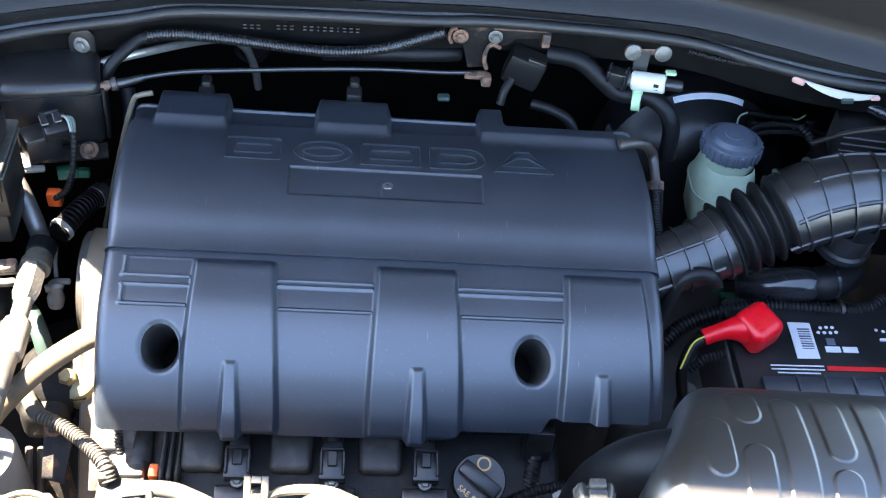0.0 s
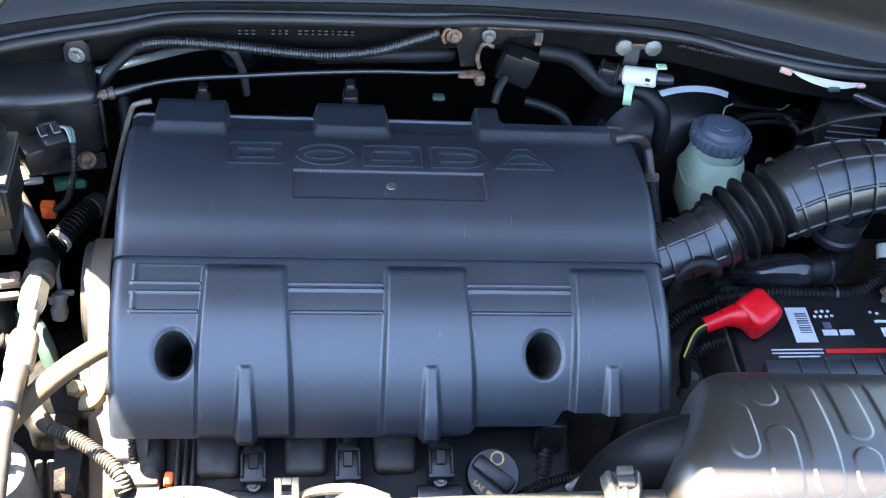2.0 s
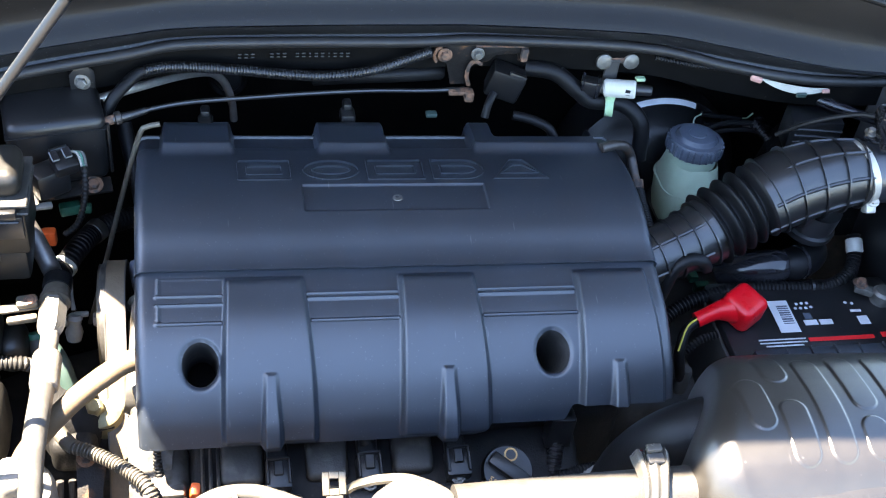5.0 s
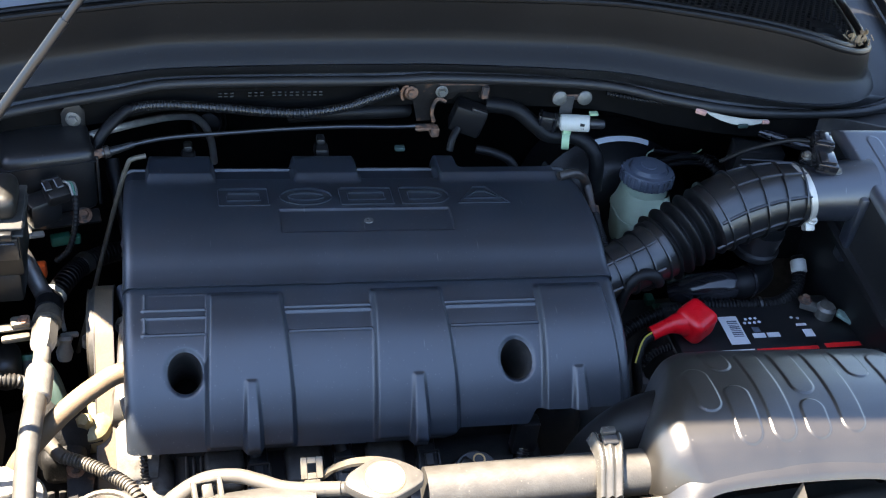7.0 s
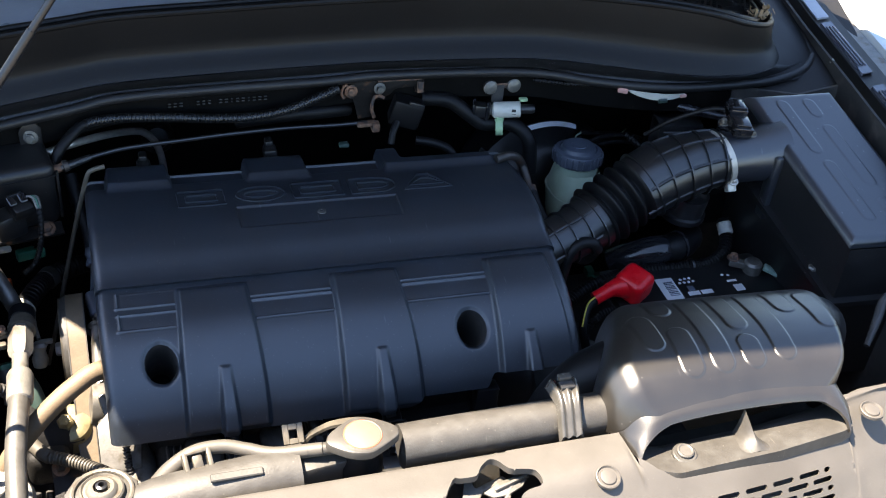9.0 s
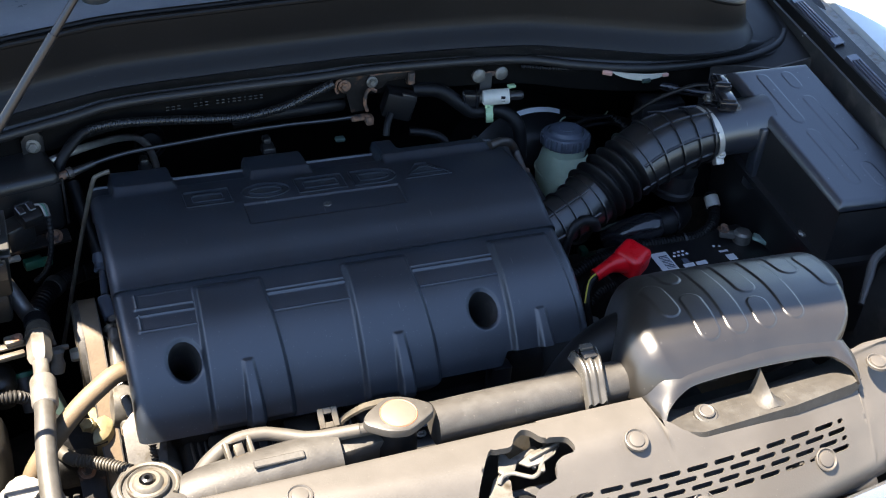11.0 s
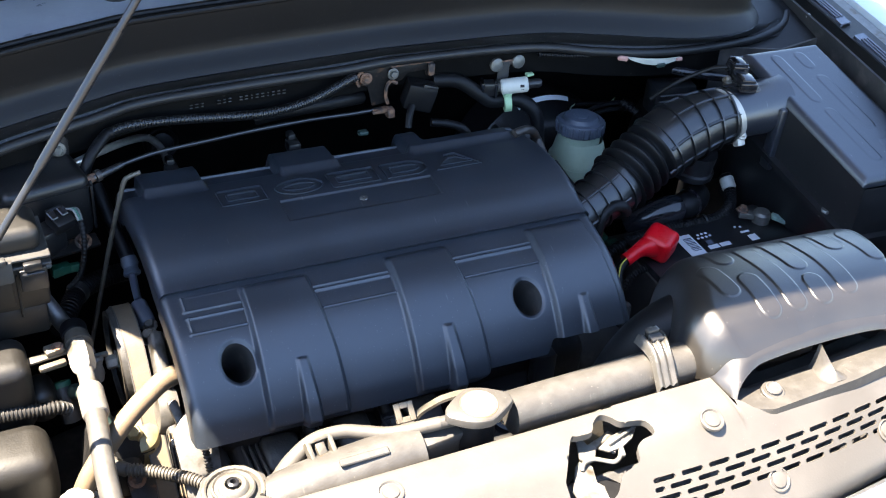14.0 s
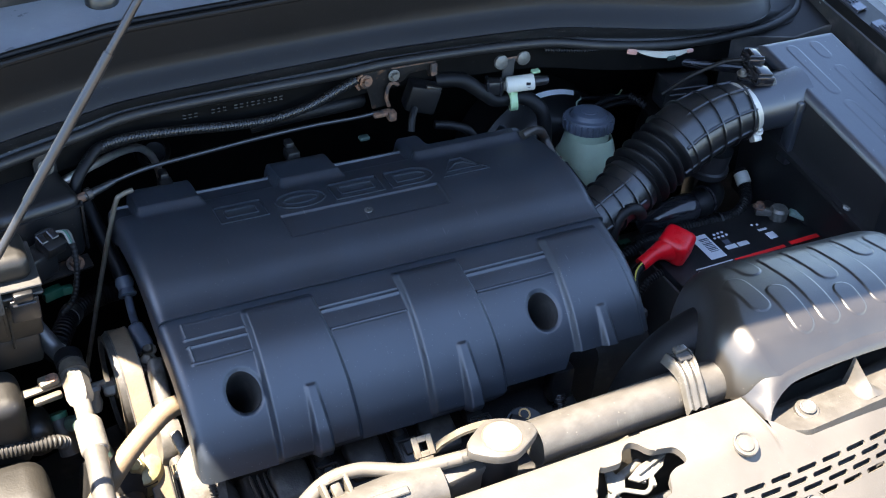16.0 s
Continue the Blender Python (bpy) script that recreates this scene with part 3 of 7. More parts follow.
    for a, b in zip(spline([(0.70, 1.046, 1.126), (0.785, 1.054, 1.126), (0.835, 1.07, 1.13), (0.865, 1.12, 1.14), (0.885, 1.3, 1.16)], 6),
                    spline([(0.70, 1.06, 1.142), (0.768, 1.075, 1.142), (0.795, 1.12, 1.146), (0.81, 1.17, 1.15), (0.825, 1.3, 1.16)], 6)):
        rows.append([a + (b - a) * t + np.array((0, 0, 0.004 * math.sin(math.pi * t))) for t in (-0.25, 0, 0.33, 0.66, 1.0)])
    part("end_shelf", shell(net(rows), 0.003), COWLM, cowl)
    part("washer_cap", lathe([(0.020, 0), (0.020, 0.010), (0.016, 0.016), (0.008, 0.018), (0.007, 0.026), (0.004, 0.028)], (-0.176, 1.172, 1.262), (0, 0, 1), 24), BLACK, cowl, "black washer nozzle cap")
    leaves = []
    rnd = random.Random(4)
    for _ in range(26):
        c = (0.757 + rnd.uniform(-0.016, 0.014), 1.098 + rnd.uniform(-0.012, 0.02), 1.203 + rnd.uniform(0, 0.014))
        m = Euler([rnd.uniform(0, 6) for _ in range(3)]).to_matrix().to_4x4()
        leaves.append(rbox(c, (rnd.uniform(0.004, 0.013), rnd.uniform(0.002, 0.006), 0.0012), 0.0004, 1, m))
    tagged(solo("leaf_litter", joined(*leaves), LEAF, "dry brown leaf litter in the cowl corner", "leaf litter", kind="stuff"))
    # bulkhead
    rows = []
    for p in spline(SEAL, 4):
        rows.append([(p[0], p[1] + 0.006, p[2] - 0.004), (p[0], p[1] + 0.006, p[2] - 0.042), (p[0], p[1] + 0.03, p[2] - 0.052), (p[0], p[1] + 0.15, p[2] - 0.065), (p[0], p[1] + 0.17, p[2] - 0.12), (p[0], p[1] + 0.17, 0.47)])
    bulk = tagged(solo("bulkhead", shell(net(rows), 0.004), BULK, "dirty black steel bulkhead behind the engine, shade put into its colour", "bulkhead", kind="structure"))
    # stamped serial number as plain bars
    x = -0.108
    for k, w in enumerate((6, 6, 6, 0, 0, 6, 5, 6, 0, 6, 6, 3, 6, 6, 3, 6, 6, 6)):
        if w:
            yy = float(np.interp(x, [q[0] for q in SEAL], [q[1] for q in SEAL])) + 0.003
            zz = float(np.interp(x, [q[0] for q in SEAL], [q[2] for q in SEAL])) - 0.020
            for dz in (0.0022, -0.0022):
                part("stamp_bar", rbox((x, yy, zz + dz), (w * 0.0007, 0.0012, 0.0016), 0.0003, 1), STAMP, bulk)
        x += 0.0075
    return cowl


# ---- engine and its cover ----
PROFILE = [(1.050, 1.015), (1.049, 1.040), (1.044, 1.054), (1.034, 1.060), (1.0, 1.064), (0.95, 1.073), (0.90, 1.0745), (0.862, 1.0675), (0.834, 1.0565), (0.812, 1.0505),
           (0.79, 1.0455), (0.757, 1.036), (0.730, 1.021), (0.705, 1.000), (0.683, 0.972), (0.674, 0.955), (0.669, 0.943)]
HOLES = [(-0.164, 0.7200), (0.206, 0.7200)]
OVAL = 1.26
RIBS = [(-0.141, -0.051), (0.042, 0.133), (0.239, 0.326)]
FINS = [-0.0945, 0.0895, 0.277]
BLOCKS = [(-0.20, -0.121), (-0.023, 0.059), (0.161, 0.318)]
X0, X1 = -0.222, 0.338


def cover_lines():
    prof = [np.array(p) for p in spline(PROFILE, 24)]
    L = np.r_[0, np.cumsum([np.linalg.norm(b - a) for a, b in zip(prof, prof[1:])])]
    return np.array(prof), L


def band(a, b, e, x):
    """1 inside a..b, with sides e wide."""
    return smooth(a - e / 2, a + e / 2, x) * (1 - smooth(b - e / 2, b + e / 2, x))


def cover_relief(x, y, s, s_low):
    h = 0.0
    if y > 0.80 and s < s_low:
        h += 0.005 * (1 if y > 0.8167 else 0) * (1 - smooth(0.993, 0.999, y))
        # recessed badge plate
        h -= 0.0022 * band(-0.048, 0.158, 0.0016, x) * band(0.881, 0.919, 0.0016, y)
        if y > 0.970:
            b = max(band(p, q, 0.006, x) for p, q in BLOCKS)
            h += 0.012 * b * smooth(0.977, 1.001, y)
            h -= 0.004 * (1 - b) * smooth(1.003, 1.006, y)
            h -= 0.05 * smooth(1.012, 1.022, y) * smooth(0.188, 0.196, x) * (1 - smooth(0.312, 0.318, x))
            if not b:
                h += 0.003 * band(1.030, 1.0335, 0.0015, y)
    else:
        half = 0.0400 + 0.0070 * smooth(0.81, 0.665, y)
        r = max(band((p + q) / 2 - half, (p + q) / 2 + half, 0.007, x) for p, q in RIBS)
        h += 0.0085 * r * (1 - smooth(0.796, 0.809, y)) * smooth(0.6690, 0.6725, y)
        if r < 0.02:
            # thin raised lines between the ribs
            for a, b in ((-0.205, -0.134), (-0.058, 0.049), (0.126, 0.246)):
                left = a < -0.2
                if a - 0.002 < x < b + 0.002:
                    h += 0.0022 * band(0.7845, 0.7872, 0.001, y)
                    h += 0.0022 * band(0.7545, 0.7572, 0.001, y)
                    if not left:
                        h += 0.0022 * band(0.7785, 0.781, 0.001, y)
                    if left:
                        h += 0.0018 * band(a, a + 0.002, 0.001, x) * (1 if 0.757 < y < 0.777 or 0.787 < y < 0.806 else 0)
                        h += 0.0018 * band(0.806, 0.808, 0.001, y) + 0.0018 * band(0.775, 0.777, 0.001, y)
        for f in FINS:
            w = 0.0060 + 0.0036 * smooth(0.714, 0.664, y)
            h += (0.0030 + 0.0120 * (1 - smooth(0.656, 0.712, y))) * band(f - w, f + w, 0.006, x) * (1 - smooth(0.709, 0.713, y))
    return h


def build_cover():
    at = (0.058, 0.85, 0.92)
    cover = thing("engine_cover", at, "matt black moulded plastic engine cover with three ribs", "engine cover")
    prof, L = cover_lines()
    s_of = lambda y: float(np.interp(-y, -prof[:, 0], L))
    s_low = s_of(0.806)
    edges_x = [e for pair in RIBS for e in pair] + [e for pair in BLOCKS for e in pair] + [-0.048, 0.158, -0.205, -0.203] + [f + k for f in FINS for k in (-0.0085, 0.0085)]
    xs = set(np.arange(X0, X1 + 1e-6, 0.004).round(5).tolist()) | {round(e + k, 5) for e in edges_x for k in (-0.0035, -0.0012, 0, 0.0012, 0.0035)}
    for p, q in RIBS:
        for e in ((p + q) / 2 - 0.0435, (p + q) / 2 + 0.0435):
            xs |= set(np.arange(e - 0.008, e + 0.008, 0.0012).round(5).tolist())
    for f in FINS:
        xs |= set(np.arange(f - 0.014, f + 0.0141, 0.0010).round(5).tolist())
    for hx, _ in HOLES:
        xs |= set(np.arange(hx - 0.026, hx + 0.027, 0.002).round(5).tolist())
    xs = [x for x in sorted(xs) if X0 <= x <= X1]
    xs = [x for k, x in enumerate(xs) if k == 0 or x - xs[k - 1] > 0.0004]
    ys = (0.881, 0.919, 0.8167, 0.802, 0.7858, 0.7797, 0.7558, 0.807, 0.776, 0.711, 0.996, 1.000, 1.0045, 1.0317)
    ss = set(np.arange(0, L[-1], 0.004).round(5).tolist()) | {round(s_of(e) + k, 5) for e in ys for k in (-0.0024, -0.0012, 0, 0.0012, 0.0024)}
    ss |= set(np.arange(s_of(0.745), s_of(0.668), 0.002).round(5).tolist()) | {L[-1]}
    ss = sorted(s for s in ss if 0 <= s <= L[-1])
    ss = [s for k, s in enumerate(ss) if k == 0 or s - ss[k - 1] > 0.0004]
    # the columns: rounded shoulders and a skirt at both ends
    cols = [(X0 - 0.006, 0.035), (X0 - 0.006, 0.016)]
    cols += [(X0 - 0.006 + 0.012 * (1 - math.cos(a)), 0.012 * (1 - math.sin(a))) for a in np.linspace(0.1, 1.45, 7)]
    first = [(x, i) for x, i in cols]
    mid = [(x, 0.0) for x in xs if X0 + 0.007 < x < X1 - 0.007]
    last = [(X1 - (x - X0), i) for x, i in reversed(cols)]
    cols = first + mid + last
    S_hole = [s_of(y) for _, y in HOLES]
    V, keep = [], []
    for x, inset in cols:
        # the lower edge is cut back over the oil filler side
        end = L[-1] - 0.030 * smooth(0.216, 0.228, x) - 0.012 * smooth(0.118, 0.136, x) * (1 - smooth(0.216, 0.228, x))
        for s in ss:
            u = s * (end / L[-1]) if s > s_of(0.70) else s
            if s > s_of(0.70):
                k = (s - s_of(0.70)) / (L[-1] - s_of(0.70))
                u = s_of(0.70) + k * (end - s_of(0.70))
            xx, uu = x, u
            for (hx, _), hs in zip(HOLES, S_hole):
                d = math.hypot(xx - hx, (uu - hs) / OVAL)
                if abs(d - 0.0184) < 0.0013 and d > 0:
                    xx, uu = hx + (xx - hx) * 0.0184 / d, hs + (uu - hs) * 0.0184 / d
            y, z = float(np.interp(uu, L, prof[:, 0])), float(np.interp(uu, L, prof[:, 1]))
            if uu > L[-1]:
                z -= uu - L[-1]
            e = 0.004
            ya, za = np.interp(uu - e, L, prof[:, 0]), np.interp(uu - e, L, prof[:, 1])
            yb, zb = np.interp(uu + e, L, prof[:, 0]), np.interp(uu + e, L, prof[:, 1])
            ny, nz = (za - zb), (yb - ya)
            q = math.hypot(ny, nz)
            ny, nz = -abs(ny) / q * (1 if za > zb else -1), abs(nz) / q
            h = cover_relief(xx, y, uu, s_low) - inset
            for hx, hy in HOLES:
                # soft rolled lip
                d = math.hypot(xx - hx, (uu - s_of(hy)) / OVAL)
                h -= 0.003 * (1 - smooth(0.0184, 0.0224, d))
            lap = 0.004 * smooth(0.8225, 0.8168, y) if y > 0.8167 else 0
            V.append((xx, y + h * ny - lap, z + h * nz - 0.022 * (xx - 0.06)))
            keep.append((xx, uu))
    n = len(ss)
    F = []
    for i in range(len(cols) - 1):
        for k in range(n - 1):
            q = (i * n + k, (i + 1) * n + k, (i + 1) * n + k + 1, i * n + k + 1)
            cx, cs = sum(keep[j][0] for j in q) / 4, sum(keep[j][1] for j in q) / 4
            if any(math.hypot(cx - hx, (cs - hs) / OVAL) < 0.0154 for (hx, _), hs in zip(HOLES, S_hole)):
                continue
            deep = any(math.hypot(cx - hx, (cs - hs) / OVAL) < 0.0183 for (hx, _), hs in zip(HOLES, S_hole))
            near = [j for j in q if any(abs(math.hypot(keep[j][0] - hx, (keep[j][1] - hs) / OVAL) - 0.0184) < 1e-5 for (hx, _), hs in zip(HOLES, S_hole))]
            if len(near) >= 2:
                a, b, c, d = q
                tris = ((a, b, c), (a, c, d)) if a in near and c in near else ((a, b, d), (b, c, d))
                for t in tris:
                    cx, cs = sum(keep[j][0] for j in t) / 3, sum(keep[j][1] for j in t) / 3
                    if not any(math.hypot(cx - hx, (cs - hs) / OVAL) < 0.0183 for (hx, _), hs in zip(HOLES, S_hole)):
                        F.append(t)
                continue
            if not deep:
                F.append(q)
    part("shell", (V, F), COVER, cover, sharp=50)
    for (hx, hy), hs in zip(HOLES, S_hole):
        z = float(np.interp(hs, L, prof[:, 1])) - 0.022 * (hx - 0.06)
        ax = Vector((0, -0.56, 0.83))
        tube = lathe([(0.0120, -0.15), (0.0150, -0.14), (0.0177, -0.006), (0.0185, -0.0026)], (0, 0, 0), (0, 0, 1), 40, None, (True, False))
        tube = [(v[0], v[1] * OVAL, v[2]) for v in tube[0]], tube[1]
        slope = math.degrees(math.atan2(ax[1], ax[2]))
        part("hole_sleeve", moved(tube, pose(hx, hy, z, -slope, 0, 0)), DARK, cover)
    # raised badge as plain outlined shapes
    def outline(kind, w, h, inset):
        w, h = w - 2 * inset, h - 2 * inset
        if kind == "oval":
            return [(w / 2 * math.cos(q), h / 2 * math.sin(q)) for q in np.linspace(0, 2 * math.pi, 36, endpoint=False)]
        if kind == "wedge":
            return [(-w / 2, -h / 2), (w / 2, -h / 2), (w * 0.13, h / 2), (-w * 0.13, h / 2)]
        if kind == "half":
            return [(-w / 2, -h / 2)] + [(w * 0.12 + w * 0.38 * math.cos(q), h / 2 * math.sin(q)) for q in np.linspace(-math.pi / 2, math.pi / 2, 14)] + [(-w / 2, h / 2)]
        return rrect(w, h, 0.002, 3)
    for kind, x, w in (("bar", -0.088, 0.060), ("oval", -0.0135, 0.064), ("bar", 0.060, 0.066), ("half", 0.133, 0.062), ("wedge", 0.205, 0.066)):
        z = 1.0794 - 0.022 * (x - 0.06)
        for inset in (0.0, 0.0098):
            outer, inner = outline(kind, w, 0.036, inset), outline(kind, w, 0.036, inset + 0.0016)
            m = len(outer)
            V = [(p[0], p[1], h) for h in (-0.002, 0.0012) for p in outer] + [(p[0], p[1], h) for h in (-0.002, 0.0012) for p in inner]
            F = []
            for j in range(m):
                r = (j + 1) % m
                F += [(j, r, m + r, m + j), (2 * m + j, 3 * m + j, 3 * m + r, 2 * m + r), (m + j, m + r, 3 * m + r, 3 * m + j)]
            part("badge_line", moved((V, F), pose(x, 0.945, z, -1.5, 1.26, 0)), COVER, cover)
    part("screw", lathe([(0.0085, -0.002), (0.0085, 0.0002), (0.0065, 0.0004), (0.006, 0.0012), (0.002, 0.0016), (0.0018, 0.0)], (0.056, 0.900, 1.0762), (0, 0, 1), 20), PIPEG, cover, "small steel screw")
    # stay clips at the back
    for x, y in ((-0.15, 1.050), (0.018, 1.060)):
        part("clip", joined(rbox((x, y, 1.068), (0.018, 0.022, 0.016), 0.004), rbox((x, y + 0.010, 1.078), (0.011, 0.016, 0.010), 0.003)), BOXK, cover)
    return cover


def build_engine():
    eng = thing("engine", (0.06, 0.85, 0.5), "dark grey engine block and rocker cover below the plastic cover", "engine")
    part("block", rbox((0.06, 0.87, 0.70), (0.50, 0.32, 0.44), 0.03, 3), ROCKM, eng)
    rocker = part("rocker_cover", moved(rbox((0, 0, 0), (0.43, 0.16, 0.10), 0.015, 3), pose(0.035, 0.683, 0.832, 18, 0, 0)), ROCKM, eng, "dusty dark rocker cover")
    for x in (-0.125, -0.035, 0.058):
        part("pad", moved(rbox((0, 0, 0), (0.045, 0.048, 0.02), 0.007, 3), pose(x, 0.688, 0.891, 18, 0, 0)), CASTD, rocker)
    for x in (-0.088, 0.008, 0.104):
        at = pose(x, 0.677, 0.894, 18, 0, 0)
        coil = part("coil", moved(joined(rbox((0, 0.016, 0.004), (0.022, 0.040, 0.016), 0.004), rbox((0, -0.040, -0.004), (0.048, 0.022, 0.010), 0.003)), at), BLACK, eng, "black ignition coil")
        part("plug", moved(joined(rbox((0, -0.012, 0.010), (0.027, 0.030, 0.020), 0.002), rbox((-0.0115, -0.010, 0.0215), (0.003, 0.026, 0.004), 0.0008, 1), rbox((0.0115, -0.010, 0.0215), (0.003, 0.026, 0.004), 0.0008, 1), rbox((0, -0.006, 0.0215), (0.010, 0.016, 0.004), 0.001, 1), rbox((0, 0.004, 0.022), (0.024, 0.003, 0.004), 0.0008, 1)), at), BOXK, coil, "latched black plug")
        part("lead", sweep([(x, 0.690, 0.910), (x - 0.006, 0.705, 0.925), (x - 0.018, 0.722, 0.934), (x - 0.03, 0.75, 0.935)], [0.0085, 0.0075, 0.0075, 0.0075], 12), RUBBER, coil)
        part("bolt", moved(hex_bolt((0, 0, 0), 0.005, 0.005), pose(x, 0.650, 0.892, 18, 0, 0)), STEEL, coil)
    part("rib", joined(*[rbox((x, 0.697, 0.884), (0.004, 0.09, 0.02), 0.0015, 1) for x in (-0.166, -0.158, -0.150)]), CASTD, rocker)
    part("cover_bracket", joined(rbox((0.222, 0.69, 0.915), (0.03, 0.02, 0.05), 0.004), sweep([(0.222, 0.688, 0.90), (0.215, 0.66, 0.87), (0.205, 0.63, 0.84)], 0.008, 10, 6, (0.005, 0.002))), BLACK, eng)
    part("wire_clip", rbox((0.255, 0.655, 0.872), (0.034, 0.012, 0.014), 0.005, 3, pose(0, 0, 0, 0, -20, 15)), WHITED, eng, "pale grey plastic clip")
    part("wire_sleeve", sweep([(0.160, 0.632, 0.862), (0.185, 0.640, 0.868), (0.212, 0.652, 0.872), (0.238, 0.659, 0.873), (0.273, 0.665, 0.872), (0.31, 0.664, 0.862)], 0.0065, 12, 8, (0.0042, 0.0012)), RUBBER, eng)
    part("end_housing", rbox((-0.205, 0.80, 0.74), (0.05, 0.30, 0.30), 0.02, 3), CAST, eng, "stained cast timing cover")
    return eng


def build_oil_cap():
    c = Vector((0.161, 0.661, 0.881))
    ax = Vector((0.0, -0.42, 0.9)).normalized()
    cap = thing("oil_filler_cap", tuple(c), "black oil filler cap with worn gold print", "oil cap")
    part("disc", lathe([(0.026, -0.012), (0.0285, -0.010), (0.0285, 0.006), (0.027, 0.009), (0.0, 0.009)], c, ax, 40, lambda k, r, h: 1 - 0.02 * (k % 4 == 0) * (r > 0.028)), BOXK, cap)
    q = ax.to_track_quat("Z", "Y").to_matrix().to_4x4()
    base = Matrix.Translation(c) @ q
    turn = base @ pose(0, 0, 0.009, 0, 0, -40)
    part("grip", moved(rbox((0, 0, 0.004), (0.048, 0.016, 0.012), 0.003), turn), BOXK, cap)
    ring = lathe([(0.0076, 0), (0.0076, 0.0008), (0.0056, 0.0008), (0.0056, 0)], (0.005, 0.017, 0.0088), (0, 0, 1), 24)
    part("print_ring", moved(ring, base), INK, cap, "gold printed ring")
    txt = bpy.data.curves.new("print", "FONT")
    txt.body, txt.size, txt.align_x, txt.align_y = "SAE", 0.0085, "CENTER", "CENTER"
    txt.extrude = 0.0003
    ob = new("print", txt)
    me = bpy.data.meshes.new_from_object(ob)
    bpy.data.objects.remove(ob)
    shape = [tuple(v.co) for v in me.vertices], [tuple(p.vertices) for p in me.polygons]
    part("lettering", moved(shape, base @ pose(-0.0165, -0.0115, 0.0094, 0, 0, -40)), INK, cap, "worn gold lettering")
    part("print_bar", moved(rbox((0, 0, 0), (0.010, 0.004, 0.0005), 0, 1), base @ pose(-0.0040, -0.0205, 0.0093, 0, 0, -40)), INK, cap)
    return cap


# ---- air intake ----
def build_intake_hose():
    path = [(0.335, 0.842, 1.015), (0.365, 0.850, 1.024), (0.40, 0.860, 1.033), (0.425, 0.868, 1.042)]
    hose = thing("intake_hose", (0.47, 0.87, 1.0), "ribbed black rubber air intake hose with bellows", "intake hose")
    part("throttle_end", sweep(path, [0.033, 0.034, 0.036, 0.040], 32), HOSE, hose)
    bel = spline([(0.425, 0.868, 1.042), (0.455, 0.878, 1.055), (0.485, 0.886, 1.068)], 12)
    pts, rs = [], []
    for k, p in enumerate(bel):
        pts.append(tuple(p))
        rs.append(0.0415 + 0.0055 * math.cos(2 * math.pi * k / 6))
    part("bellows", sweep(pts, rs, 36, 3), RUBBER, hose, "concertina bellows")
    elbow = [(0.485, 0.886, 1.068), (0.515, 0.892, 1.081), (0.55, 0.895, 1.091), (0.585, 0.895, 1.098), (0.614, 0.894, 1.101)]
    er = [0.045, 0.0465, 0.0445, 0.0405, 0.0370]
    part("elbow", sweep(elbow, er, 40), HOSE, hose)
    line = spline([(*p, r) for p, r in zip(elbow, er)], 10)
    for k in (4, 12, 20, 28, 36):
        p, d = Vector(line[k][:3]), Vector(line[min(k + 1, len(line) - 1)][:3] - line[k - 1][:3]).normalized()
        part("hoop", lathe([(line[k][3] - 0.001, -0.0016), (line[k][3] + 0.0036, -0.0011), (line[k][3] + 0.0036, 0.0011), (line[k][3] - 0.001, 0.0016)], p, d, 40), HOSE, hose)
    for ang in (0.55, 1.35, 2.15, -0.25):
        pts = []
        for q in line[1:38]:
            r = q[3] + 0.0006
            pts.append((q[0], q[1] - r * math.cos(ang), q[2] + r * math.sin(ang)))
        part("long_rib", sweep(pts, 0.0023, 6, 1), HOSE, hose)
    line2 = spline([(*p, r) for p, r in zip(path, [0.033, 0.034, 0.036, 0.040])], 10)
    for k in (7, 13, 19, 26):
        p, d = Vector(line2[k][:3]), Vector(line2[k + 1][:3] - line2[k - 1][:3]).normalized()
        part("hoop", lathe([(line2[k][3] - 0.001, -0.0015), (line2[k][3] + 0.0032, -0.0011), (line2[k][3] + 0.0032, 0.0011), (line2[k][3] - 0.001, 0.0015)], p, d, 36), HOSE, hose)
    for ang in (0.1, 1.2):
        part("long_rib", sweep([(q[0], q[1] - (q[3] + 0.0005) * math.cos(ang), q[2] + (q[3] + 0.0005) * math.sin(ang)) for q in line2[2:28]], 0.0021, 6, 1), HOSE, hose)
    c, d = Vector((0.606, 0.894, 1.101)), Vector((1, 0.18, 0.2))
    part("clamp", lathe([(0.0375, -0.0043), (0.0396, -0.0043), (0.0396, 0.0043), (0.0375, 0.0043)], c, d, 44), CLAMPM, hose, "bright steel hose clamp")
    part("clamp_screw", joined(rbox((0.617, 0.866, 1.074), (0.013, 0.013, 0.018), 0.002, 2, pose(0, 0, 0, -35, 0, 0)), hex_bolt((0.618, 0.863, 1.083), 0.005, 0.006, (0, -0.5, 0.8))), CLAMPM, hose)
    return hose


def airbox_lid(u, v):
    """u from the inner to the outer side, v from back to front."""
    a, b = Vector((0.668, 0.958, 1.160)), Vector((0.805, 0.956, 1.158))
    c, d = Vector((0.703, 0.698, 1.087)), Vector((0.845, 0.690, 1.084))
    return (a * (1 - u) + b * u) * (1 - v) + (c * (1 - u) + d * u) * v


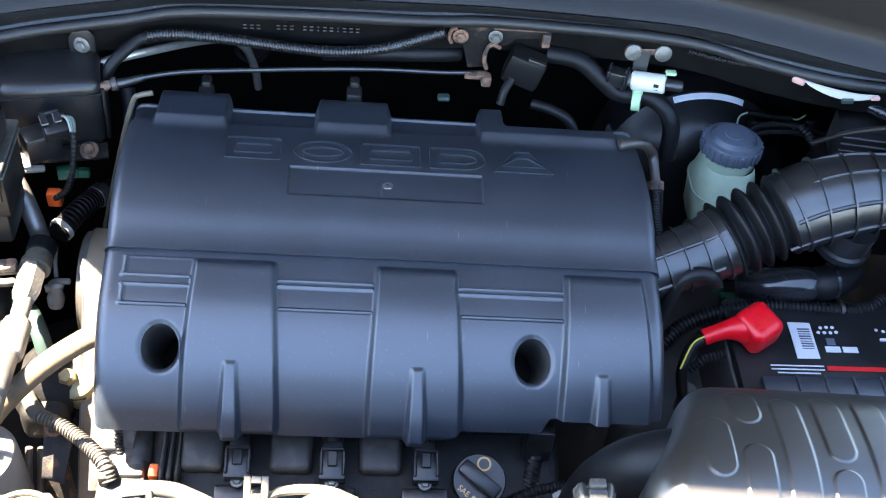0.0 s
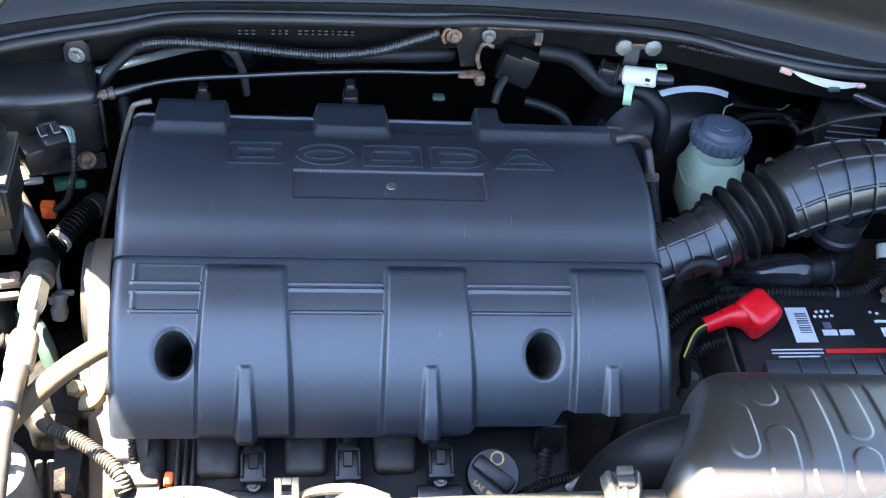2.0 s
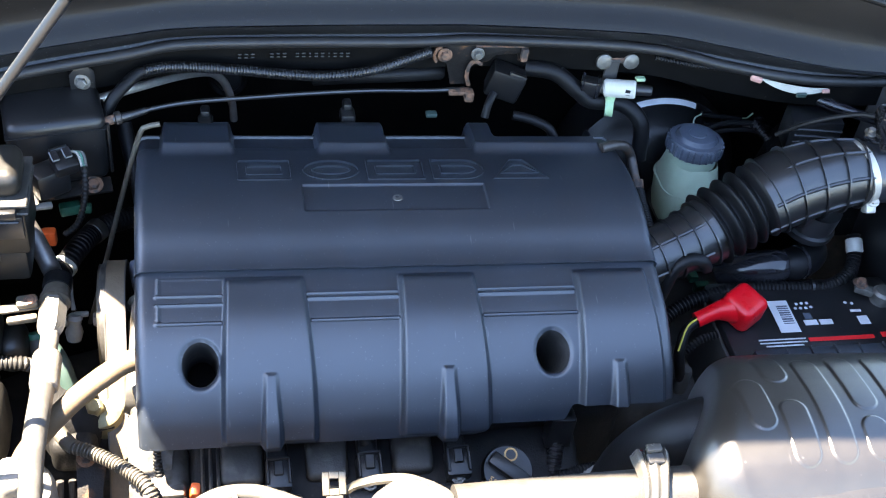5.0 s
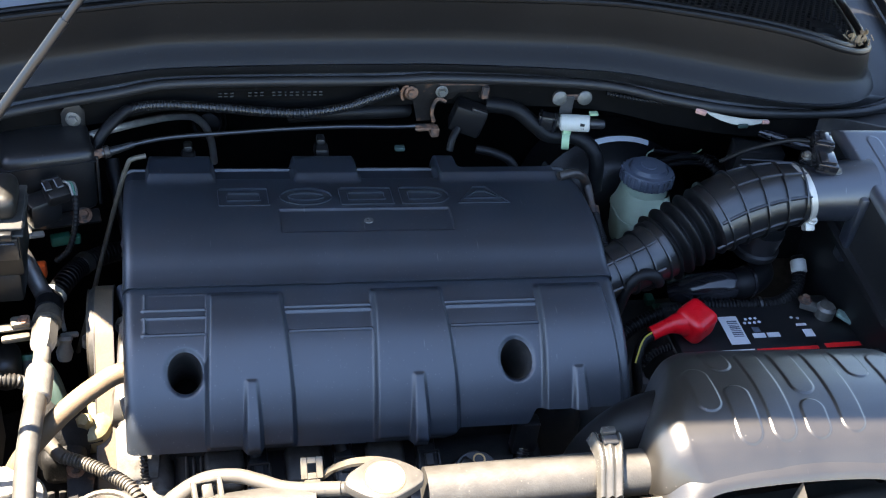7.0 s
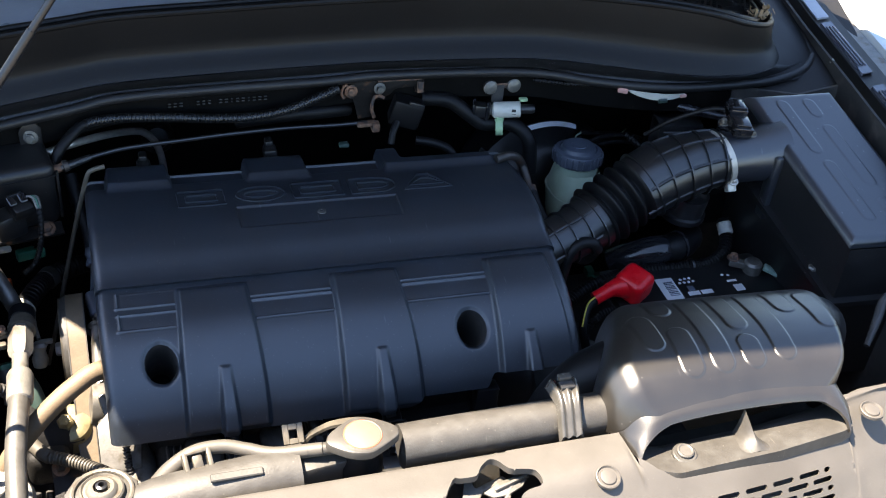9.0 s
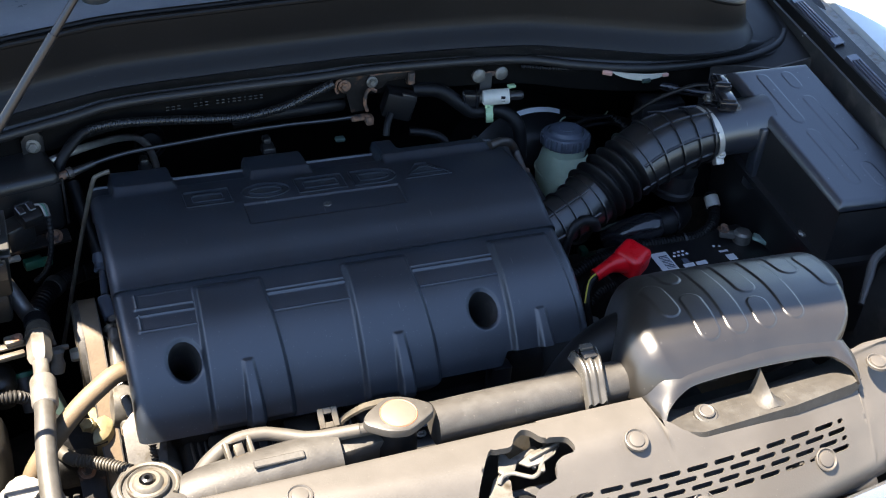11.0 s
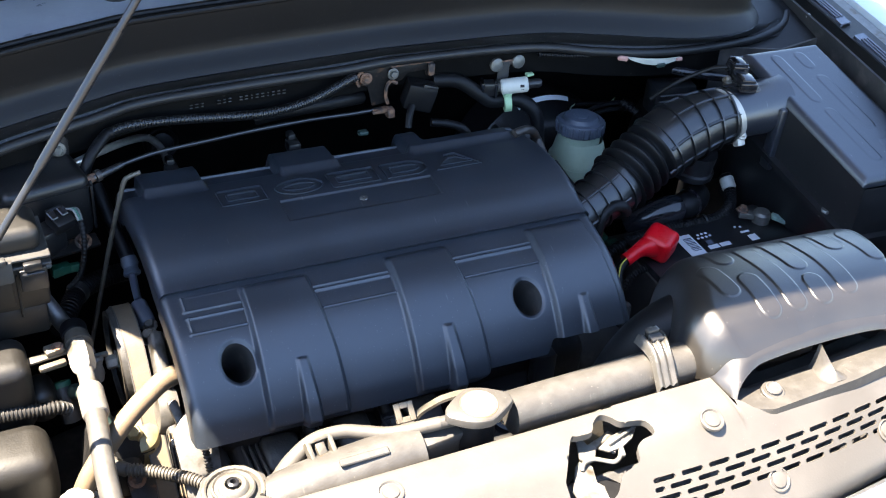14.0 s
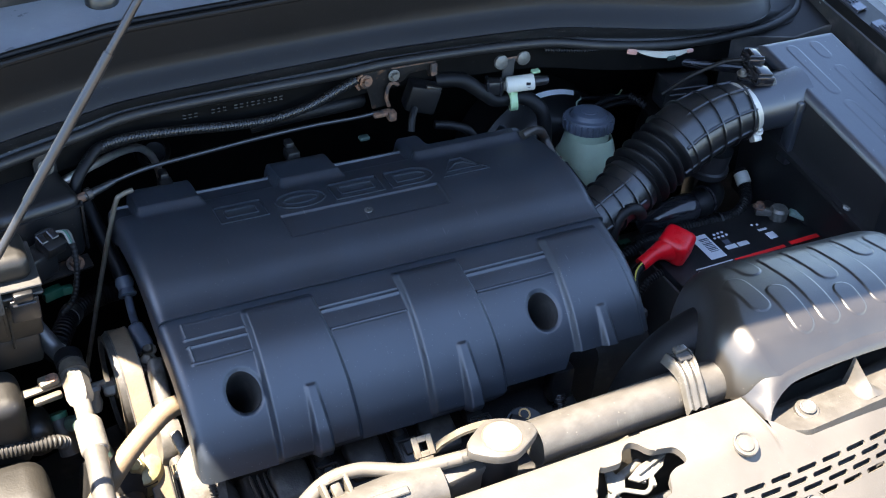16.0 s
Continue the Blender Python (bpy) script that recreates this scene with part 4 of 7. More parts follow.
def build_airbox():
    box = thing("air_filter_box", (0.76, 0.83, 0.8), "black plastic air filter box with a sloping ribbed lid", "air filter box")
    nrm = (airbox_lid(1, 0) - airbox_lid(0, 0)).cross(airbox_lid(0, 0) - airbox_lid(0, 1)).normalized()
    us, vs = np.linspace(0, 1, 111), np.linspace(0, 1, 181)
    pills = [(0.325, 0.245, 0.30), (0.625, 0.125, 0.06), (0.63, 0.45, 0.34), (0.35, 0.675, 0.32), (0.62, 0.82, 0.10)]
    rows = []
    W, H = 0.14, 0.268
    for v in vs:
        row = []
        for u in us:
            p = airbox_lid(u, v)
            x, y = u * W, v * H
            edge = min(x, W - x, y, H - y)
            h = -0.012 * (1 - math.sqrt(max(0, 1 - (1 - min(edge, 0.012) / 0.012) ** 2)))
            for pu, pv, pl in pills:
                dx, dy = abs(x - pu * W), max(0, abs(y - pv * H) - pl * H / 2)
                h += 0.0007 * (1 - smooth(0.0088, 0.0096, math.hypot(dx, dy)))
            row.append(p + nrm * h)
        rows.append(row)
    lid = net(rows)
    def skirt(z_off, grow):
        out = []
        for u, v in [(t, 0) for t in np.linspace(0, 1, 9)] + [(1, t) for t in np.linspace(0, 1, 9)][1:] + [(1 - t, 1) for t in np.linspace(0, 1, 9)][1:] + [(0, 1 - t) for t in np.linspace(0, 1, 9)][1:]:
            p = airbox_lid(u, v)
            out.append(Vector((p.x + (u - 0.5) * grow, p.y - (v - 0.5) * grow, p.z + z_off)))
        return out
    ring = [skirt(-0.011, 0.0), skirt(-0.03, 0.004), skirt(-0.085, 0.01), skirt(-0.086, 0.03), skirt(-0.094, 0.03), skirt(-0.095, 0.005), skirt(-0.24, -0.02)]
    part("lid", lid, AIRBOX, box, sharp=60)
    # duller, darker plastic than the lid: the walls' shade is put into the colour
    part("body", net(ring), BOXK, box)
    for v in (0.18, 0.30, 0.42, 0.54, 0.66, 0.78, 0.9):
        p = airbox_lid(0, v)
        part("rib", rbox((p.x - 0.001, p.y, p.z - 0.066), (0.004, 0.0016, 0.030), 0.0005, 1), AIRBOX, box)
    part("bolt", hex_bolt((0.692, 0.742, 1.009), 0.0075, 0.009), STEEL, box, "stained steel bolt")
    part("outlet", sweep([(0.600, 0.894, 1.100), (0.65, 0.894, 1.103), (0.70, 0.894, 1.105)], [0.0355, 0.038, 0.042], 36), AIRBOX, box, "round outlet pipe")
    part("flange", rbox((0.676, 0.86, 1.07), (0.012, 0.02, 0.10), 0.003), AIRBOX, box)
    sensor = thing("air_flow_sensor", (0.645, 0.912, 1.14), "black air flow sensor with two steel screws on the intake pipe", "sensor")
    m = pose(0.632, 0.904, 1.1385, 8, 5, -44)
    part("base", moved(rbox((0, 0, 0), (0.050, 0.022, 0.006), 0.002), m), GLOSS, sensor)
    n = pose(0.6315, 0.899, 1.147, 4, 6, -12)
    part("body", moved(joined(rbox((0, 0, 0), (0.027, 0.036, 0.014), 0.002), rbox((0, -0.002, 0.0085), (0.021, 0.024, 0.004), 0.001)), n), GLOSS, sensor)
    part("plug", moved(joined(rbox((0, 0.029, 0.005), (0.025, 0.026, 0.018), 0.002), rbox((0, 0.031, 0.0155), (0.013, 0.018, 0.004), 0.001), rbox((0, 0.020, 0.0155), (0.022, 0.003, 0.004), 0.0008, 1), rbox((0, 0.0405, 0.0155), (0.022, 0.003, 0.004), 0.0008, 1)), n), GLOSS, sensor, "latched glossy plug")
    for x in (-0.0205, 0.0205):
        part("screw", moved(hex_bolt((x, -0.002, 0.003), 0.0048, 0.007), m), STEEL, sensor, "bright steel screw")
    part("wire", sweep([(0.622, 0.930, 1.157), (0.60, 0.940, 1.152), (0.56, 0.955, 1.13), (0.53, 0.97, 1.10)], 0.003, 8), RUBBER, sensor)
    return box


def mouth_y(x):
    """The front edge of the snorkel's mouth in plan."""
    return float(np.interp(x, (0.270, 0.280, 0.292, 0.313, 0.39, 0.43, 0.513, 0.530), (0.416, 0.410, 0.400, 0.391, 0.395, 0.397, 0.408, 0.414)))


def panel_height(x, y):
    P = np.array(spline(PPROF, 10))
    return float(np.interp(y - bow(x), P[::-1, 0], P[::-1, 1]))


def build_snorkel():
    sn = thing("intake_snorkel", (0.43, 0.52, 1.06), "weathered black plastic air intake snorkel with raised pads on top", "intake snorkel")
    # sections from the brow back to the tail: y, left, right, crown, foot
    SEC = [(0.440, 0.303, 0.502, 1.1115, 1.094), (0.447, 0.296, 0.512, 1.118, 1.088), (0.455, 0.291, 0.524, 1.126, 1.082), (0.463, 0.288, 0.532, 1.1325, 1.076), (0.473, 0.287, 0.539, 1.1380, 1.068), (0.490, 0.286, 0.547, 1.1425, 1.056), (0.507, 0.289, 0.554, 1.1445, 1.046),
           (0.530, 0.299, 0.562, 1.1435, 1.034), (0.556, 0.310, 0.570, 1.1385, 1.024), (0.585, 0.322, 0.574, 1.130, 1.018), (0.612, 0.332, 0.573, 1.112, 1.018), (0.629, 0.338, 0.569, 1.093, 1.02), (0.640, 0.343, 0.563, 1.070, 1.022), (0.645, 0.347, 0.556, 1.045, 1.03)]
    sec = spline(SEC, 28)
    # two staggered rows of shallow raised pads: centre, front end, back end
    pills = [(x, (a + b) / 2, (b - a) / 2) for x, a, b in ((0.327, 0.513, 0.551), (0.361, 0.570, 0.592), (0.3575, 0.477, 0.520), (0.3945, 0.478, 0.580), (0.4340, 0.530, 0.586), (0.4300, 0.479, 0.497), (0.4710, 0.484, 0.584), (0.5080, 0.553, 0.586), (0.5420, 0.520, 0.570))]
    rows = []
    N = 400
    for y, xl, xr, zt, zb in sec:
        row = []
        w = xr - xl
        r = min(0.0075 + 0.006 * smooth(0.47, 0.53, y), (zt - zb) * 0.9)
        # arc-like outline: up one side, across, down the other
        side = (zt - zb) - r
        total = 2 * side + 2 * (math.pi / 2 * r) + (w - 2 * r)
        for k in range(N + 1):
            d = total * k / N
            if d < side:
                x, z = xl, zb + d
            elif d < side + math.pi / 2 * r:
                a = (d - side) / r
                x, z = xl + r * (1 - math.cos(a)), zt - r + r * math.sin(a)
            elif d < side + math.pi / 2 * r + w - 2 * r:
                x, z = xl + r + d - side - math.pi / 2 * r, zt
            elif d < side + math.pi * r + w - 2 * r:
                a = math.pi / 2 - (d - side - math.pi / 2 * r - (w - 2 * r)) / r
                x, z = xr - r + r * math.cos(a), zt - r + r * math.sin(a)
            else:
                x, z = xr, zt - r - (d - (side + math.pi * r + w - 2 * r))
            if z > zt - 0.004 and y > 0.455:
                for px, py, half in pills:
                    q = math.hypot(x - px - (y - py) * 0.04, max(0, abs(y - py) - half)) - 0.0125
                    z += 0.0013 * (1 - smooth(-0.0010, 0.0010, q))
            # a sloping cheek on the inner side, and a crown that falls a little outwards
            low = zt - z
            x -= 0.95 * 0.026 * math.tanh(low / 0.026) * (1 - smooth(xl + 0.03, xl + 0.06, x)) * smooth(0.425, 0.450, y) * (1 - 0.45 * smooth(0.50, 0.58, y))
            z -= 0.055 * max(0.0, x - 0.38) * (1 - smooth(0.0, 0.05, low))
            row.append((x, y, z))
        rows.append(row)
    part("hood", net(rows), SNORK, sn, sharp=60)
    # flared lip and cheeks round the mouth
    lip = spline([(0.279, 0.411, 1.081), (0.288, 0.421, 1.0925), (0.308, 0.430, 1.103), (0.334, 0.4345, 1.106), (0.409, 0.4365, 1.107), (0.485, 0.4365, 1.102), (0.505, 0.428, 1.098), (0.517, 0.416, 1.090), (0.519, 0.405, 1.080)], 10)
    back = spline([(0.2735, 0.425, 1.0785), (0.2775, 0.441, 1.0915), (0.2945, 0.446, 1.1115), (0.334, 0.4465, 1.1165), (0.409, 0.448, 1.118), (0.485, 0.448, 1.113), (0.516, 0.443, 1.107), (0.527, 0.431, 1.094), (0.525, 0.415, 1.082)], 10)
    foot = spline([(0.266, 0.440, 1.074), (0.2675, 0.464, 1.086), (0.2885, 0.464, 1.115), (0.334, 0.458, 1.1215), (0.409, 0.460, 1.123), (0.485, 0.460, 1.118), (0.522, 0.456, 1.105), (0.534, 0.445, 1.080), (0.530, 0.420, 1.074)], 10)
    tuck = spline([(0.266, 0.458, 1.070), (0.2735, 0.480, 1.086), (0.296, 0.480, 1.121), (0.334, 0.470, 1.124), (0.409, 0.472, 1.126), (0.485, 0.472, 1.121), (0.518, 0.468, 1.105), (0.530, 0.457, 1.080), (0.527, 0.432, 1.074)], 10)
    part("mouth_rim", shell(net([[p + np.array((0, 0.003, -0.004)) for p in lip], lip, [0.75 * a + 0.25 * b + np.array((0, 0, 0.0025)) for a, b in zip(lip, back)], [0.5 * (a + b) + np.array((0, 0, 0.002)) for a, b in zip(lip, back)], back, foot, tuck]), 0.003), SNORK, sn, sharp=60)
    floor = []
    for v in (-0.02, 0.0, 0.12, 0.28, 0.45, 0.6, 0.72, 0.85, 1.0):
        row = []
        for x in np.linspace(0.272, 0.527, 41):
            y = mouth_y(x) + max(0, v) * 0.085
            z = 1.0795 - 0.0055 * smooth(0.0, 0.5, v) - 0.035 * smooth(0.5, 0.8, v)
            row.append((x, y, z) if v >= 0 else (x, y - 0.002, panel_height(x, y - 0.002) - 0.003))
        floor.append(row)
    # floor, divider and boss paler than the hood: sunlight put into their colour
    part("mouth_floor", shell(net(floor), 0.003), TANK, sn, "floor of the mouth, its sunlit tone put into the colour")
    fin = []
    for v in np.linspace(0, 1, 9):
        y = 0.401 + 0.038 * v
        q = (y - mouth_y(0.409)) / 0.085
        foot = 1.0795 - 0.0055 * smooth(0.0, 0.5, q) - 0.035 * smooth(0.5, 0.8, q) - 0.001
        ridge, w = 1.0800 + 0.0255 * v, 0.0175 * (1 - v) + 0.0065
        fin.append([(0.409 - 0.004 * v + u * w, y, foot + (ridge - foot) * (1 - abs(u)) ** 1.5) for u in np.linspace(-1, 1, 17)])
    part("divider", net(fin), TANK, sn)
    part("boss", lathe([(0.0135, -0.006), (0.013, 0.002), (0.0115, 0.0032), (0.0, 0.0032)], (0.331, 0.416, 1.0765), (0, -0.12, 1), 32), TANK, sn)
    part("clip", lathe([(0.0088, 0), (0.0088, 0.003), (0.0075, 0.004), (0.006, 0.003), (0.0, 0.0032)], (0.331, 0.4165, 1.0795), (0, -0.12, 1), 28), PANEL, sn, "round push clip")
    part("throat", rbox((0.43, 0.53, 1.075), (0.24, 0.10, 0.03), 0.01), DARK, sn)
    # duct falling away behind
    part("side_duct", sweep([(0.345, 0.560, 1.075), (0.312, 0.566, 1.060), (0.285, 0.575, 1.030), (0.268, 0.590, 0.975), (0.265, 0.605, 0.90), (0.27, 0.62, 0.80)], [0.030, 0.033, 0.034, 0.034, 0.034, 0.034], 26), RUBBER, sn, "black resonator tube")
    part("tail_duct", sweep([(0.54, 0.57, 1.085), (0.585, 0.585, 1.06), (0.61, 0.62, 1.00), (0.62, 0.66, 0.92), (0.64, 0.70, 0.86)], [0.036, 0.038, 0.04, 0.04, 0.04], 26), BLACK, sn)
    return sn


# ---- front panel, latch and radiator ----
PPROF = [(0.452, 1.070), (0.450, 1.086), (0.447, 1.089), (0.43, 1.0895), (0.412, 1.089), (0.402, 1.0865), (0.392, 1.081), (0.378, 1.070), (0.366, 1.060), (0.347, 1.044), (0.333, 1.030), (0.320, 1.017), (0.312, 1.006), (0.309, 0.985)]


def bow(x):
    return 0.25 * (x - 0.13) ** 2


def panel_point(x, s, P, L):
    y, z = float(np.interp(s, L, P[:, 0])), float(np.interp(s, L, P[:, 1]))
    k = max(min(1.0, max(0.0, (0.45 - y) / 0.05)), 0.15 * smooth(0.53, 0.56, x))
    return (x, y + bow(x) * k, z)


LATCH = [(0.0596, 0.385), (0.0838, 0.4225), (0.092, 0.4235), (0.1085, 0.4235), (0.1165, 0.434), (0.1278, 0.4415), (0.1363, 0.4365), (0.1435, 0.4255), (0.158, 0.422), (0.168, 0.4175), (0.1705, 0.4025), (0.1555, 0.3995), (0.1455, 0.394), (0.1425, 0.383), (0.1215, 0.378), (0.115, 0.371), (0.1095, 0.3655), (0.0999, 0.361), (0.092, 0.352), (0.087, 0.338), (0.068, 0.334), (0.0605, 0.365)]


def inside(poly, x, y):
    hit = False
    for (a, b), (c, d) in zip(poly, poly[1:] + poly[:1]):
        if (b > y) != (d > y) and x < (c - a) * (y - b) / (d - b) + a:
            hit = not hit
    return hit


def nearest(poly, x, y):
    best = (9, x, y)
    for (a, b), (c, d) in zip(poly, poly[1:] + poly[:1]):
        t = max(0, min(1, ((x - a) * (c - a) + (y - b) * (d - b)) / ((c - a) ** 2 + (d - b) ** 2)))
        px, py = a + t * (c - a), b + t * (d - b)
        best = min(best, (math.hypot(x - px, y - py), px, py))
    return best


def welded(V, F):
    seen, to, out = {}, [], []
    for v in V:
        key = tuple(round(c, 5) for c in v)
        if key not in seen:
            seen[key] = len(out)
            out.append(v)
        to.append(seen[key])
    faces = []
    for f in F:
        g = [to[i] for i in f]
        g = tuple(i for k, i in enumerate(g) if i != g[k - 1])
        if len(set(g)) > 2:
            faces.append(g)
    return out, faces


def build_panel():
    pan = thing("front_panel", (0.13, 0.39, 1.0), "sun-faded grey plastic cover over the front cross member", "cover panel")
    P = np.array(spline(PPROF, 10))
    L = np.r_[0, np.cumsum([np.linalg.norm(b - a) for a, b in zip(P, P[1:])])]
    s_y = lambda y: float(np.interp(-y, -P[:, 0], L))
    hole = [(x, y) for x, y, *_ in spline([(*p, 0) for p in LATCH + LATCH[:1]], 3)[:-1]]
    def sheet(xs, ss, cut):
        """ss: a list, or a function of x that gives one."""
        V, F, on = [], [], []
        for x in xs:
            row = ss(x) if callable(ss) else ss
            for q in row:
                p = panel_point(x, q, P, L)
                hit = False
                if cut:
                    d, px, py = nearest(hole, p[0], p[1])
                    if d < 0.0021:
                        p, hit = panel_point(px, s_y(py - bow(px) * min(1.0, max(0.0, (0.45 - py) / 0.05))), P, L), True
                        p = (px, py, p[2])
                V.append(p)
                on.append(hit)
        n = len(row)
        for i in range(len(xs) - 1):
            for k in range(n - 1):
                a, b, c, d = i * n + k, i * n + k + 1, (i + 1) * n + k + 1, (i + 1) * n + k
                if not cut:
                    F.append((a, b, c, d))
                    continue
                for t in (((a, b, c), (a, c, d)) if on[a] and on[c] else ((a, b, d), (b, c, d))):
                    cx, cy = sum(V[j][0] for j in t) / 3, sum(V[j][1] for j in t) / 3
                    if not inside(hole, cx, cy):
                        F.append(t)
        return V, F
    # slot field, slanting a little against the crease
    xa, xb = 0.147, 0.495
    rowsn, pitch, slot, hrow, skew = 4, 0.0335, 0.0262, 0.0094, 0.016
    sa = s_y(0.366) - 0.0047
    height = rowsn * hrow
    lean = lambda x: skew * (x - 0.15) / 0.345
    def start(x):
        """The sheet begins in front of the snorkel's mouth."""
        k = smooth(0.270, 0.274, x) * (1 - smooth(0.525, 0.529, x))
        return k * min(s_y(mouth_y(x) - bow(x)), sa + lean(x) - 0.002)
    cut_s = np.linspace(0, L[-1], 52).tolist()
    above = lambda x: np.linspace(start(x), sa + lean(x), 24).tolist()
    outer = lambda x: np.linspace(start(x), L[-1], 52).tolist()
    below = lambda x: np.linspace(sa + height + lean(x), L[-1], 18).tolist()
    parts = [sheet(np.linspace(-0.62, 0.03, 60), cut_s, False), sheet(np.linspace(0.03, xa, 50), cut_s, True),
             sheet(np.linspace(xa, 0.174, 14), above, True), sheet(np.r_[np.linspace(0.174, 0.2695, 22), np.linspace(0.2745, xb, 50)], above, False), sheet(np.linspace(xa, xb, 60), below, False), sheet(np.r_[np.linspace(xb, 0.5245, 9), np.linspace(0.5295, 0.88, 36)], outer, False)]
    V, F = [], []
    def at(x, q):
        return panel_point(x, q + lean(x), P, L)
    def cell(x0, x1, s0, s1):
        k = len(V)
        if x1 - x0 < 0.009:
            V.extend([at(x0, s0), at(x1, s0), at(x1, s1), at(x0, s1)])
            F.append((k, k + 1, k + 2, k + 3))
            return
        cx, cs = (x0 + x1) / 2, (s0 + s1) / 2
        half, r = min(slot, x1 - x0 - 0.005) / 2, 0.0026
        # the slot's outline and the cell's, point for point
        loop, edge = [], []
        for sx, sy, base in ((1, -1, -90), (1, 1, 0), (-1, 1, 90), (-1, -1, 180)):
            if base in (-90, 90):
                loop.append((cx, cs + math.copysign(r, base)))
                edge.append((cx, s1 if base > 0 else s0))
            angles = [base + 22.5 * j for j in range(5)]
            X, S = (x1 if sx > 0 else x0), (s1 if sy > 0 else s0)
            for j, w in enumerate(angles):
                loop.append((cx + sx * (half - r) + r * math.cos(radians(w)), cs + r * math.sin(radians(w))))
                t = j / 4
                inner = cx + sx * (half - r)
                if sx * sy < 0:
                    edge.append((inner + (X - inner) * min(1, 2 * t), S if t <= 0.5 else S + (cs - S) * (2 * t - 1)))
                else:
                    edge.append((X if t <= 0.5 else X + (inner - X) * (2 * t - 1), cs + (S - cs) * min(1, 2 * t)))
        n = len(loop)
        ring = [at(*p) for p in edge] + [at(*p) for p in loop] + [(p[0], p[1] + 0.002, p[2] - 0.002) for p in (at(*q) for q in loop)]
        V.extend(ring)
        for j in range(n):
            m = (j + 1) % n
            F.append((k + j, k + m, k + n + m, k + n + j))
            F.append((k + n + j, k + n + m, k + 2 * n + m, k + 2 * n + j))
    for j in range(rowsn):
        s0, s1 = sa + j * hrow, sa + (j + 1) * hrow
        stops = [xa] + [x for x in np.arange(xa + (pitch / 2 if j % 2 else pitch), xb - 0.004, pitch)] + [xb]
        for x0, x1 in zip(stops, stops[1:]):
            cell(x0, x1, s0, s1)
    part("sheet", joined(*parts), PANEL, pan, sharp=60)
    V, F = welded(V, F)
    part("slot_field", (V, F), PANEL, pan, "slotted vent", sharp=60)
    # rim wall of the latch opening
    W = []
    for x, y in hole + hole[:1]:
        p = panel_point(x, s_y(y), P, L)
        W.append([p, (p[0], p[1], p[2] - 0.008)])
    part("opening_rim", net(W), PANEL, pan)
    part("backing", rbox((0.30, 0.378, 1.006), (0.46, 0.09, 0.012), 0.003, 2, pose(0, 0, 0, 40, 0, 0)), DARK, pan)
    clips = [(0.237, 0.397, 1.0865, 1), (-0.107, 0.424, 1.0900, 0), (0.456, 0.356, 1.0305, 2), (0.295, 0.3405, 1.0315, 2), (-0.42, 0.424, 1.09, 0), (0.63, 0.36, 1.03, 2), (0.552, 0.421, 1.0905, 0)]
    for x, y, z, k in clips:
        ax = (0, -0.05, 1) if k == 0 else (0, -0.3, 1) if k == 1 else (0, -0.62, 0.78)
        part("push_clip", lathe([(0.0130, -0.003), (0.0127, 0.0002), (0.0116, 0.0007), (0.0102, -0.0012), (0.0088, -0.0012), (0.0080, 0.0005), (0.0064, 0.0009), (0.0, 0.0010)], (x, y, z), ax, 32), PANEL, pan, "round push clip")
    return pan


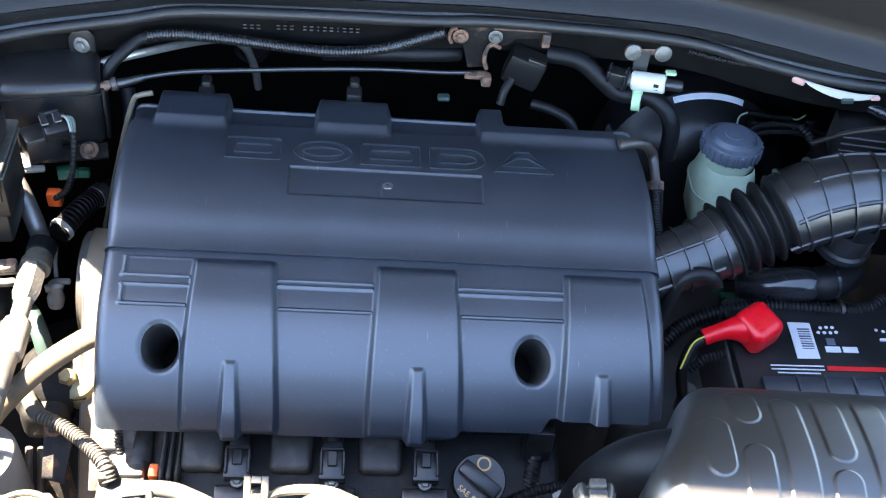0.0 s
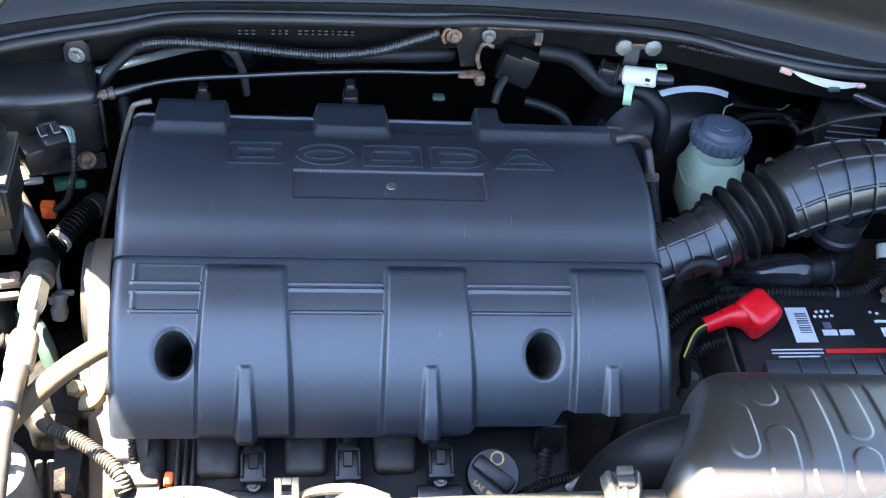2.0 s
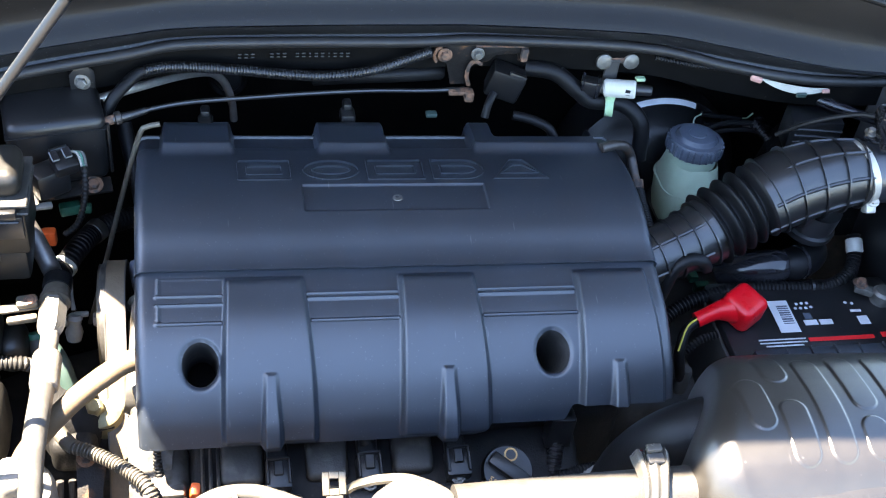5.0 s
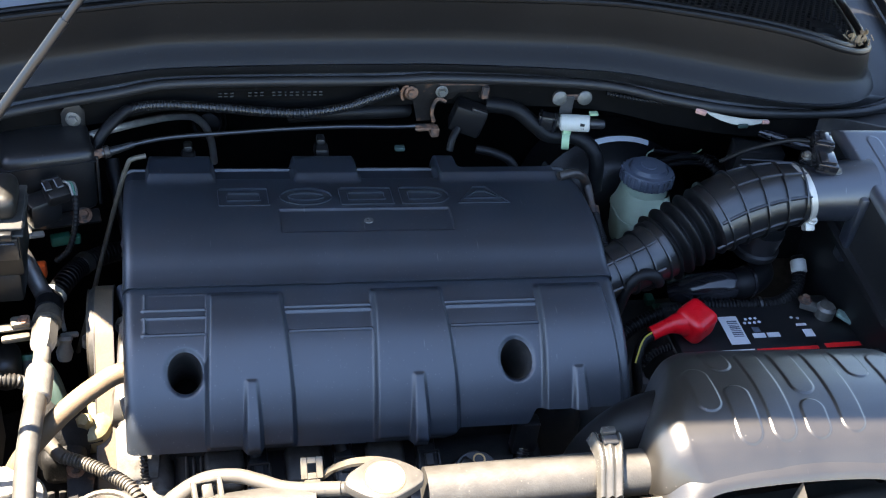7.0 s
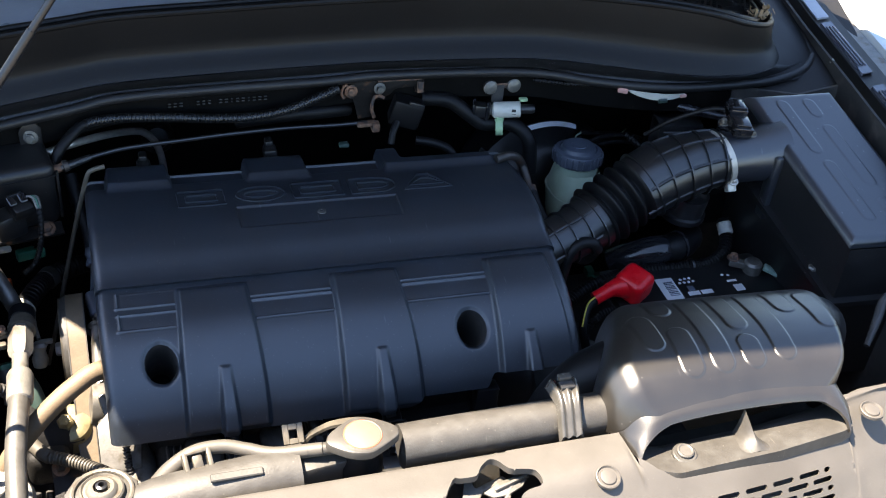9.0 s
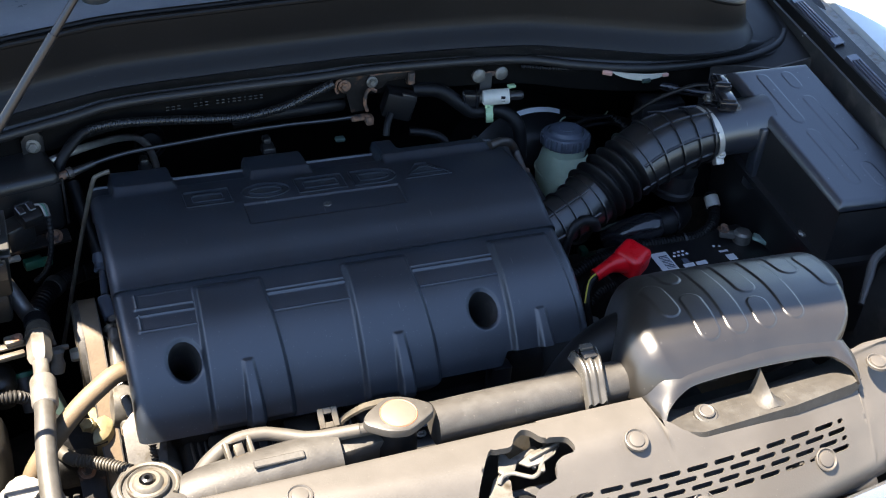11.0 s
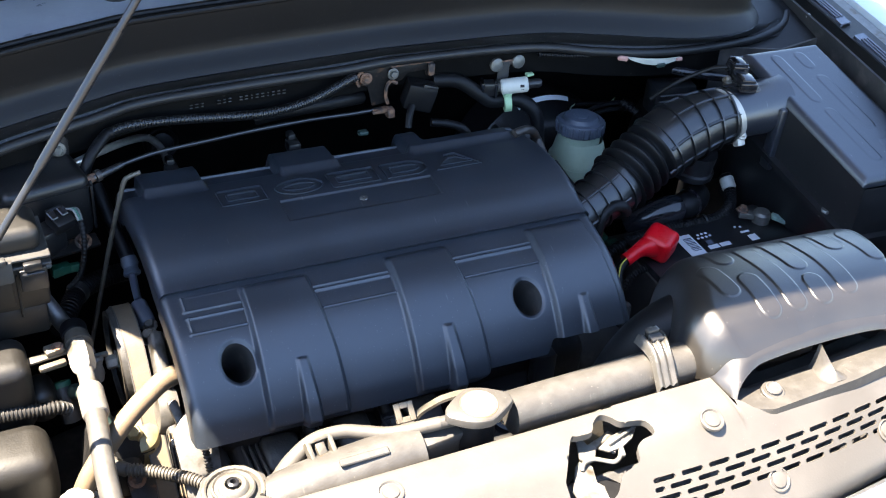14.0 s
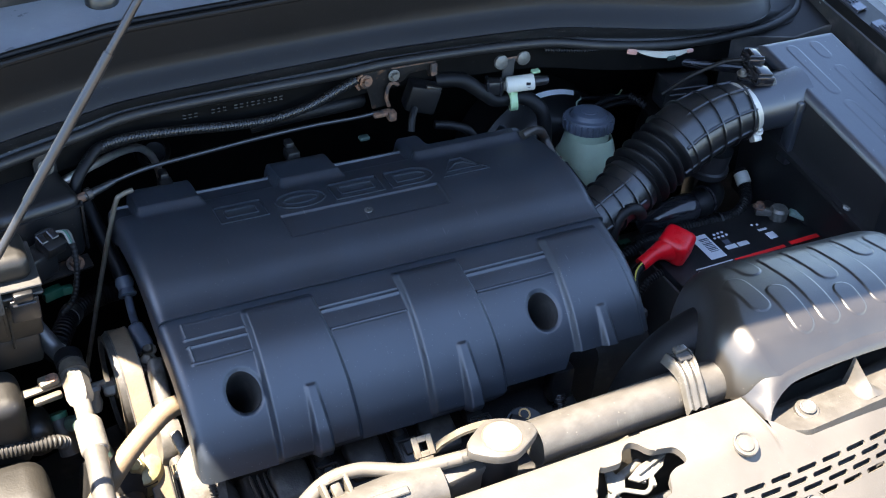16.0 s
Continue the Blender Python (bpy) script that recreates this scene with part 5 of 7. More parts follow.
def build_latch():
    la = thing("bonnet_latch", (0.105, 0.38, 1.0), "greased steel bonnet latch in the panel opening", "bonnet latch")
    part("base_plate", moved(plate([(-0.04, -0.05), (0.04, -0.045), (0.045, 0.03), (0.0, 0.045), (-0.04, 0.03)], 0.003, None, 0.0006), pose(0.10, 0.375, 1.025, 12, 0, 10)), RUBBER, la)
    flat = lambda pts, z, thick=0.0035: plate(pts, thick, pose(0, 0, z), 0.0008)
    part("tongue", flat([(0.100, 0.420), (0.104, 0.405), (0.098, 0.386), (0.102, 0.379), (0.094, 0.338), (0.066, 0.340), (0.070, 0.385), (0.088, 0.412)], 1.060), LATCHM, la, "bright worn latch tongue")
    part("hook", flat([(0.094, 0.416), (0.103, 0.438), (0.109, 0.442), (0.111, 0.430), (0.118, 0.424), (0.110, 0.411), (0.100, 0.407)], 1.0655), LATCHM, la)
    part("finger", rbox((0.131, 0.434, 1.058), (0.034, 0.009, 0.007), 0.003, 3, pose(0, 0, 0, 0, 0, 18)), LATCHM, la)
    part("striker_arm", flat([(0.116, 0.417), (0.135, 0.427), (0.160, 0.4325), (0.167, 0.4285), (0.156, 0.417), (0.140, 0.410), (0.124, 0.409)], 1.0705, 0.003), LATCHM, la)
    part("arm_rib", rbox((0.146, 0.4215, 1.073), (0.040, 0.0035, 0.004), 0.0012, 2, pose(0, 0, 0, 0, 0, 17)), LATCHM, la)
    part("spring_wire", sweep([(0.0905, 0.4035, 1.061), (0.093, 0.4065, 1.064), (0.098, 0.4095, 1.065), (0.107, 0.409, 1.066), (0.117, 0.4025, 1.066), (0.124, 0.3985, 1.066), (0.131, 0.4005, 1.067), (0.138, 0.409, 1.068), (0.145, 0.4185, 1.069), (0.149, 0.4235, 1.069)], 0.0024, 10), LATCHM, la)
    part("guide_rod", sweep([(0.130, 0.409, 1.066), (0.136, 0.418, 1.068), (0.141, 0.4245, 1.068)], 0.0019, 8), LATCHM, la)
    part("rear_plate", moved(rbox((0, 0, 0), (0.030, 0.003, 0.040), 0.001, 1), pose(0.132, 0.452, 1.055, -20, 0, 12)), STEELT, la, "tan stained rear plate")
    part("guide", rbox((0.139, 0.411, 1.067), (0.0065, 0.022, 0.005), 0.002, 2, pose(0, 0, 0, 0, 0, -18)), LATCHM, la)
    part("drum", lathe([(0.021, -0.03), (0.021, 0.0), (0.017, 0.004), (0.0, 0.004)], (0.118, 0.386, 1.030), (0, -0.2, 1), 28), RUBBER, la, "greasy black latch drum")
    return la


def build_radiator():
    rad = thing("radiator", (0.03, 0.49, 0.5), "dusty radiator with a plastic top tank", "radiator")
    part("core", rbox((0.05, 0.49, 0.75), (0.66, 0.03, 0.56), 0.004), CASTD, rad)
    part("top_tank", joined(sweep([(-0.215, 0.476, 1.050), (-0.19, 0.478, 1.060), (-0.10, 0.480, 1.066), (-0.075, 0.481, 1.067), (-0.053, 0.481, 1.067)], [0.02, 0.026, 0.028, 0.028, 0.0275], 24)), TANK, rad)
    part("tank_pad", rbox((-0.115, 0.470, 1.0935), (0.05, 0.008, 0.004), 0.001, 1, pose(0, 0, 0, 15, 0, 0)), TANK, rad)
    tube = part("cross_tube", sweep([(0.049, 0.4845, 1.0805), (0.1, 0.485, 1.081), (0.20, 0.486, 1.081), (0.30, 0.487, 1.080), (0.38, 0.488, 1.078)], 0.0225, 28), TANK, rad, "dusty round cross tube")
    # neck coloured black for the cap's shade, under a lobed cap with a printed disc
    part("filler_neck", lathe([(0.024, -0.055), (0.023, -0.03), (0.018, -0.022), (0.018, -0.002), (0.0, -0.002)], (0.008, 0.484, 1.105), (0, -0.04, 1), 32), RUBBER, rad, "filler neck, coloured dark for the shade under its cap")
    lobes = [(-0.036, -0.001), (-0.033, -0.008), (-0.016, -0.0205), (0.000, -0.0245), (0.010, -0.0225), (0.032, -0.0095), (0.0365, -0.003), (0.035, 0.006), (0.018, 0.019), (0.002, 0.025), (-0.008, 0.0235), (-0.030, 0.009)]
    lobes = spline([(x, y, 0.0) for x, y in lobes + lobes[:1]], 4)[:-1]
    lay = []
    for z, k in ((0.0, 0.94), (0.0015, 0.99), (0.008, 1.0), (0.0100, 0.975), (0.0108, 0.93)):
        lay.append([(0.007 + k * p[0], 0.477 + k * p[1], 1.1035 + z) for p in lobes] + [(0.007 + k * lobes[0][0], 0.477 + k * lobes[0][1], 1.1035 + z)])
    V, F = net(lay)
    n = len(lobes) + 1
    F.append(tuple(range(4 * n, 5 * n - 1)))
    F.append(tuple(range(n - 2, -1, -1)))
    cap = part("filler_cap", (V, F), TANK, rad, "dusty lobed filler cap")
    part("cap_disc", lathe([(0.0178, 0), (0.0178, 0.0010), (0.0170, 0.0014), (0.0, 0.0014)], (0.0075, 0.4765, 1.1140), (0, -0.02, 1), 44), CAPTAN, cap, "sun-faded pale disc on the cap")
    part("cap_ring", lathe([(0.0176, 0), (0.0190, 0.0006), (0.0186, 0.0012), (0.0176, 0.0006)], (0.0075, 0.4765, 1.1141), (0, -0.02, 1), 44), REDTAN, cap, "faint red ring round the disc")
    part("cap_strap", shell(net([[(x - 0.001, y - 0.0045, z + 0.001), (x + 0.001, y + 0.0045, z - 0.001)] for x, y, z in spline([(-0.060, 0.520, 1.072), (-0.042, 0.517, 1.074), (-0.034, 0.516, 1.082), (-0.025, 0.511, 1.093), (-0.014, 0.507, 1.101), (0.008, 0.503, 1.1045), (0.030, 0.497, 1.099)], 6)]), 0.003), STEELT, rad, "bent strap behind the filler cap")
    part("tank_step", rbox((-0.032, 0.486, 1.066), (0.048, 0.030, 0.036), 0.003, 2, pose(0, 0, 0, 0, 0, 6)), TANK, rad, "stepped end of the tank")
    part("overflow_stub", sweep([(-0.012, 0.482, 1.096), (-0.045, 0.486, 1.0935)], 0.0065, 14, 2), TANK, rad)
    part("overflow_hose", sweep([(-0.030, 0.483, 1.096), (-0.075, 0.494, 1.088), (-0.10, 0.506, 1.087), (-0.122, 0.514, 1.088), (-0.15, 0.515, 1.085), (-0.175, 0.508, 1.072), (-0.195, 0.500, 1.052), (-0.215, 0.50, 1.02)], [0.0068, 0.0068, 0.0068, 0.0068, 0.0072, 0.0085, 0.009, 0.009], 16), HOSETAN, rad, "pale dusty overflow hose")
    at = pose(-0.148, 0.498, 1.086, 35, 0, 8)
    part("hose_clip", moved(joined(rbox((-0.0115, 0, 0), (0.005, 0.026, 0.012), 0.0015), rbox((0.0115, 0, 0), (0.005, 0.026, 0.012), 0.0015), rbox((0, 0.0115, 0), (0.022, 0.004, 0.012), 0.0012), rbox((0, -0.0115, 0), (0.022, 0.004, 0.012), 0.0012), rbox((0, 0.002, 0.001), (0.010, 0.014, 0.006), 0.002), rbox((0, -0.006, 0.003), (0.013, 0.004, 0.006), 0.001, 1)), at), STEELT, rad, "pale plastic hose clip with a square window")
    at = pose(-0.0525, 0.517, 1.086, 40, 0, 0)
    part("square_bracket", moved(joined(rbox((-0.0072, 0.001, 0), (0.0062, 0.0205, 0.003), 0.0008, 1), rbox((0.0072, 0.001, 0), (0.0062, 0.0205, 0.003), 0.0008, 1), rbox((0, 0.0081, 0), (0.0086, 0.0062, 0.0029), 0.0006, 1), rbox((0, -0.0064, 0), (0.0086, 0.0058, 0.0029), 0.0006, 1), rbox((0, -0.016, -0.001), (0.015, 0.016, 0.003), 0.0008, 1)), at), STEELT, rad, "steel bracket with a square hole")
    # rubber mount and its bracket
    part("mount_bracket", joined(plate([(-0.032, -0.03), (0.03, -0.03), (0.034, 0.01), (0.02, 0.03), (-0.02, 0.03), (-0.034, 0.01)], 0.006, pose(-0.238, 0.485, 1.0785, 0, 0, 4), 0.002)), TANK, rad)
    part("mount_washer", lathe([(0.0205, 0), (0.0205, 0.004), (0.0190, 0.0055), (0.0175, 0.0035), (0.0150, 0.0040), (0.0135, 0.0070), (0.0115, 0.0085), (0.0080, 0.0085), (0.0072, 0.001), (0, 0.001)], (-0.238, 0.488, 1.079), (0, 0, 1), 40), CASTT, rad, "dished mount washer")
    part("mount_lip", sweep([(-0.238 + 0.0275 * math.cos(q), 0.487 + 0.0275 * math.sin(q), 1.0795) for q in np.linspace(-0.6, math.pi + 0.6, 22)], 0.0026, 8, 1), CASTT, rad, "raised rim round the mount")
    part("mount_pin", lathe([(0.0055, 0), (0.0055, 0.009), (0.003, 0.010), (0.0025, 0.004), (0, 0.004)], (-0.238, 0.488, 1.080), (0, 0, 1), 20), BLACK, rad)
    # ribbed stay on the tube
    stay = thing("radiator_stay", (0.225, 0.48, 1.08), "ribbed pale plastic stay hooked over the radiator tube", "bracket")
    rows = []
    for y, z in spline([(0.452, 1.090), (0.462, 1.100), (0.474, 1.112), (0.488, 1.118), (0.503, 1.118), (0.509, 1.116)], 5):
        w = 0.0135 + 0.0045 * smooth(0.475, 0.505, y)
        rows.append([(0.2255 + u * w - (0.5 - y) * 0.10, y, z + 0.0018 * math.cos(u * math.pi * 3) - 0.007 * smooth(0.8, 1.0, abs(u))) for u in np.linspace(-1, 1, 25)])
    part("strap", shell(net(rows), 0.003), STAYM, stay)
    part("hook", joined(rbox((0.2265, 0.505, 1.121), (0.014, 0.008, 0.008), 0.0015)), STAYM, stay)
    part("hook_slot", rbox((0.2265, 0.496, 1.1195), (0.015, 0.010, 0.004), 0.001, 1), DARK, stay)
    return rad


# ---- battery and brakes ----
def build_battery():
    b = thing("battery", (0.575, 0.80, 0.72), "black car battery with white and red labels in a tray", "battery")
    part("case", rbox((0.577, 0.795, 0.835), (0.255, 0.165, 0.215), 0.006), BLACK, b)
    lid = part("lid", rbox((0.577, 0.797, 0.936), (0.262, 0.15, 0.016), 0.004), BLACK, b)
    z = 0.9452
    m = lambda x, y, a=0: pose(x, y, z, 0, 0, a)
    lab = part("label", moved(rbox((0, 0, 0), (0.026, 0.052, 0.0008), 0.0002, 1), m(0.529, 0.812)), LABEL, b, "white barcode label")
    for k in range(9):
        part("bar", moved(rbox((0.003, -0.012 + 0.0035 * k, 0.0006), (0.014, 0.001 + 0.0006 * (k % 3), 0.0006), 0, 1), m(0.529, 0.812)), CAP, lab)
    part("label_red", rbox((0.589, 0.773, z), (0.085, 0.006, 0.0008), 0.0002, 1), REDLAB, b)
    part("label_red", rbox((0.667, 0.775, z), (0.05, 0.008, 0.0008), 0.0002, 1), REDLAB, b)
    for k, (x, y) in enumerate([(0.553, 0.831), (0.560, 0.832), (0.567, 0.832), (0.549, 0.824), (0.556, 0.824), (0.563, 0.824), (0.570, 0.825), (0.618, 0.83), (0.626, 0.828)]):
        part("dot", lathe([(0.0021, 0), (0.0021, 0.0006), (0, 0.0006)], (x, y, z), (0, 0, 1), 12), LABEL, b)
    part("print_bar", rbox((0.560, 0.811, z), (0.010, 0.010, 0.0008), 0.002, 1), CAP, b)
    part("print_bar", rbox((0.560, 0.800, z), (0.017, 0.008, 0.0008), 0.0, 1), LABEL, b)
    part("print_bar", rbox((0.580, 0.800, z), (0.017, 0.008, 0.0008), 0.0, 1), LABEL, b)
    part("print_bar", rbox((0.626, 0.816, z), (0.014, 0.004, 0.0008), 0.0, 1), LABEL, b)
    part("print_bar", rbox((0.630, 0.800, z), (0.014, 0.014, 0.0008), 0.003, 1), LABEL, b)
    for k in range(3):
        part("print_bar", rbox((0.513, 0.7755 - 0.0050 * k, z), (0.06 - 0.012 * (k == 2), 0.0016, 0.0008), 0.0, 1), LABEL, b)
    tray = part("tray_wall", joined(rbox((0.443, 0.78, 0.87), (0.004, 0.17, 0.13), 0.001, 1), rbox((0.575, 0.705, 0.84), (0.27, 0.004, 0.12), 0.001, 1)), DARK, b)
    bar = part("hold_down", rbox((0.612, 0.736, 0.955), (0.30, 0.026, 0.014), 0.003), COVER, b, "ribbed battery hold-down bar")
    for k in range(9):
        part("rib", rbox((0.50 + 0.031 * k, 0.736, 0.9625), (0.002, 0.024, 0.005), 0.0005, 1), COVER, bar)
    post = thing("battery_terminal", (0.668, 0.83, 0.945), "corroded negative battery terminal clamp", "terminal")
    part("clamp", joined(lathe([(0.013, 0), (0.013, 0.014), (0.010, 0.018), (0, 0.018)], (0.666, 0.832, 0.944), (0, 0, 1), 24), rbox((0.648, 0.842, 0.953), (0.026, 0.012, 0.010), 0.002, 2, pose(0, 0, 0, 0, 0, -30))), STEEL, post)
    part("bolt", hex_bolt((0.642, 0.848, 0.958), 0.006, 0.008), RUST, post, "corroded clamp bolt")
    part("lug", rbox((0.689, 0.818, 0.952), (0.026, 0.014, 0.006), 0.002, 2, pose(0, 0, 0, 0, 15, -35)), LUG, post, "greenish cable lug")
    part("cable", sweep([(0.70, 0.81, 0.948), (0.72, 0.79, 0.93), (0.73, 0.77, 0.88)], 0.008, 12), RUBBER, post)
    # red boot over the positive post
    boot = thing("terminal_boot", (0.468, 0.80, 0.945), "bright red rubber boot over the positive battery terminal", "terminal boot")
    part("cap", moved(rbox((0, 0, 0), (0.042, 0.044, 0.040), 0.010, 5), pose(0.4690, 0.811, 0.9665, 8, -8, 32)), RED, boot, sharp=80)
    part("sleeve", sweep([(0.462, 0.809, 0.967), (0.446, 0.809, 0.966), (0.434, 0.808, 0.964), (0.424, 0.806, 0.961), (0.410, 0.803, 0.956)], [0.019, 0.0145, 0.0105, 0.0095, 0.0095], 24), RED, boot, "tapered cable sleeve")
    lead = thing("battery_lead", (0.40, 0.79, 0.9), "black battery cable with a yellow stripe", "cable")
    part("cable", sweep([(0.418, 0.804, 0.957), (0.398, 0.796, 0.949), (0.388, 0.778, 0.93), (0.392, 0.77, 0.905), (0.40, 0.772, 0.88)], 0.0065, 12), RUBBER, lead)
    part("stripe", sweep([(0.411, 0.800, 0.9635), (0.396, 0.793, 0.9560), (0.3835, 0.774, 0.936)], 0.0012, 8), YELLOW, lead)
    part("end_sleeve", lathe([(0.008, -0.02), (0.0095, -0.018), (0.0095, 0.012), (0.008, 0.016)], (0.40, 0.772, 0.888), (0.05, 0.1, 1), 18), DULL, lead)
    part("second_cable", sweep([(0.432, 0.785, 0.95), (0.41, 0.782, 0.944), (0.395, 0.777, 0.93)], 0.005, 10, 6, (0.004, 0.0014)), RUBBER, lead)
    loom = thing("wiring_loom", (0.53, 0.86, 0.93), "black convoluted wiring loom behind the battery", "wiring loom")
    part("tube", sweep([(0.375, 0.825, 0.915), (0.40, 0.845, 0.925), (0.44, 0.858, 0.935), (0.50, 0.866, 0.94), (0.56, 0.864, 0.94), (0.61, 0.864, 0.94), (0.645, 0.88, 0.945), (0.660, 0.905, 0.957), (0.662, 0.925, 0.970)], 0.0085, 14, 8, (0.005, 0.0016)), RUBBER, loom)
    part("tape", lathe([(0.0095, -0.009), (0.0108, -0.008), (0.0108, 0.008), (0.0095, 0.009)], (0.6605, 0.912, 0.962), (0.05, 0.75, 0.5), 22), WHITE, loom, "white wrapping")
    part("tie", lathe([(0.010, -0.002), (0.011, -0.002), (0.011, 0.002), (0.010, 0.002)], (0.587, 0.864, 0.94), (1, 0, 0), 20), BLACK, loom)
    pipe = thing("vacuum_canister", (0.53, 0.885, 0.96), "glossy black plastic breather pipe below the intake hose", "breather pipe")
    part("pipe", sweep([(0.482, 0.908, 0.930), (0.500, 0.897, 0.944), (0.520, 0.890, 0.953), (0.538, 0.887, 0.957), (0.550, 0.886, 0.958), (0.556, 0.886, 0.958)], [0.017, 0.020, 0.0215, 0.0215, 0.020, 0.017], 24), GLOSS, pipe)
    part("elbow", sweep([(0.553, 0.886, 0.958), (0.560, 0.886, 0.959), (0.580, 0.890, 0.960), (0.600, 0.905, 0.957), (0.615, 0.93, 0.945)], [0.015, 0.0205, 0.0205, 0.019, 0.018], 24), RUBBER, pipe)
    part("collar", lathe([(0.0205, -0.003), (0.0225, -0.002), (0.0225, 0.002), (0.0205, 0.003)], (0.575, 0.889, 0.960), (1, 0.2, 0), 28), GLOSS, pipe)
    part("spigot", lathe([(0.032, 0), (0.034, 0.003), (0.034, 0.010), (0.030, 0.012), (0.03, 0.04)], (0.575, 0.905, 1.005), (0.1, -0.1, 1), 36), BLACK, pipe)
    part("bracket", rbox((0.685, 0.872, 0.935), (0.03, 0.012, 0.006), 0.002, 2, pose(0, 0, 0, 0, -15, 20)), PIPEG, pipe)
    part("green_plug", joined(rbox((0.484, 0.936, 0.872), (0.020, 0.012, 0.016), 0.002), rbox((0.474, 0.950, 0.880), (0.012, 0.016, 0.012), 0.002), rbox((0.484, 0.930, 0.8810), (0.014, 0.004, 0.004), 0.001, 1)), GREEN, pipe, "green plug")
    gb = thing("gearbox", (0.5, 0.85, 0.5), "dirty gearbox casing below the battery", "gearbox")
    part("casing", rbox((0.47, 0.90, 0.66), (0.30, 0.24, 0.36), 0.04, 3), DARK, gb)
    part("breather_hose", sweep([(0.411, 0.822, 1.024), (0.402, 0.820, 1.037), (0.385, 0.820, 1.040), (0.370, 0.818, 1.026), (0.360, 0.812, 0.992), (0.350, 0.805, 0.95)], 0.0075, 14), RUBBER, gb)


def build_brakes():
    r = thing("brake_fluid_reservoir", (0.48, 1.06, 0.93), "milky green brake fluid reservoir with a ribbed grey screw cap", "fluid reservoir")
    ax = Vector((0.02, 0.08, 1)).normalized()
    c = Vector((0.4785, 1.060, 1.003))
    bd = []
    for k, z in ((0.90, 0.91), (1.0, 0.925), (1.06, 0.955), (1.04, 0.968), (0.98, 0.975), (0.88, 0.992), (0.80, 1.0)):
        bd.append([(0.477 + k * p[0], 1.052 + k * p[1] + 0.06 * (z - 0.99), z) for p in rrect(0.074, 0.080, 0.028, 8) + rrect(0.074, 0.080, 0.028, 8)[:1]])
    body = part("body", net(bd), RESV, r, sharp=60)
    part("mould_line", sweep([(0.477 + 1.06 * p[0], 1.052 + 1.06 * p[1], 0.962) for p in rrect(0.074, 0.080, 0.028, 8) + rrect(0.074, 0.080, 0.028, 8)[:1]], 0.0016, 6, 1), RESV, body)
    part("neck", lathe([(0.033, -0.012), (0.033, 0.004)], c, ax, 36), RESV, r)
    cap = part("cap", lathe([(0.0345, 0.002), (0.036, 0.004), (0.036, 0.018), (0.0345, 0.021), (0.029, 0.0225), (0.0275, 0.021), (0.026, 0.0225), (0.0245, 0.0275), (0.022, 0.0285), (0.012, 0.0275), (0.011, 0.0285), (0.0, 0.0285)], c, ax, 64), CAP, r, "ribbed grey screw cap")
    q = ax.to_track_quat("Z", "Y").to_matrix().to_4x4()
    for k in range(26):
        w = 2 * math.pi * k / 26
        part("cap_rib", moved(rbox((0.0362, 0, 0.011), (0.0042, 0.0040, 0.016), 0.0012, 1), Matrix.Translation(c) @ q @ Matrix.Rotation(w, 4, "Z")), CAP, cap)
    b = thing("brake_booster", (0.47, 1.22, 0.87), "black pressed-steel brake booster with a white sticker", "brake booster")
    bc, ba = Vector((0.475, 1.180, 0.878)), Vector((0, -1, 0.12)).normalized()
    part("drum", lathe([(0.128, -0.05), (0.130, 0.0), (0.127, 0.02), (0.112, 0.034), (0.105, 0.05), (0.085, 0.066), (0.04, 0.075), (0.0, 0.075)], bc, ba, 56), BOXK, b)
    V = []
    u = Vector((1, 0, 0))
    for a in np.linspace(68, 112, 24):
        d = u * math.cos(radians(a)) + Vector((0, 0.12, 1)).normalized() * math.sin(radians(a))
        V.append([tuple(bc + d * rr + ba * (hh + 0.0012)) for rr, hh in ((0.1262, 0.0218), (0.1205, 0.0280))])
    part("sticker", net(V), STICK, b, "white sticker")
    part("master_cylinder", sweep([(0.478, 1.17, 0.885), (0.475, 1.05, 0.895), (0.475, 0.97, 0.90)], 0.022, 20), CAST, b)
    for k, (x, z) in enumerate(((0.53, 1.012), (0.535, 1.000))):
        part("brake_pipe", sweep([(x - 0.03, 1.10, z - 0.02), (x, 1.105, z), (x + 0.05, 1.10, z + 0.002), (x + 0.09, 1.09, z - 0.02), (x + 0.10, 1.07, z - 0.08)], 0.0035, 8), RUBBER, b)
    for pts, mm in (([(0.506, 1.131, 0.990), (0.512, 1.143, 0.994), (0.525, 1.150, 0.995)], RESV), ([(0.581, 1.146, 0.990), (0.591, 1.147, 0.989), (0.602, 1.154, 0.991)], LIME), ([(0.578, 1.134, 0.984), (0.591, 1.135, 0.983), (0.606, 1.136, 0.982)], WHITED)):
        part("sensor_wire", sweep(pts, 0.0012, 8), mm, b)
    part("sensor_sleeve", sweep([(0.523, 1.150, 0.995), (0.543, 1.148, 0.993), (0.564, 1.146, 0.991), (0.582, 1.146, 0.990)], 0.0036, 12), RUBBER, b)
    part("sensor_sleeve", sweep([(0.525, 1.139, 0.986), (0.548, 1.137, 0.985), (0.580, 1.134, 0.984)], 0.0036, 12), RUBBER, b)
    part("sensor_plug", rbox((0.611, 1.141, 0.982), (0.020, 0.020, 0.016), 0.004, 3, pose(0, 0, 0, 10, 0, 20)), GLOSS, b)
    part("convoluted_lead", sweep([(0.572, 1.095, 1.020), (0.580, 1.084, 1.016), (0.588, 1.071, 1.010), (0.598, 1.062, 1.0), (0.606, 1.048, 0.98)], 0.0056, 12, 8, (0.0046, 0.0014)), RUBBER, b)
    f = thing("relay_box", (0.61, 1.0, 1.05), "black finned relay box beside the strut tower", "relay box")
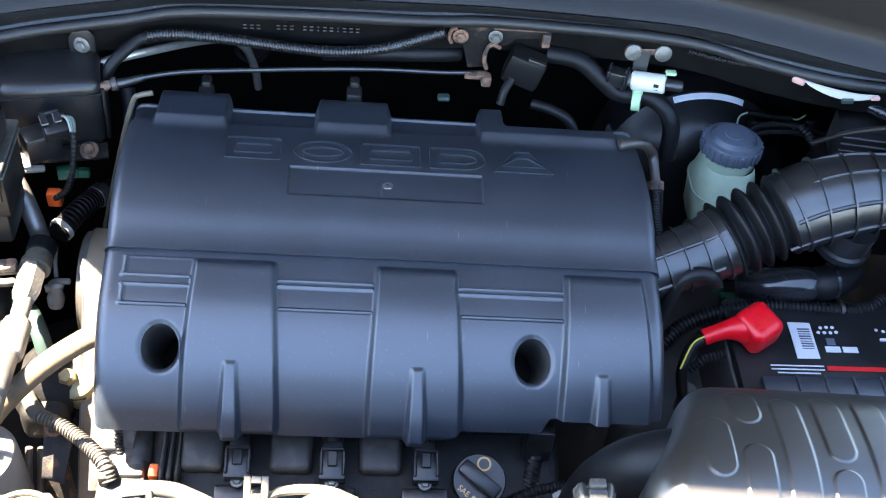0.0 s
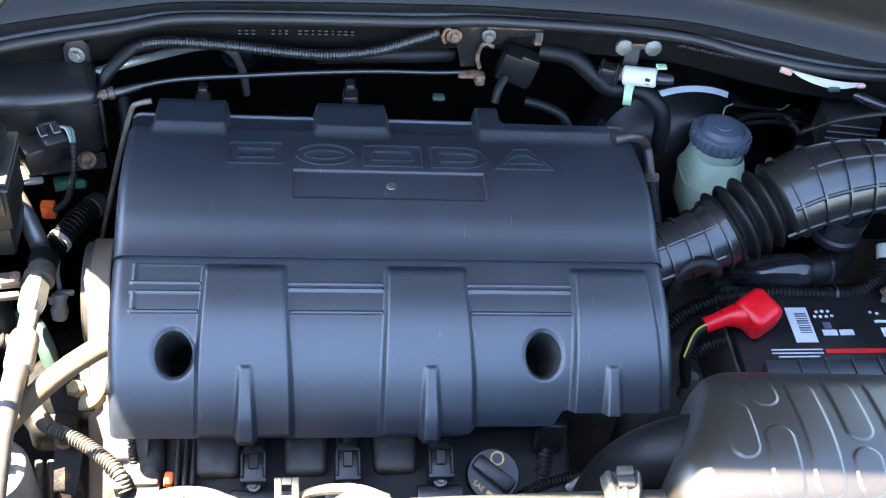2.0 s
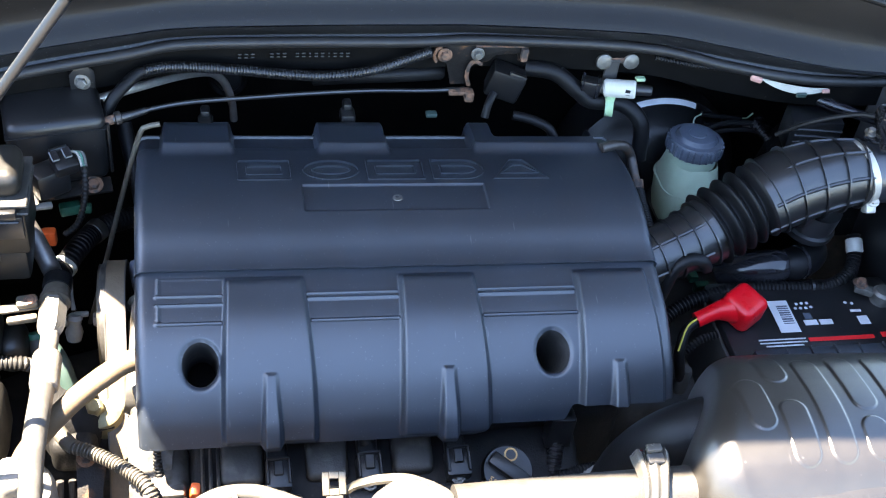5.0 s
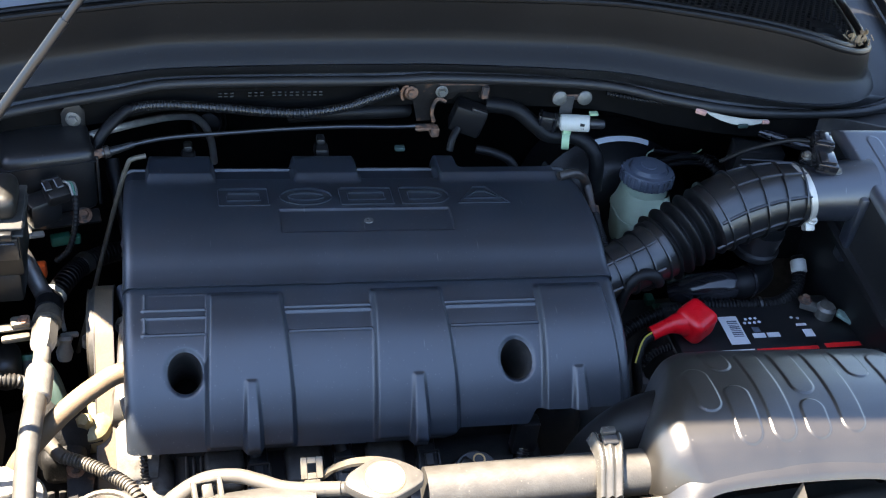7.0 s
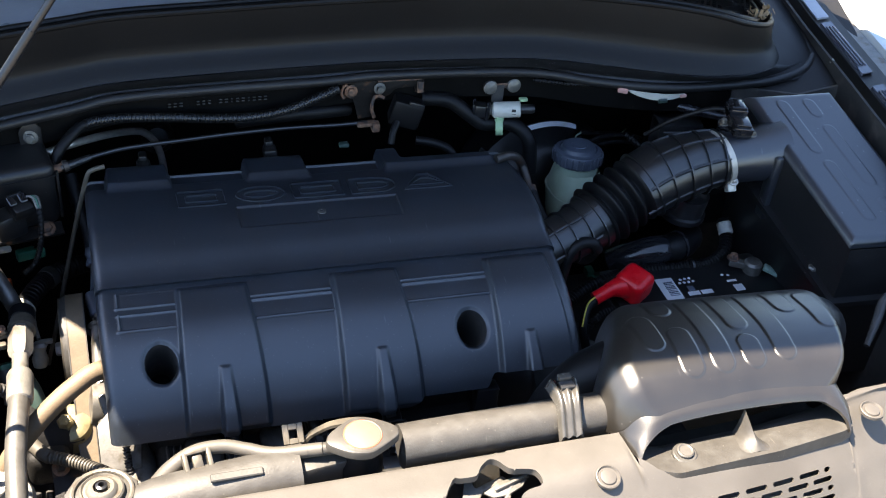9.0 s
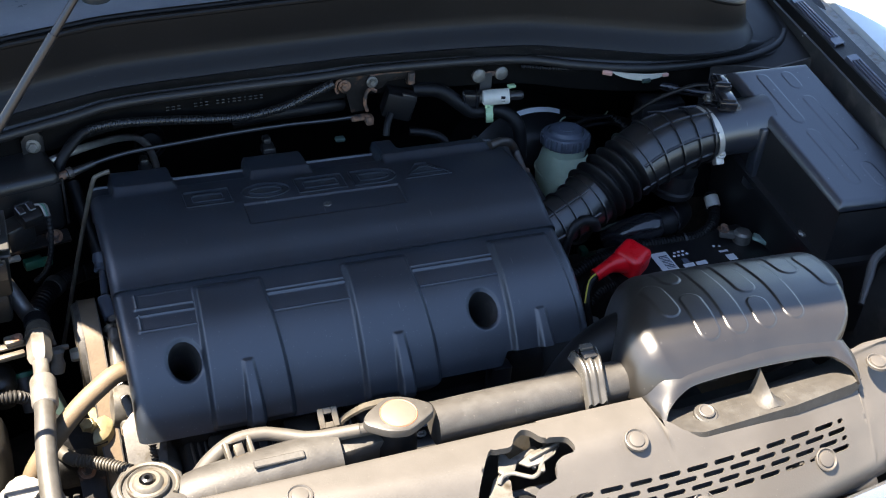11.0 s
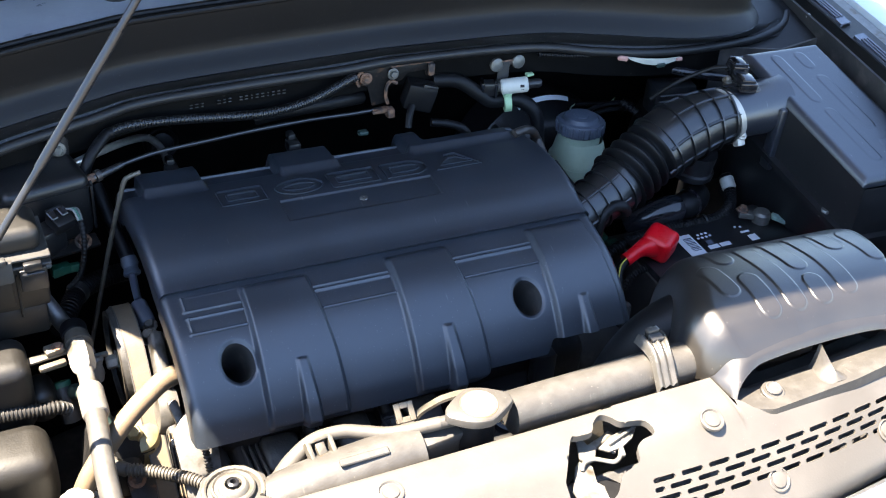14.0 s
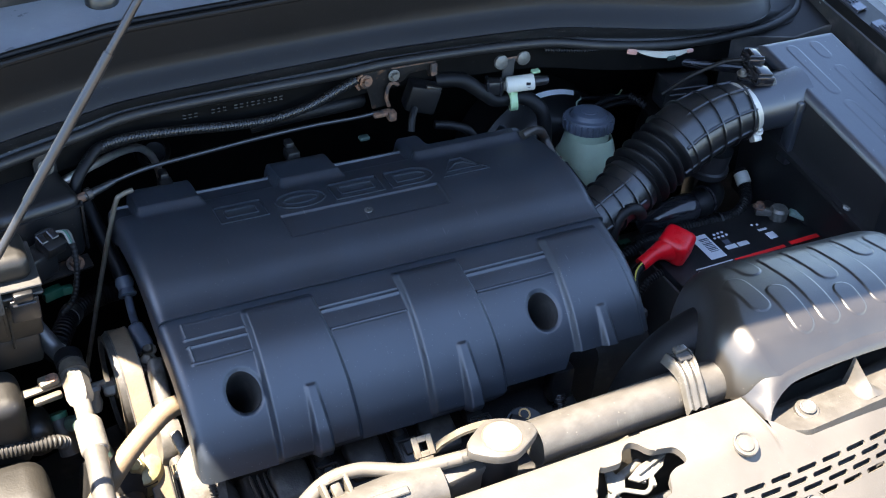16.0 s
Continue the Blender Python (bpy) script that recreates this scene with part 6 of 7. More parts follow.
    part("body", rbox((0.628, 1.050, 1.045), (0.07, 0.04, 0.05), 0.005, 2, pose(0, 0, 0, 0, 0, -8)), BLACK, f)
    for k in range(4):
        part("fin", rbox((0.628, 1.029, 1.028 + 0.010 * k), (0.062, 0.004, 0.003), 0.001, 1, pose(0, 0, 0, 0, 0, -8)), BLACK, f)
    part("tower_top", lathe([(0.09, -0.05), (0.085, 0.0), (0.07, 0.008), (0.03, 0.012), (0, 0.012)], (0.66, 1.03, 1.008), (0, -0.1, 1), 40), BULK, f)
    part("glossy_edge", sweep([(0.585, 1.085, 1.092), (0.605, 1.068, 1.092), (0.630, 1.046, 1.091), (0.655, 1.030, 1.089), (0.70, 1.008, 1.085)], [0.004, 0.006, 0.007, 0.007, 0.006], 16), GLOSS, f, "glossy black folded edge")


# ---- belt side ----
def build_boxes():
    b = thing("control_box", (-0.31, 1.02, 1.02), "black plastic control box on a bracket with a bolt", "control box")
    part("body", rbox((-0.318, 1.037, 1.064), (0.108, 0.074, 0.090), 0.012, 4, pose(0, 0, 0, 0, 0, 10)), BOXK, b)
    part("lid_seam", rbox((-0.318, 1.036, 1.094), (0.1092, 0.0752, 0.0016), 0.0004, 1, pose(0, 0, 0, 0, 0, 10)), RUBBER, b)
    part("side_rib", rbox((-0.262, 1.04, 1.06), (0.004, 0.05, 0.070), 0.0015, 2, pose(0, 0, 0, 0, 0, 10)), BOXK, b)
    part("foot", rbox((-0.308, 0.997, 1.016), (0.10, 0.02, 0.005), 0.0015, 2, pose(0, 0, 0, 20, 0, 10)), BRKT, b)
    part("bolt", hex_bolt((-0.278, 0.998, 1.022), 0.007, 0.007, (0, -0.5, 0.85)), RUST, b, "rusty bolt")
    s = thing("pressure_sensor", (-0.31, 0.975, 1.05), "black sensor with a wired plug", "sensor")
    part("body", rbox((-0.322, 0.975, 1.052), (0.04, 0.03, 0.035), 0.006, 2, pose(0, 0, 0, 0, 0, 30)), BOXK, s)
    part("plug", joined(rbox((-0.304, 0.975, 1.075), (0.026, 0.026, 0.018), 0.003, 2, pose(0, 0, 0, 20, 0, 25)), rbox((-0.310, 0.983, 1.087), (0.020, 0.005, 0.006), 0.001, 1, pose(0, 0, 0, 0, 0, 25))), BOXK, s)
    for dx in (-0.010, 0.004):
        part("plug_latch", moved(rbox((dx, 0.004, 0.0115), (0.009, 0.014, 0.004), 0.001, 1), pose(-0.304, 0.975, 1.075, 20, 0, 25)), GLOSS, s)
    for k, mm in enumerate((WHITED, GREEN, SLEEVE)):
        part("wire", sweep([(-0.300 + 0.003 * k, 0.982, 1.085), (-0.289 + 0.003 * k, 0.974, 1.088), (-0.284 + 0.002 * k, 0.964, 1.076)], 0.0016, 6), mm, s)
    part("sleeve", sweep([(-0.282, 0.964, 1.078), (-0.282, 0.955, 1.060), (-0.286, 0.948, 1.035), (-0.295, 0.945, 1.010), (-0.31, 0.945, 0.995)], 0.0034, 12, 8, (0.005, 0.0007)), RUBBER, s)
    part("green_plug", joined(rbox((-0.309, 1.006, 0.980), (0.024, 0.012, 0.014), 0.002, 2, pose(0, 0, 0, 0, 0, 15)), rbox((-0.292, 1.008, 0.978), (0.014, 0.008, 0.012), 0.002)), GREEN, s, "green plug")
    part("white_tab", moved(joined(rbox((0, 0, 0), (0.022, 0.008, 0.006), 0.002), rbox((-0.008, 0.006, 0.004), (0.008, 0.014, 0.005), 0.001)), pose(-0.333, 0.968, 1.018, 20, 10, 20)), WHITED, s, "white plastic tab")
    part("red_plug", rbox((-0.345, 1.05, 0.895), (0.018, 0.014, 0.022), 0.003), ORANGE, s, "orange plug")
    f = thing("fuse_box", (-0.42, 0.88, 0.98), "black plastic fuse box with a clipped dusty lid", "fuse box")
    part("body", rbox((-0.424, 0.914, 1.064), (0.176, 0.072, 0.07), 0.005, 2), BOXG, f)
    part("base", rbox((-0.426, 0.915, 1.009), (0.170, 0.068, 0.044), 0.006, 2), BOXG, f)
    lid = part("lid", rbox((-0.424, 0.908, 1.121), (0.174, 0.060, 0.032), 0.012, 4), DUSTY, f)
    part("lip", rbox((-0.424, 0.907, 1.1060), (0.186, 0.080, 0.004), 0.001, 1), DULL, f)
    part("lip", rbox((-0.424, 0.907, 1.0955), (0.186, 0.080, 0.003), 0.001, 1), DULL, f)
    part("clip", joined(rbox((-0.386, 0.866, 1.095), (0.026, 0.008, 0.028), 0.002), rbox((-0.386, 0.863, 1.112), (0.014, 0.010, 0.008), 0.002)), DULL, f)
    part("panel_mark", rbox((-0.40, 0.8775, 1.061), (0.05, 0.004, 0.046), 0.002, 2), BOXG, f)
    part("clip", joined(rbox((-0.352, 0.867, 1.079), (0.030, 0.006, 0.030), 0.002), rbox((-0.352, 0.864, 1.099), (0.020, 0.008, 0.010), 0.002), rbox((-0.352, 0.863, 1.089), (0.024, 0.004, 0.003), 0.001, 1)), BLACK, f)
    for k in range(2):
        part("lid_rib", rbox((-0.44, 0.898 + 0.022 * k, 1.1375), (0.13, 0.004, 0.003), 0.001, 1), DULL, lid)
    for k in range(5):
        part("wall_rib", rbox((-0.490 + 0.030 * k, 0.8775, 1.050), (0.003, 0.003, 0.06), 0.0008, 1), BOXG, f)
    p = thing("power_steering_reservoir", (-0.43, 0.80, 0.9), "dusty black plastic resonator box with rounded shoulders", "reservoir")
    part("body", rbox((-0.425, 0.848, 0.948), (0.10, 0.07, 0.100), 0.018, 4), DUSTY, p)
    part("shoulder", rbox((-0.368, 0.852, 0.915), (0.035, 0.05, 0.05), 0.016, 3), DUSTY, p)
    part("lower_tank", rbox((-0.434, 0.772, 0.884), (0.13, 0.085, 0.09), 0.026, 4), DUSTY, p)
    part("sleeve", sweep([(-0.50, 0.812, 0.947), (-0.43, 0.811, 0.941), (-0.385, 0.811, 0.936), (-0.355, 0.812, 0.931), (-0.343, 0.816, 0.920)], 0.0074, 14, 8, (0.0045, 0.0014)), SLEEVED, p, "dusty convoluted sleeve")
    part("stub", sweep([(-0.343, 0.862, 0.916), (-0.340, 0.85, 0.902), (-0.338, 0.838, 0.88)], 0.0115, 18), DULL, p)
    part("stub_cap", lathe([(0.0118, -0.002), (0.0124, 0), (0.0124, 0.004), (0.010, 0.005), (0, 0.005)], (-0.343, 0.863, 0.917), (-0.1, 0.6, 0.8), 22), GREEN, p, "green plastic cap")
    w = thing("washer_bottle", (-0.36, 0.69, 0.8), "white plastic washer bottle neck and cap", "washer bottle")
    part("neck", lathe([(0.042, -0.10), (0.042, -0.012), (0.038, -0.004), (0.030, 0.0), (0, 0.0)], (-0.358, 0.682, 0.885), (0, -0.1, 1), 36), WHITED, w)
    part("cap", lathe([(0.0215, 0.0), (0.0215, 0.014), (0.019, 0.018), (0.0, 0.018)], (-0.360, 0.690, 0.885), (0, -0.1, 1), 36, lambda k, r, h: 1 - 0.05 * (k % 4 == 0)), WHITED, w)
    part("tab", rbox((-0.338, 0.680, 0.893), (0.008, 0.008, 0.018), 0.002), WHITED, w)


def belt_path():
    """The belt's loop in the plane of the pulleys: (y, z)."""
    c1, r1, c2, r2 = Vector((0.888, 0.915)), 0.066, Vector((0.62, 0.62)), 0.075
    d = (c2 - c1)
    base = math.atan2(d.y, d.x)
    tilt = math.asin((r2 - r1) / d.length)
    out = []
    a0, a1 = base + math.pi / 2 + tilt, base - math.pi / 2 - tilt
    for k in range(25):
        a = a1 + (a0 - 2 * math.pi - a1) * k / 24
        out.append((c1.x + r1 * math.cos(a), c1.y + r1 * math.sin(a)))
    for k in range(25):
        a = a0 + (a1 - a0) * k / 24
        out.append((c2.x + r2 * math.cos(a), c2.y + r2 * math.sin(a)))
    return out


def build_belt():
    p = thing("drive_pulley", (-0.26, 0.868, 0.84), "steel belt pulley with a centre bolt", "pulley")
    part("wheel", lathe([(0.015, -0.010), (0.05, -0.008), (0.058, -0.013), (0.064, -0.013), (0.064, 0.012), (0.061, 0.0165), (0.056, 0.0165), (0.052, 0.006), (0.02, 0.004), (0.015, 0.010), (0, 0.010)], (-0.257, 0.888, 0.915), (-1, 0, 0), 48), CASTD, p)
    part("rim", lathe([(0.0605, 0.012), (0.0625, 0.0175), (0.0575, 0.0175), (0.0555, 0.012)], (-0.257, 0.888, 0.915), (-1, 0, 0), 48), STEELT, p, "pale worn rim")
    part("bolt", hex_bolt((-0.270, 0.891, 0.911), 0.009, 0.014, (-1, 0, 0)), CLAMPM, p)
    q = thing("crank_pulley", (-0.26, 0.70, 0.5), "dark steel crankshaft pulley below the belt", "pulley")
    part("wheel", lathe([(0.02, -0.012), (0.073, -0.013), (0.073, 0.013), (0.02, 0.012)], (-0.257, 0.62, 0.62), (-1, 0, 0), 44), CASTD, q)
    loop = belt_path()
    belt = thing("drive_belt", (-0.255, 0.75, 0.55), "worn grey ribbed drive belt round the pulleys", "drive belt")

    def strip(x0, x1, out):
        V, n = [], len(loop)
        for k, (y, z) in enumerate(loop):
            (ya, za), (yb, zb) = loop[k - 1], loop[(k + 1) % n]
            d = Vector((zb - za, ya - yb)).normalized() * out
            V += [(x0, y - d.x, z - d.y), (x1, y - d.x, z - d.y)]
        return shell((V, [(2 * k, 2 * k + 1, (2 * k + 3) % (2 * n), (2 * k + 2) % (2 * n)) for k in range(n)]), 0.003)

    part("backing", strip(-0.2662, -0.2438, 0.0), BELT, belt)
    for x in (-0.2662, -0.2447):
        part("edge_cord", strip(x - 0.0003, x + 0.0012, 0.0006), TANK, belt, "frayed pale belt edge")
    run = thing("inner_belt", (-0.239, 0.70, 0.80), "thin ribbed inner belt with pale worn edges", "drive belt")
    part("band", moved(rbox((0, 0, 0), (0.008, 0.20, 0.0025), 0.0008, 1), pose(-0.2395, 0.690, 0.825, 47, 0, 0)), RUBBER, run)
    for k in range(2):
        part("rib", moved(rbox((-0.002 + 0.004 * k, 0, 0.0018), (0.0015, 0.20, 0.0014), 0.0004, 1), pose(-0.2395, 0.690, 0.825, 47, 0, 0)), BELT, run)
    t = thing("tensioner", (-0.225, 0.80, 0.86), "stained cast aluminium tensioner bracket beside the belt", "tensioner")
    part("arm", moved(rbox((0, 0, 0), (0.02, 0.15, 0.035), 0.008, 3), pose(-0.232, 0.80, 0.90, 35, 0, 0)), CAST, t)
    part("hub", lathe([(0.03, -0.012), (0.032, 0.0), (0.03, 0.012), (0.012, 0.016), (0, 0.016)], (-0.236, 0.80, 0.895), (-1, 0, 0.15), 32), CAST, t)
    for k in range(3):
        part("stud", hex_bolt((-0.232, 0.87 - 0.06 * k, 0.955 - 0.035 * k), 0.008, 0.01, (-0.3, -0.3, 0.9)), STEEL, t)
    part("lug", moved(rbox((0, 0, 0), (0.018, 0.06, 0.022), 0.006, 3), pose(-0.230, 0.832, 0.955, 30, 8, 0)), CAST, t)
    part("web", moved(rbox((0, 0, 0), (0.012, 0.07, 0.012), 0.004, 2), pose(-0.226, 0.745, 0.915, 40, -10, 6)), CAST, t)
    se = thing("cam_sensor", (-0.236, 0.93, 1.0), "dusty grey sensor on a black hose beside the cover", "sensor")
    part("hose", sweep([(-0.245, 1.075, 1.05), (-0.238, 1.05, 1.025), (-0.230, 1.02, 0.998), (-0.226, 1.0, 0.982)], 0.0095, 14), RUBBER, se)
    part("collar", lathe([(0.010, -0.012), (0.0115, -0.010), (0.009, -0.002), (0.0115, 0.004), (0.010, 0.012)], (-0.2255, 0.99, 0.975), (0, 0.8, 0.6), 20), CAP, se)
    part("lead", sweep([(-0.2255, 0.985, 0.97), (-0.228, 0.955, 0.962), (-0.230, 0.93, 0.965)], 0.005, 12), CAP, se)
    part("body", moved(rbox((0, 0, 0), (0.020, 0.036, 0.022), 0.006, 3), pose(-0.230, 0.912, 0.958, 20, 0, 10)), CAP, se)
    part("bolt", hex_bolt((-0.226, 0.892, 0.953), 0.0065, 0.008, (-0.2, -0.2, 0.9)), STEEL, se)
    part("plate", moved(plate([(-0.02, -0.06), (0.02, -0.06), (0.03, 0.04), (0.0, 0.06), (-0.02, 0.04)], 0.005, None, 0.001), pose(-0.222, 0.70, 0.90, 40, 0, 0)), CAST, t)
    pump = thing("power_steering_pump", (-0.305, 0.77, 0.82), "dirty cast pump body with brass-coloured fitting", "pump")
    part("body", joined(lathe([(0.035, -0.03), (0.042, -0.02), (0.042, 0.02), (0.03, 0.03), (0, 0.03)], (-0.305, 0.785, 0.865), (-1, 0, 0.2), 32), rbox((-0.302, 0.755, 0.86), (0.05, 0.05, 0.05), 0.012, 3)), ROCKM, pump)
    part("housing", lathe([(0.027, -0.03), (0.027, -0.006), (0.024, 0.002), (0.018, 0.006), (0.0, 0.007)], (-0.273, 0.778, 0.890), (-0.1, -0.35, 0.93), 36), BRASS, pump, "ochre cast housing")
    part("fitting", lathe([(0.010, 0), (0.010, 0.007), (0.007, 0.010), (0, 0.010)], (-0.278, 0.772, 0.896), (-0.1, -0.35, 0.93), 6), BRASS, pump)
    part("strap", moved(plate([(-0.032, -0.006), (0.030, -0.009), (0.034, 0.004), (-0.030, 0.008)], 0.003, None, 0.0006), pose(-0.290, 0.757, 0.884, 25, 0, 14)), BRKT, pump)
    part("green_hose", sweep([(-0.330, 0.846, 0.918), (-0.322, 0.830, 0.928), (-0.312, 0.812, 0.922), (-0.304, 0.795, 0.90)], 0.0095, 16), GREEND, pump, "faded green hose stub")
    part("bracket", moved(plate([(-0.012, -0.035), (0.012, -0.04), (0.018, 0.02), (-0.014, 0.024)], 0.004, None, 0.001), pose(-0.285, 0.71, 0.86, 30, 0, 0)), BRKT, pump)
    part("bolt", hex_bolt((-0.288, 0.725, 0.872), 0.007, 0.007, (0, -0.5, 0.85)), RUST, pump)
    part("lower_bracket", moved(plate([(-0.014, -0.045), (0.012, -0.045), (0.016, -0.01), (0.010, 0.03), (-0.012, 0.03), (-0.018, 0.0)], 0.004, None, 0.001), pose(-0.283, 0.690, 0.815, 55, 0, 8)), BRKT, pump)
    part("bolt", hex_bolt((-0.282, 0.672, 0.79), 0.007, 0.007, (0, -0.8, 0.6)), RUST, pump)
    for x in (-0.318, -0.305):
        part("rod", sweep([(x, 0.72, 0.84), (x - 0.004, 0.69, 0.78), (x - 0.01, 0.66, 0.70)], 0.004, 10), PIPEG, pump)


def build_pipes():
    a = thing("air_conditioning_line", (-0.32, 0.75, 0.9), "bare aluminium air conditioning line with a crimped fitting", "pipe")
    part("upper_pipe", sweep([(-0.370, 0.985, 1.005), (-0.350, 0.955, 1.0), (-0.338, 0.937, 0.986), (-0.325, 0.915, 0.968), (-0.318, 0.892, 0.972)], 0.0105, 20), PIPEG, a, "dull grey upper pipe")
    part("rubber_ring", lathe([(0.011, -0.012), (0.0155, -0.010), (0.016, 0.008), (0.011, 0.011)], (-0.3165, 0.886, 0.974), (0.02, 0.95, -0.1), 28), RUBBER, a)
    part("collar", lathe([(0.0125, -0.008), (0.0145, -0.007), (0.0145, 0.007), (0.0125, 0.008)], (-0.316, 0.867, 0.977), (0.02, 0.95, -0.05), 28), STEELT, a, "tan collar")
    part("nut", lathe([(0.0095, 0.020), (0.0125, 0.014), (0.0145, 0.006), (0.0145, -0.018), (0.0125, -0.026), (0.0095, -0.030)], (-0.3180, 0.838, 0.980), (0.03, 0.96, 0.08), 6), ALUW, a, "bright hexagonal nut")
    part("crimp", lathe([(0.0095, -0.024), (0.0095, -0.052), (0.0135, -0.056), (0.0150, -0.060), (0.0150, -0.094), (0.0142, -0.098), (0.0118, -0.100)], (-0.3180, 0.838, 0.980), (0.03, 0.96, 0.08), 28), ALUW, a, "bright crimped sleeve")
    part("pipe", sweep([(-0.3205, 0.755, 0.9745), (-0.3235, 0.72, 0.971), (-0.327, 0.685, 0.963), (-0.329, 0.65, 0.952), (-0.33, 0.57, 0.922)], 0.0118, 24), ALU, a)
    part("clip", joined(rbox((-0.352, 0.850, 0.978), (0.055, 0.012, 0.004), 0.0015, 2, pose(0, 0, 0, 0, 0, 8)), rbox((-0.345, 0.853, 0.983), (0.022, 0.016, 0.008), 0.003, 2, pose(0, 0, 0, 0, 0, 8)), rbox((-0.350, 0.838, 0.972), (0.032, 0.009, 0.008), 0.003, 2, pose(0, 0, 0, 0, 0, 8))), STEELT, a, "tan stained retaining clip")
    part("clip_hook", lathe([(0.0148, -0.004), (0.0165, -0.004), (0.0165, 0.004), (0.0148, 0.004)], (-0.3165, 0.858, 0.978), (0.02, 0.95, -0.05), 28), STEELT, a)
    part("clip_bolt", hex_bolt((-0.341, 0.853, 0.986), 0.0048, 0.004), RUST, a)
    v = thing("service_valve", (-0.296, 0.87, 0.94), "small bright service valve with a wire tie", "valve")
    part("body", joined(lathe([(0.008, -0.02), (0.010, -0.01), (0.007, 0.0), (0.009, 0.008), (0.006, 0.012), (0, 0.012)], (-0.300, 0.856, 0.942), (0.1, 0.3, 1), 16), rbox((-0.292, 0.862, 0.951), (0.016, 0.006, 0.006), 0.002), rbox((-0.306, 0.855, 0.946), (0.010, 0.005, 0.010), 0.0015)), ALUW, v)
    part("tail", sweep([(-0.300, 0.866, 0.953), (-0.303, 0.880, 0.961), (-0.304, 0.897, 0.968)], 0.0026, 8), ALUW, v)
    h = thing("heater_hose", (-0.27, 0.74, 0.95), "sun-bleached beige rubber hose crossing the belt", "hose")
    part("hose", sweep([(-0.200, 0.775, 0.972), (-0.235, 0.764, 0.980), (-0.262, 0.752, 0.972), (-0.290, 0.738, 0.957), (-0.318, 0.724, 0.934), (-0.345, 0.712, 0.902), (-0.358, 0.706, 0.865), (-0.360, 0.705, 0.80)], 0.0115, 20), BEIGE, h)
    c = thing("convoluted_hose", (-0.26, 0.70, 0.88), "grey convoluted tube with a smooth rubber end", "hose")
    part("smooth_end", sweep([(-0.328, 0.790, 0.855), (-0.323, 0.768, 0.880), (-0.317, 0.750, 0.891), (-0.306, 0.731, 0.894), (-0.298, 0.7225, 0.894)], 0.0082, 16), HOSETAN, c)
    part("tube", sweep([(-0.300, 0.7240, 0.894), (-0.279, 0.714, 0.894), (-0.257, 0.698, 0.896), (-0.235, 0.677, 0.900), (-0.222, 0.661, 0.899), (-0.216, 0.648, 0.888)], 0.0070, 16, 8, (0.0042, 0.0018)), HOSETAN, c)
    d = thing("wire_sleeve", (-0.205, 0.65, 0.88), "short convoluted wire sleeve at the cover corner", "wiring sleeve")
    part("tube", sweep([(-0.212, 0.702, 0.915), (-0.212, 0.690, 0.900), (-0.209, 0.677, 0.882), (-0.205, 0.66, 0.868)], 0.0042, 12, 8, (0.0038, 0.0012)), SLEEVED, d)
    part("holder", joined(rbox((-0.206, 0.645, 0.880), (0.046, 0.03, 0.006), 0.002), rbox((-0.204, 0.664, 0.874), (0.040, 0.016, 0.030), 0.004), rbox((-0.222, 0.656, 0.890), (0.010, 0.022, 0.018), 0.003)), CASTD, d)
    part("orange_tab", moved(rbox((0, 0, 0), (0.010, 0.014, 0.02), 0.003), pose(-0.175, 0.665, 0.882, 20, 10, 0)), ORANGE, d, "orange tab")
    i = thing("inlet_sleeve", (-0.30, 1.03, 0.9), "black ribbed hose with a white ring and foil clip", "hose")
    part("tube", sweep([(-0.324, 0.970, 0.912), (-0.305, 1.005, 0.918), (-0.285, 1.05, 0.905), (-0.25, 1.075, 0.90), (-0.21, 1.08, 0.90)], 0.0130, 20, 8, (0.0055, 0.0011)), RUBBER, i)
    part("ring", lathe([(0.0130, -0.003), (0.0150, -0.003), (0.0150, 0.003), (0.0130, 0.003)], (-0.320, 0.977, 0.9140), (0.45, 0.8, 0.1), 28), WHITE, i, "white plastic ring")
    part("foil_clip", lathe([(0.0140, -0.007), (0.0148, -0.006), (0.0148, 0.006), (0.0140, 0.007)], (-0.288, 1.045, 0.907), (0.5, 0.8, -0.1), 24), ALU, i)
    s = thing("dipstick_tube", (-0.25, 1.0, 0.9), "thin bent steel dipstick tube", "dipstick tube")
    part("tube", sweep([(-0.200, 1.0, 1.107), (-0.214, 0.999, 1.104), (-0.222, 0.998, 1.096), (-0.236, 0.997, 1.05), (-0.254, 0.996, 0.983), (-0.286, 0.994, 0.857), (-0.302, 0.99, 0.80)], 0.0030, 10), STEELT, s)


def build_prop():
    base, top = Vector((-0.312, 0.740, 1.344)), Vector((0.58959, 0.10705, 0.80058))
    a, b = base - top * 0.36, base + top * 0.545
    rod = thing("bonnet_prop", tuple(a), "thin steel rod propping the bonnet open", "prop rod")
    pts = [tuple(a + (b - a) * t) for t in np.linspace(0, 1, 8)]
    part("rod", sweep(pts, 0.0038, 14, 2), PROPM, rod)
    part("sleeve", sweep([tuple(base + top * t) for t in (-0.05, 0.0, 0.05, 0.1)], 0.0047, 14, 2), PROPM, rod)
    part("pivot", lathe([(0.012, -0.006), (0.012, 0.008), (0.008, 0.010), (0, 0.010)], a, (0, -1, 0), 20), BLACK, rod)
    tagged(solo("prop_mount", rbox((a.x - 0.02, a.y + 0.02, a.z - 0.06), (0.10, 0.08, 0.12), 0.01, 3), DARK, "black steel corner bracket under the prop rod", "bracket"))


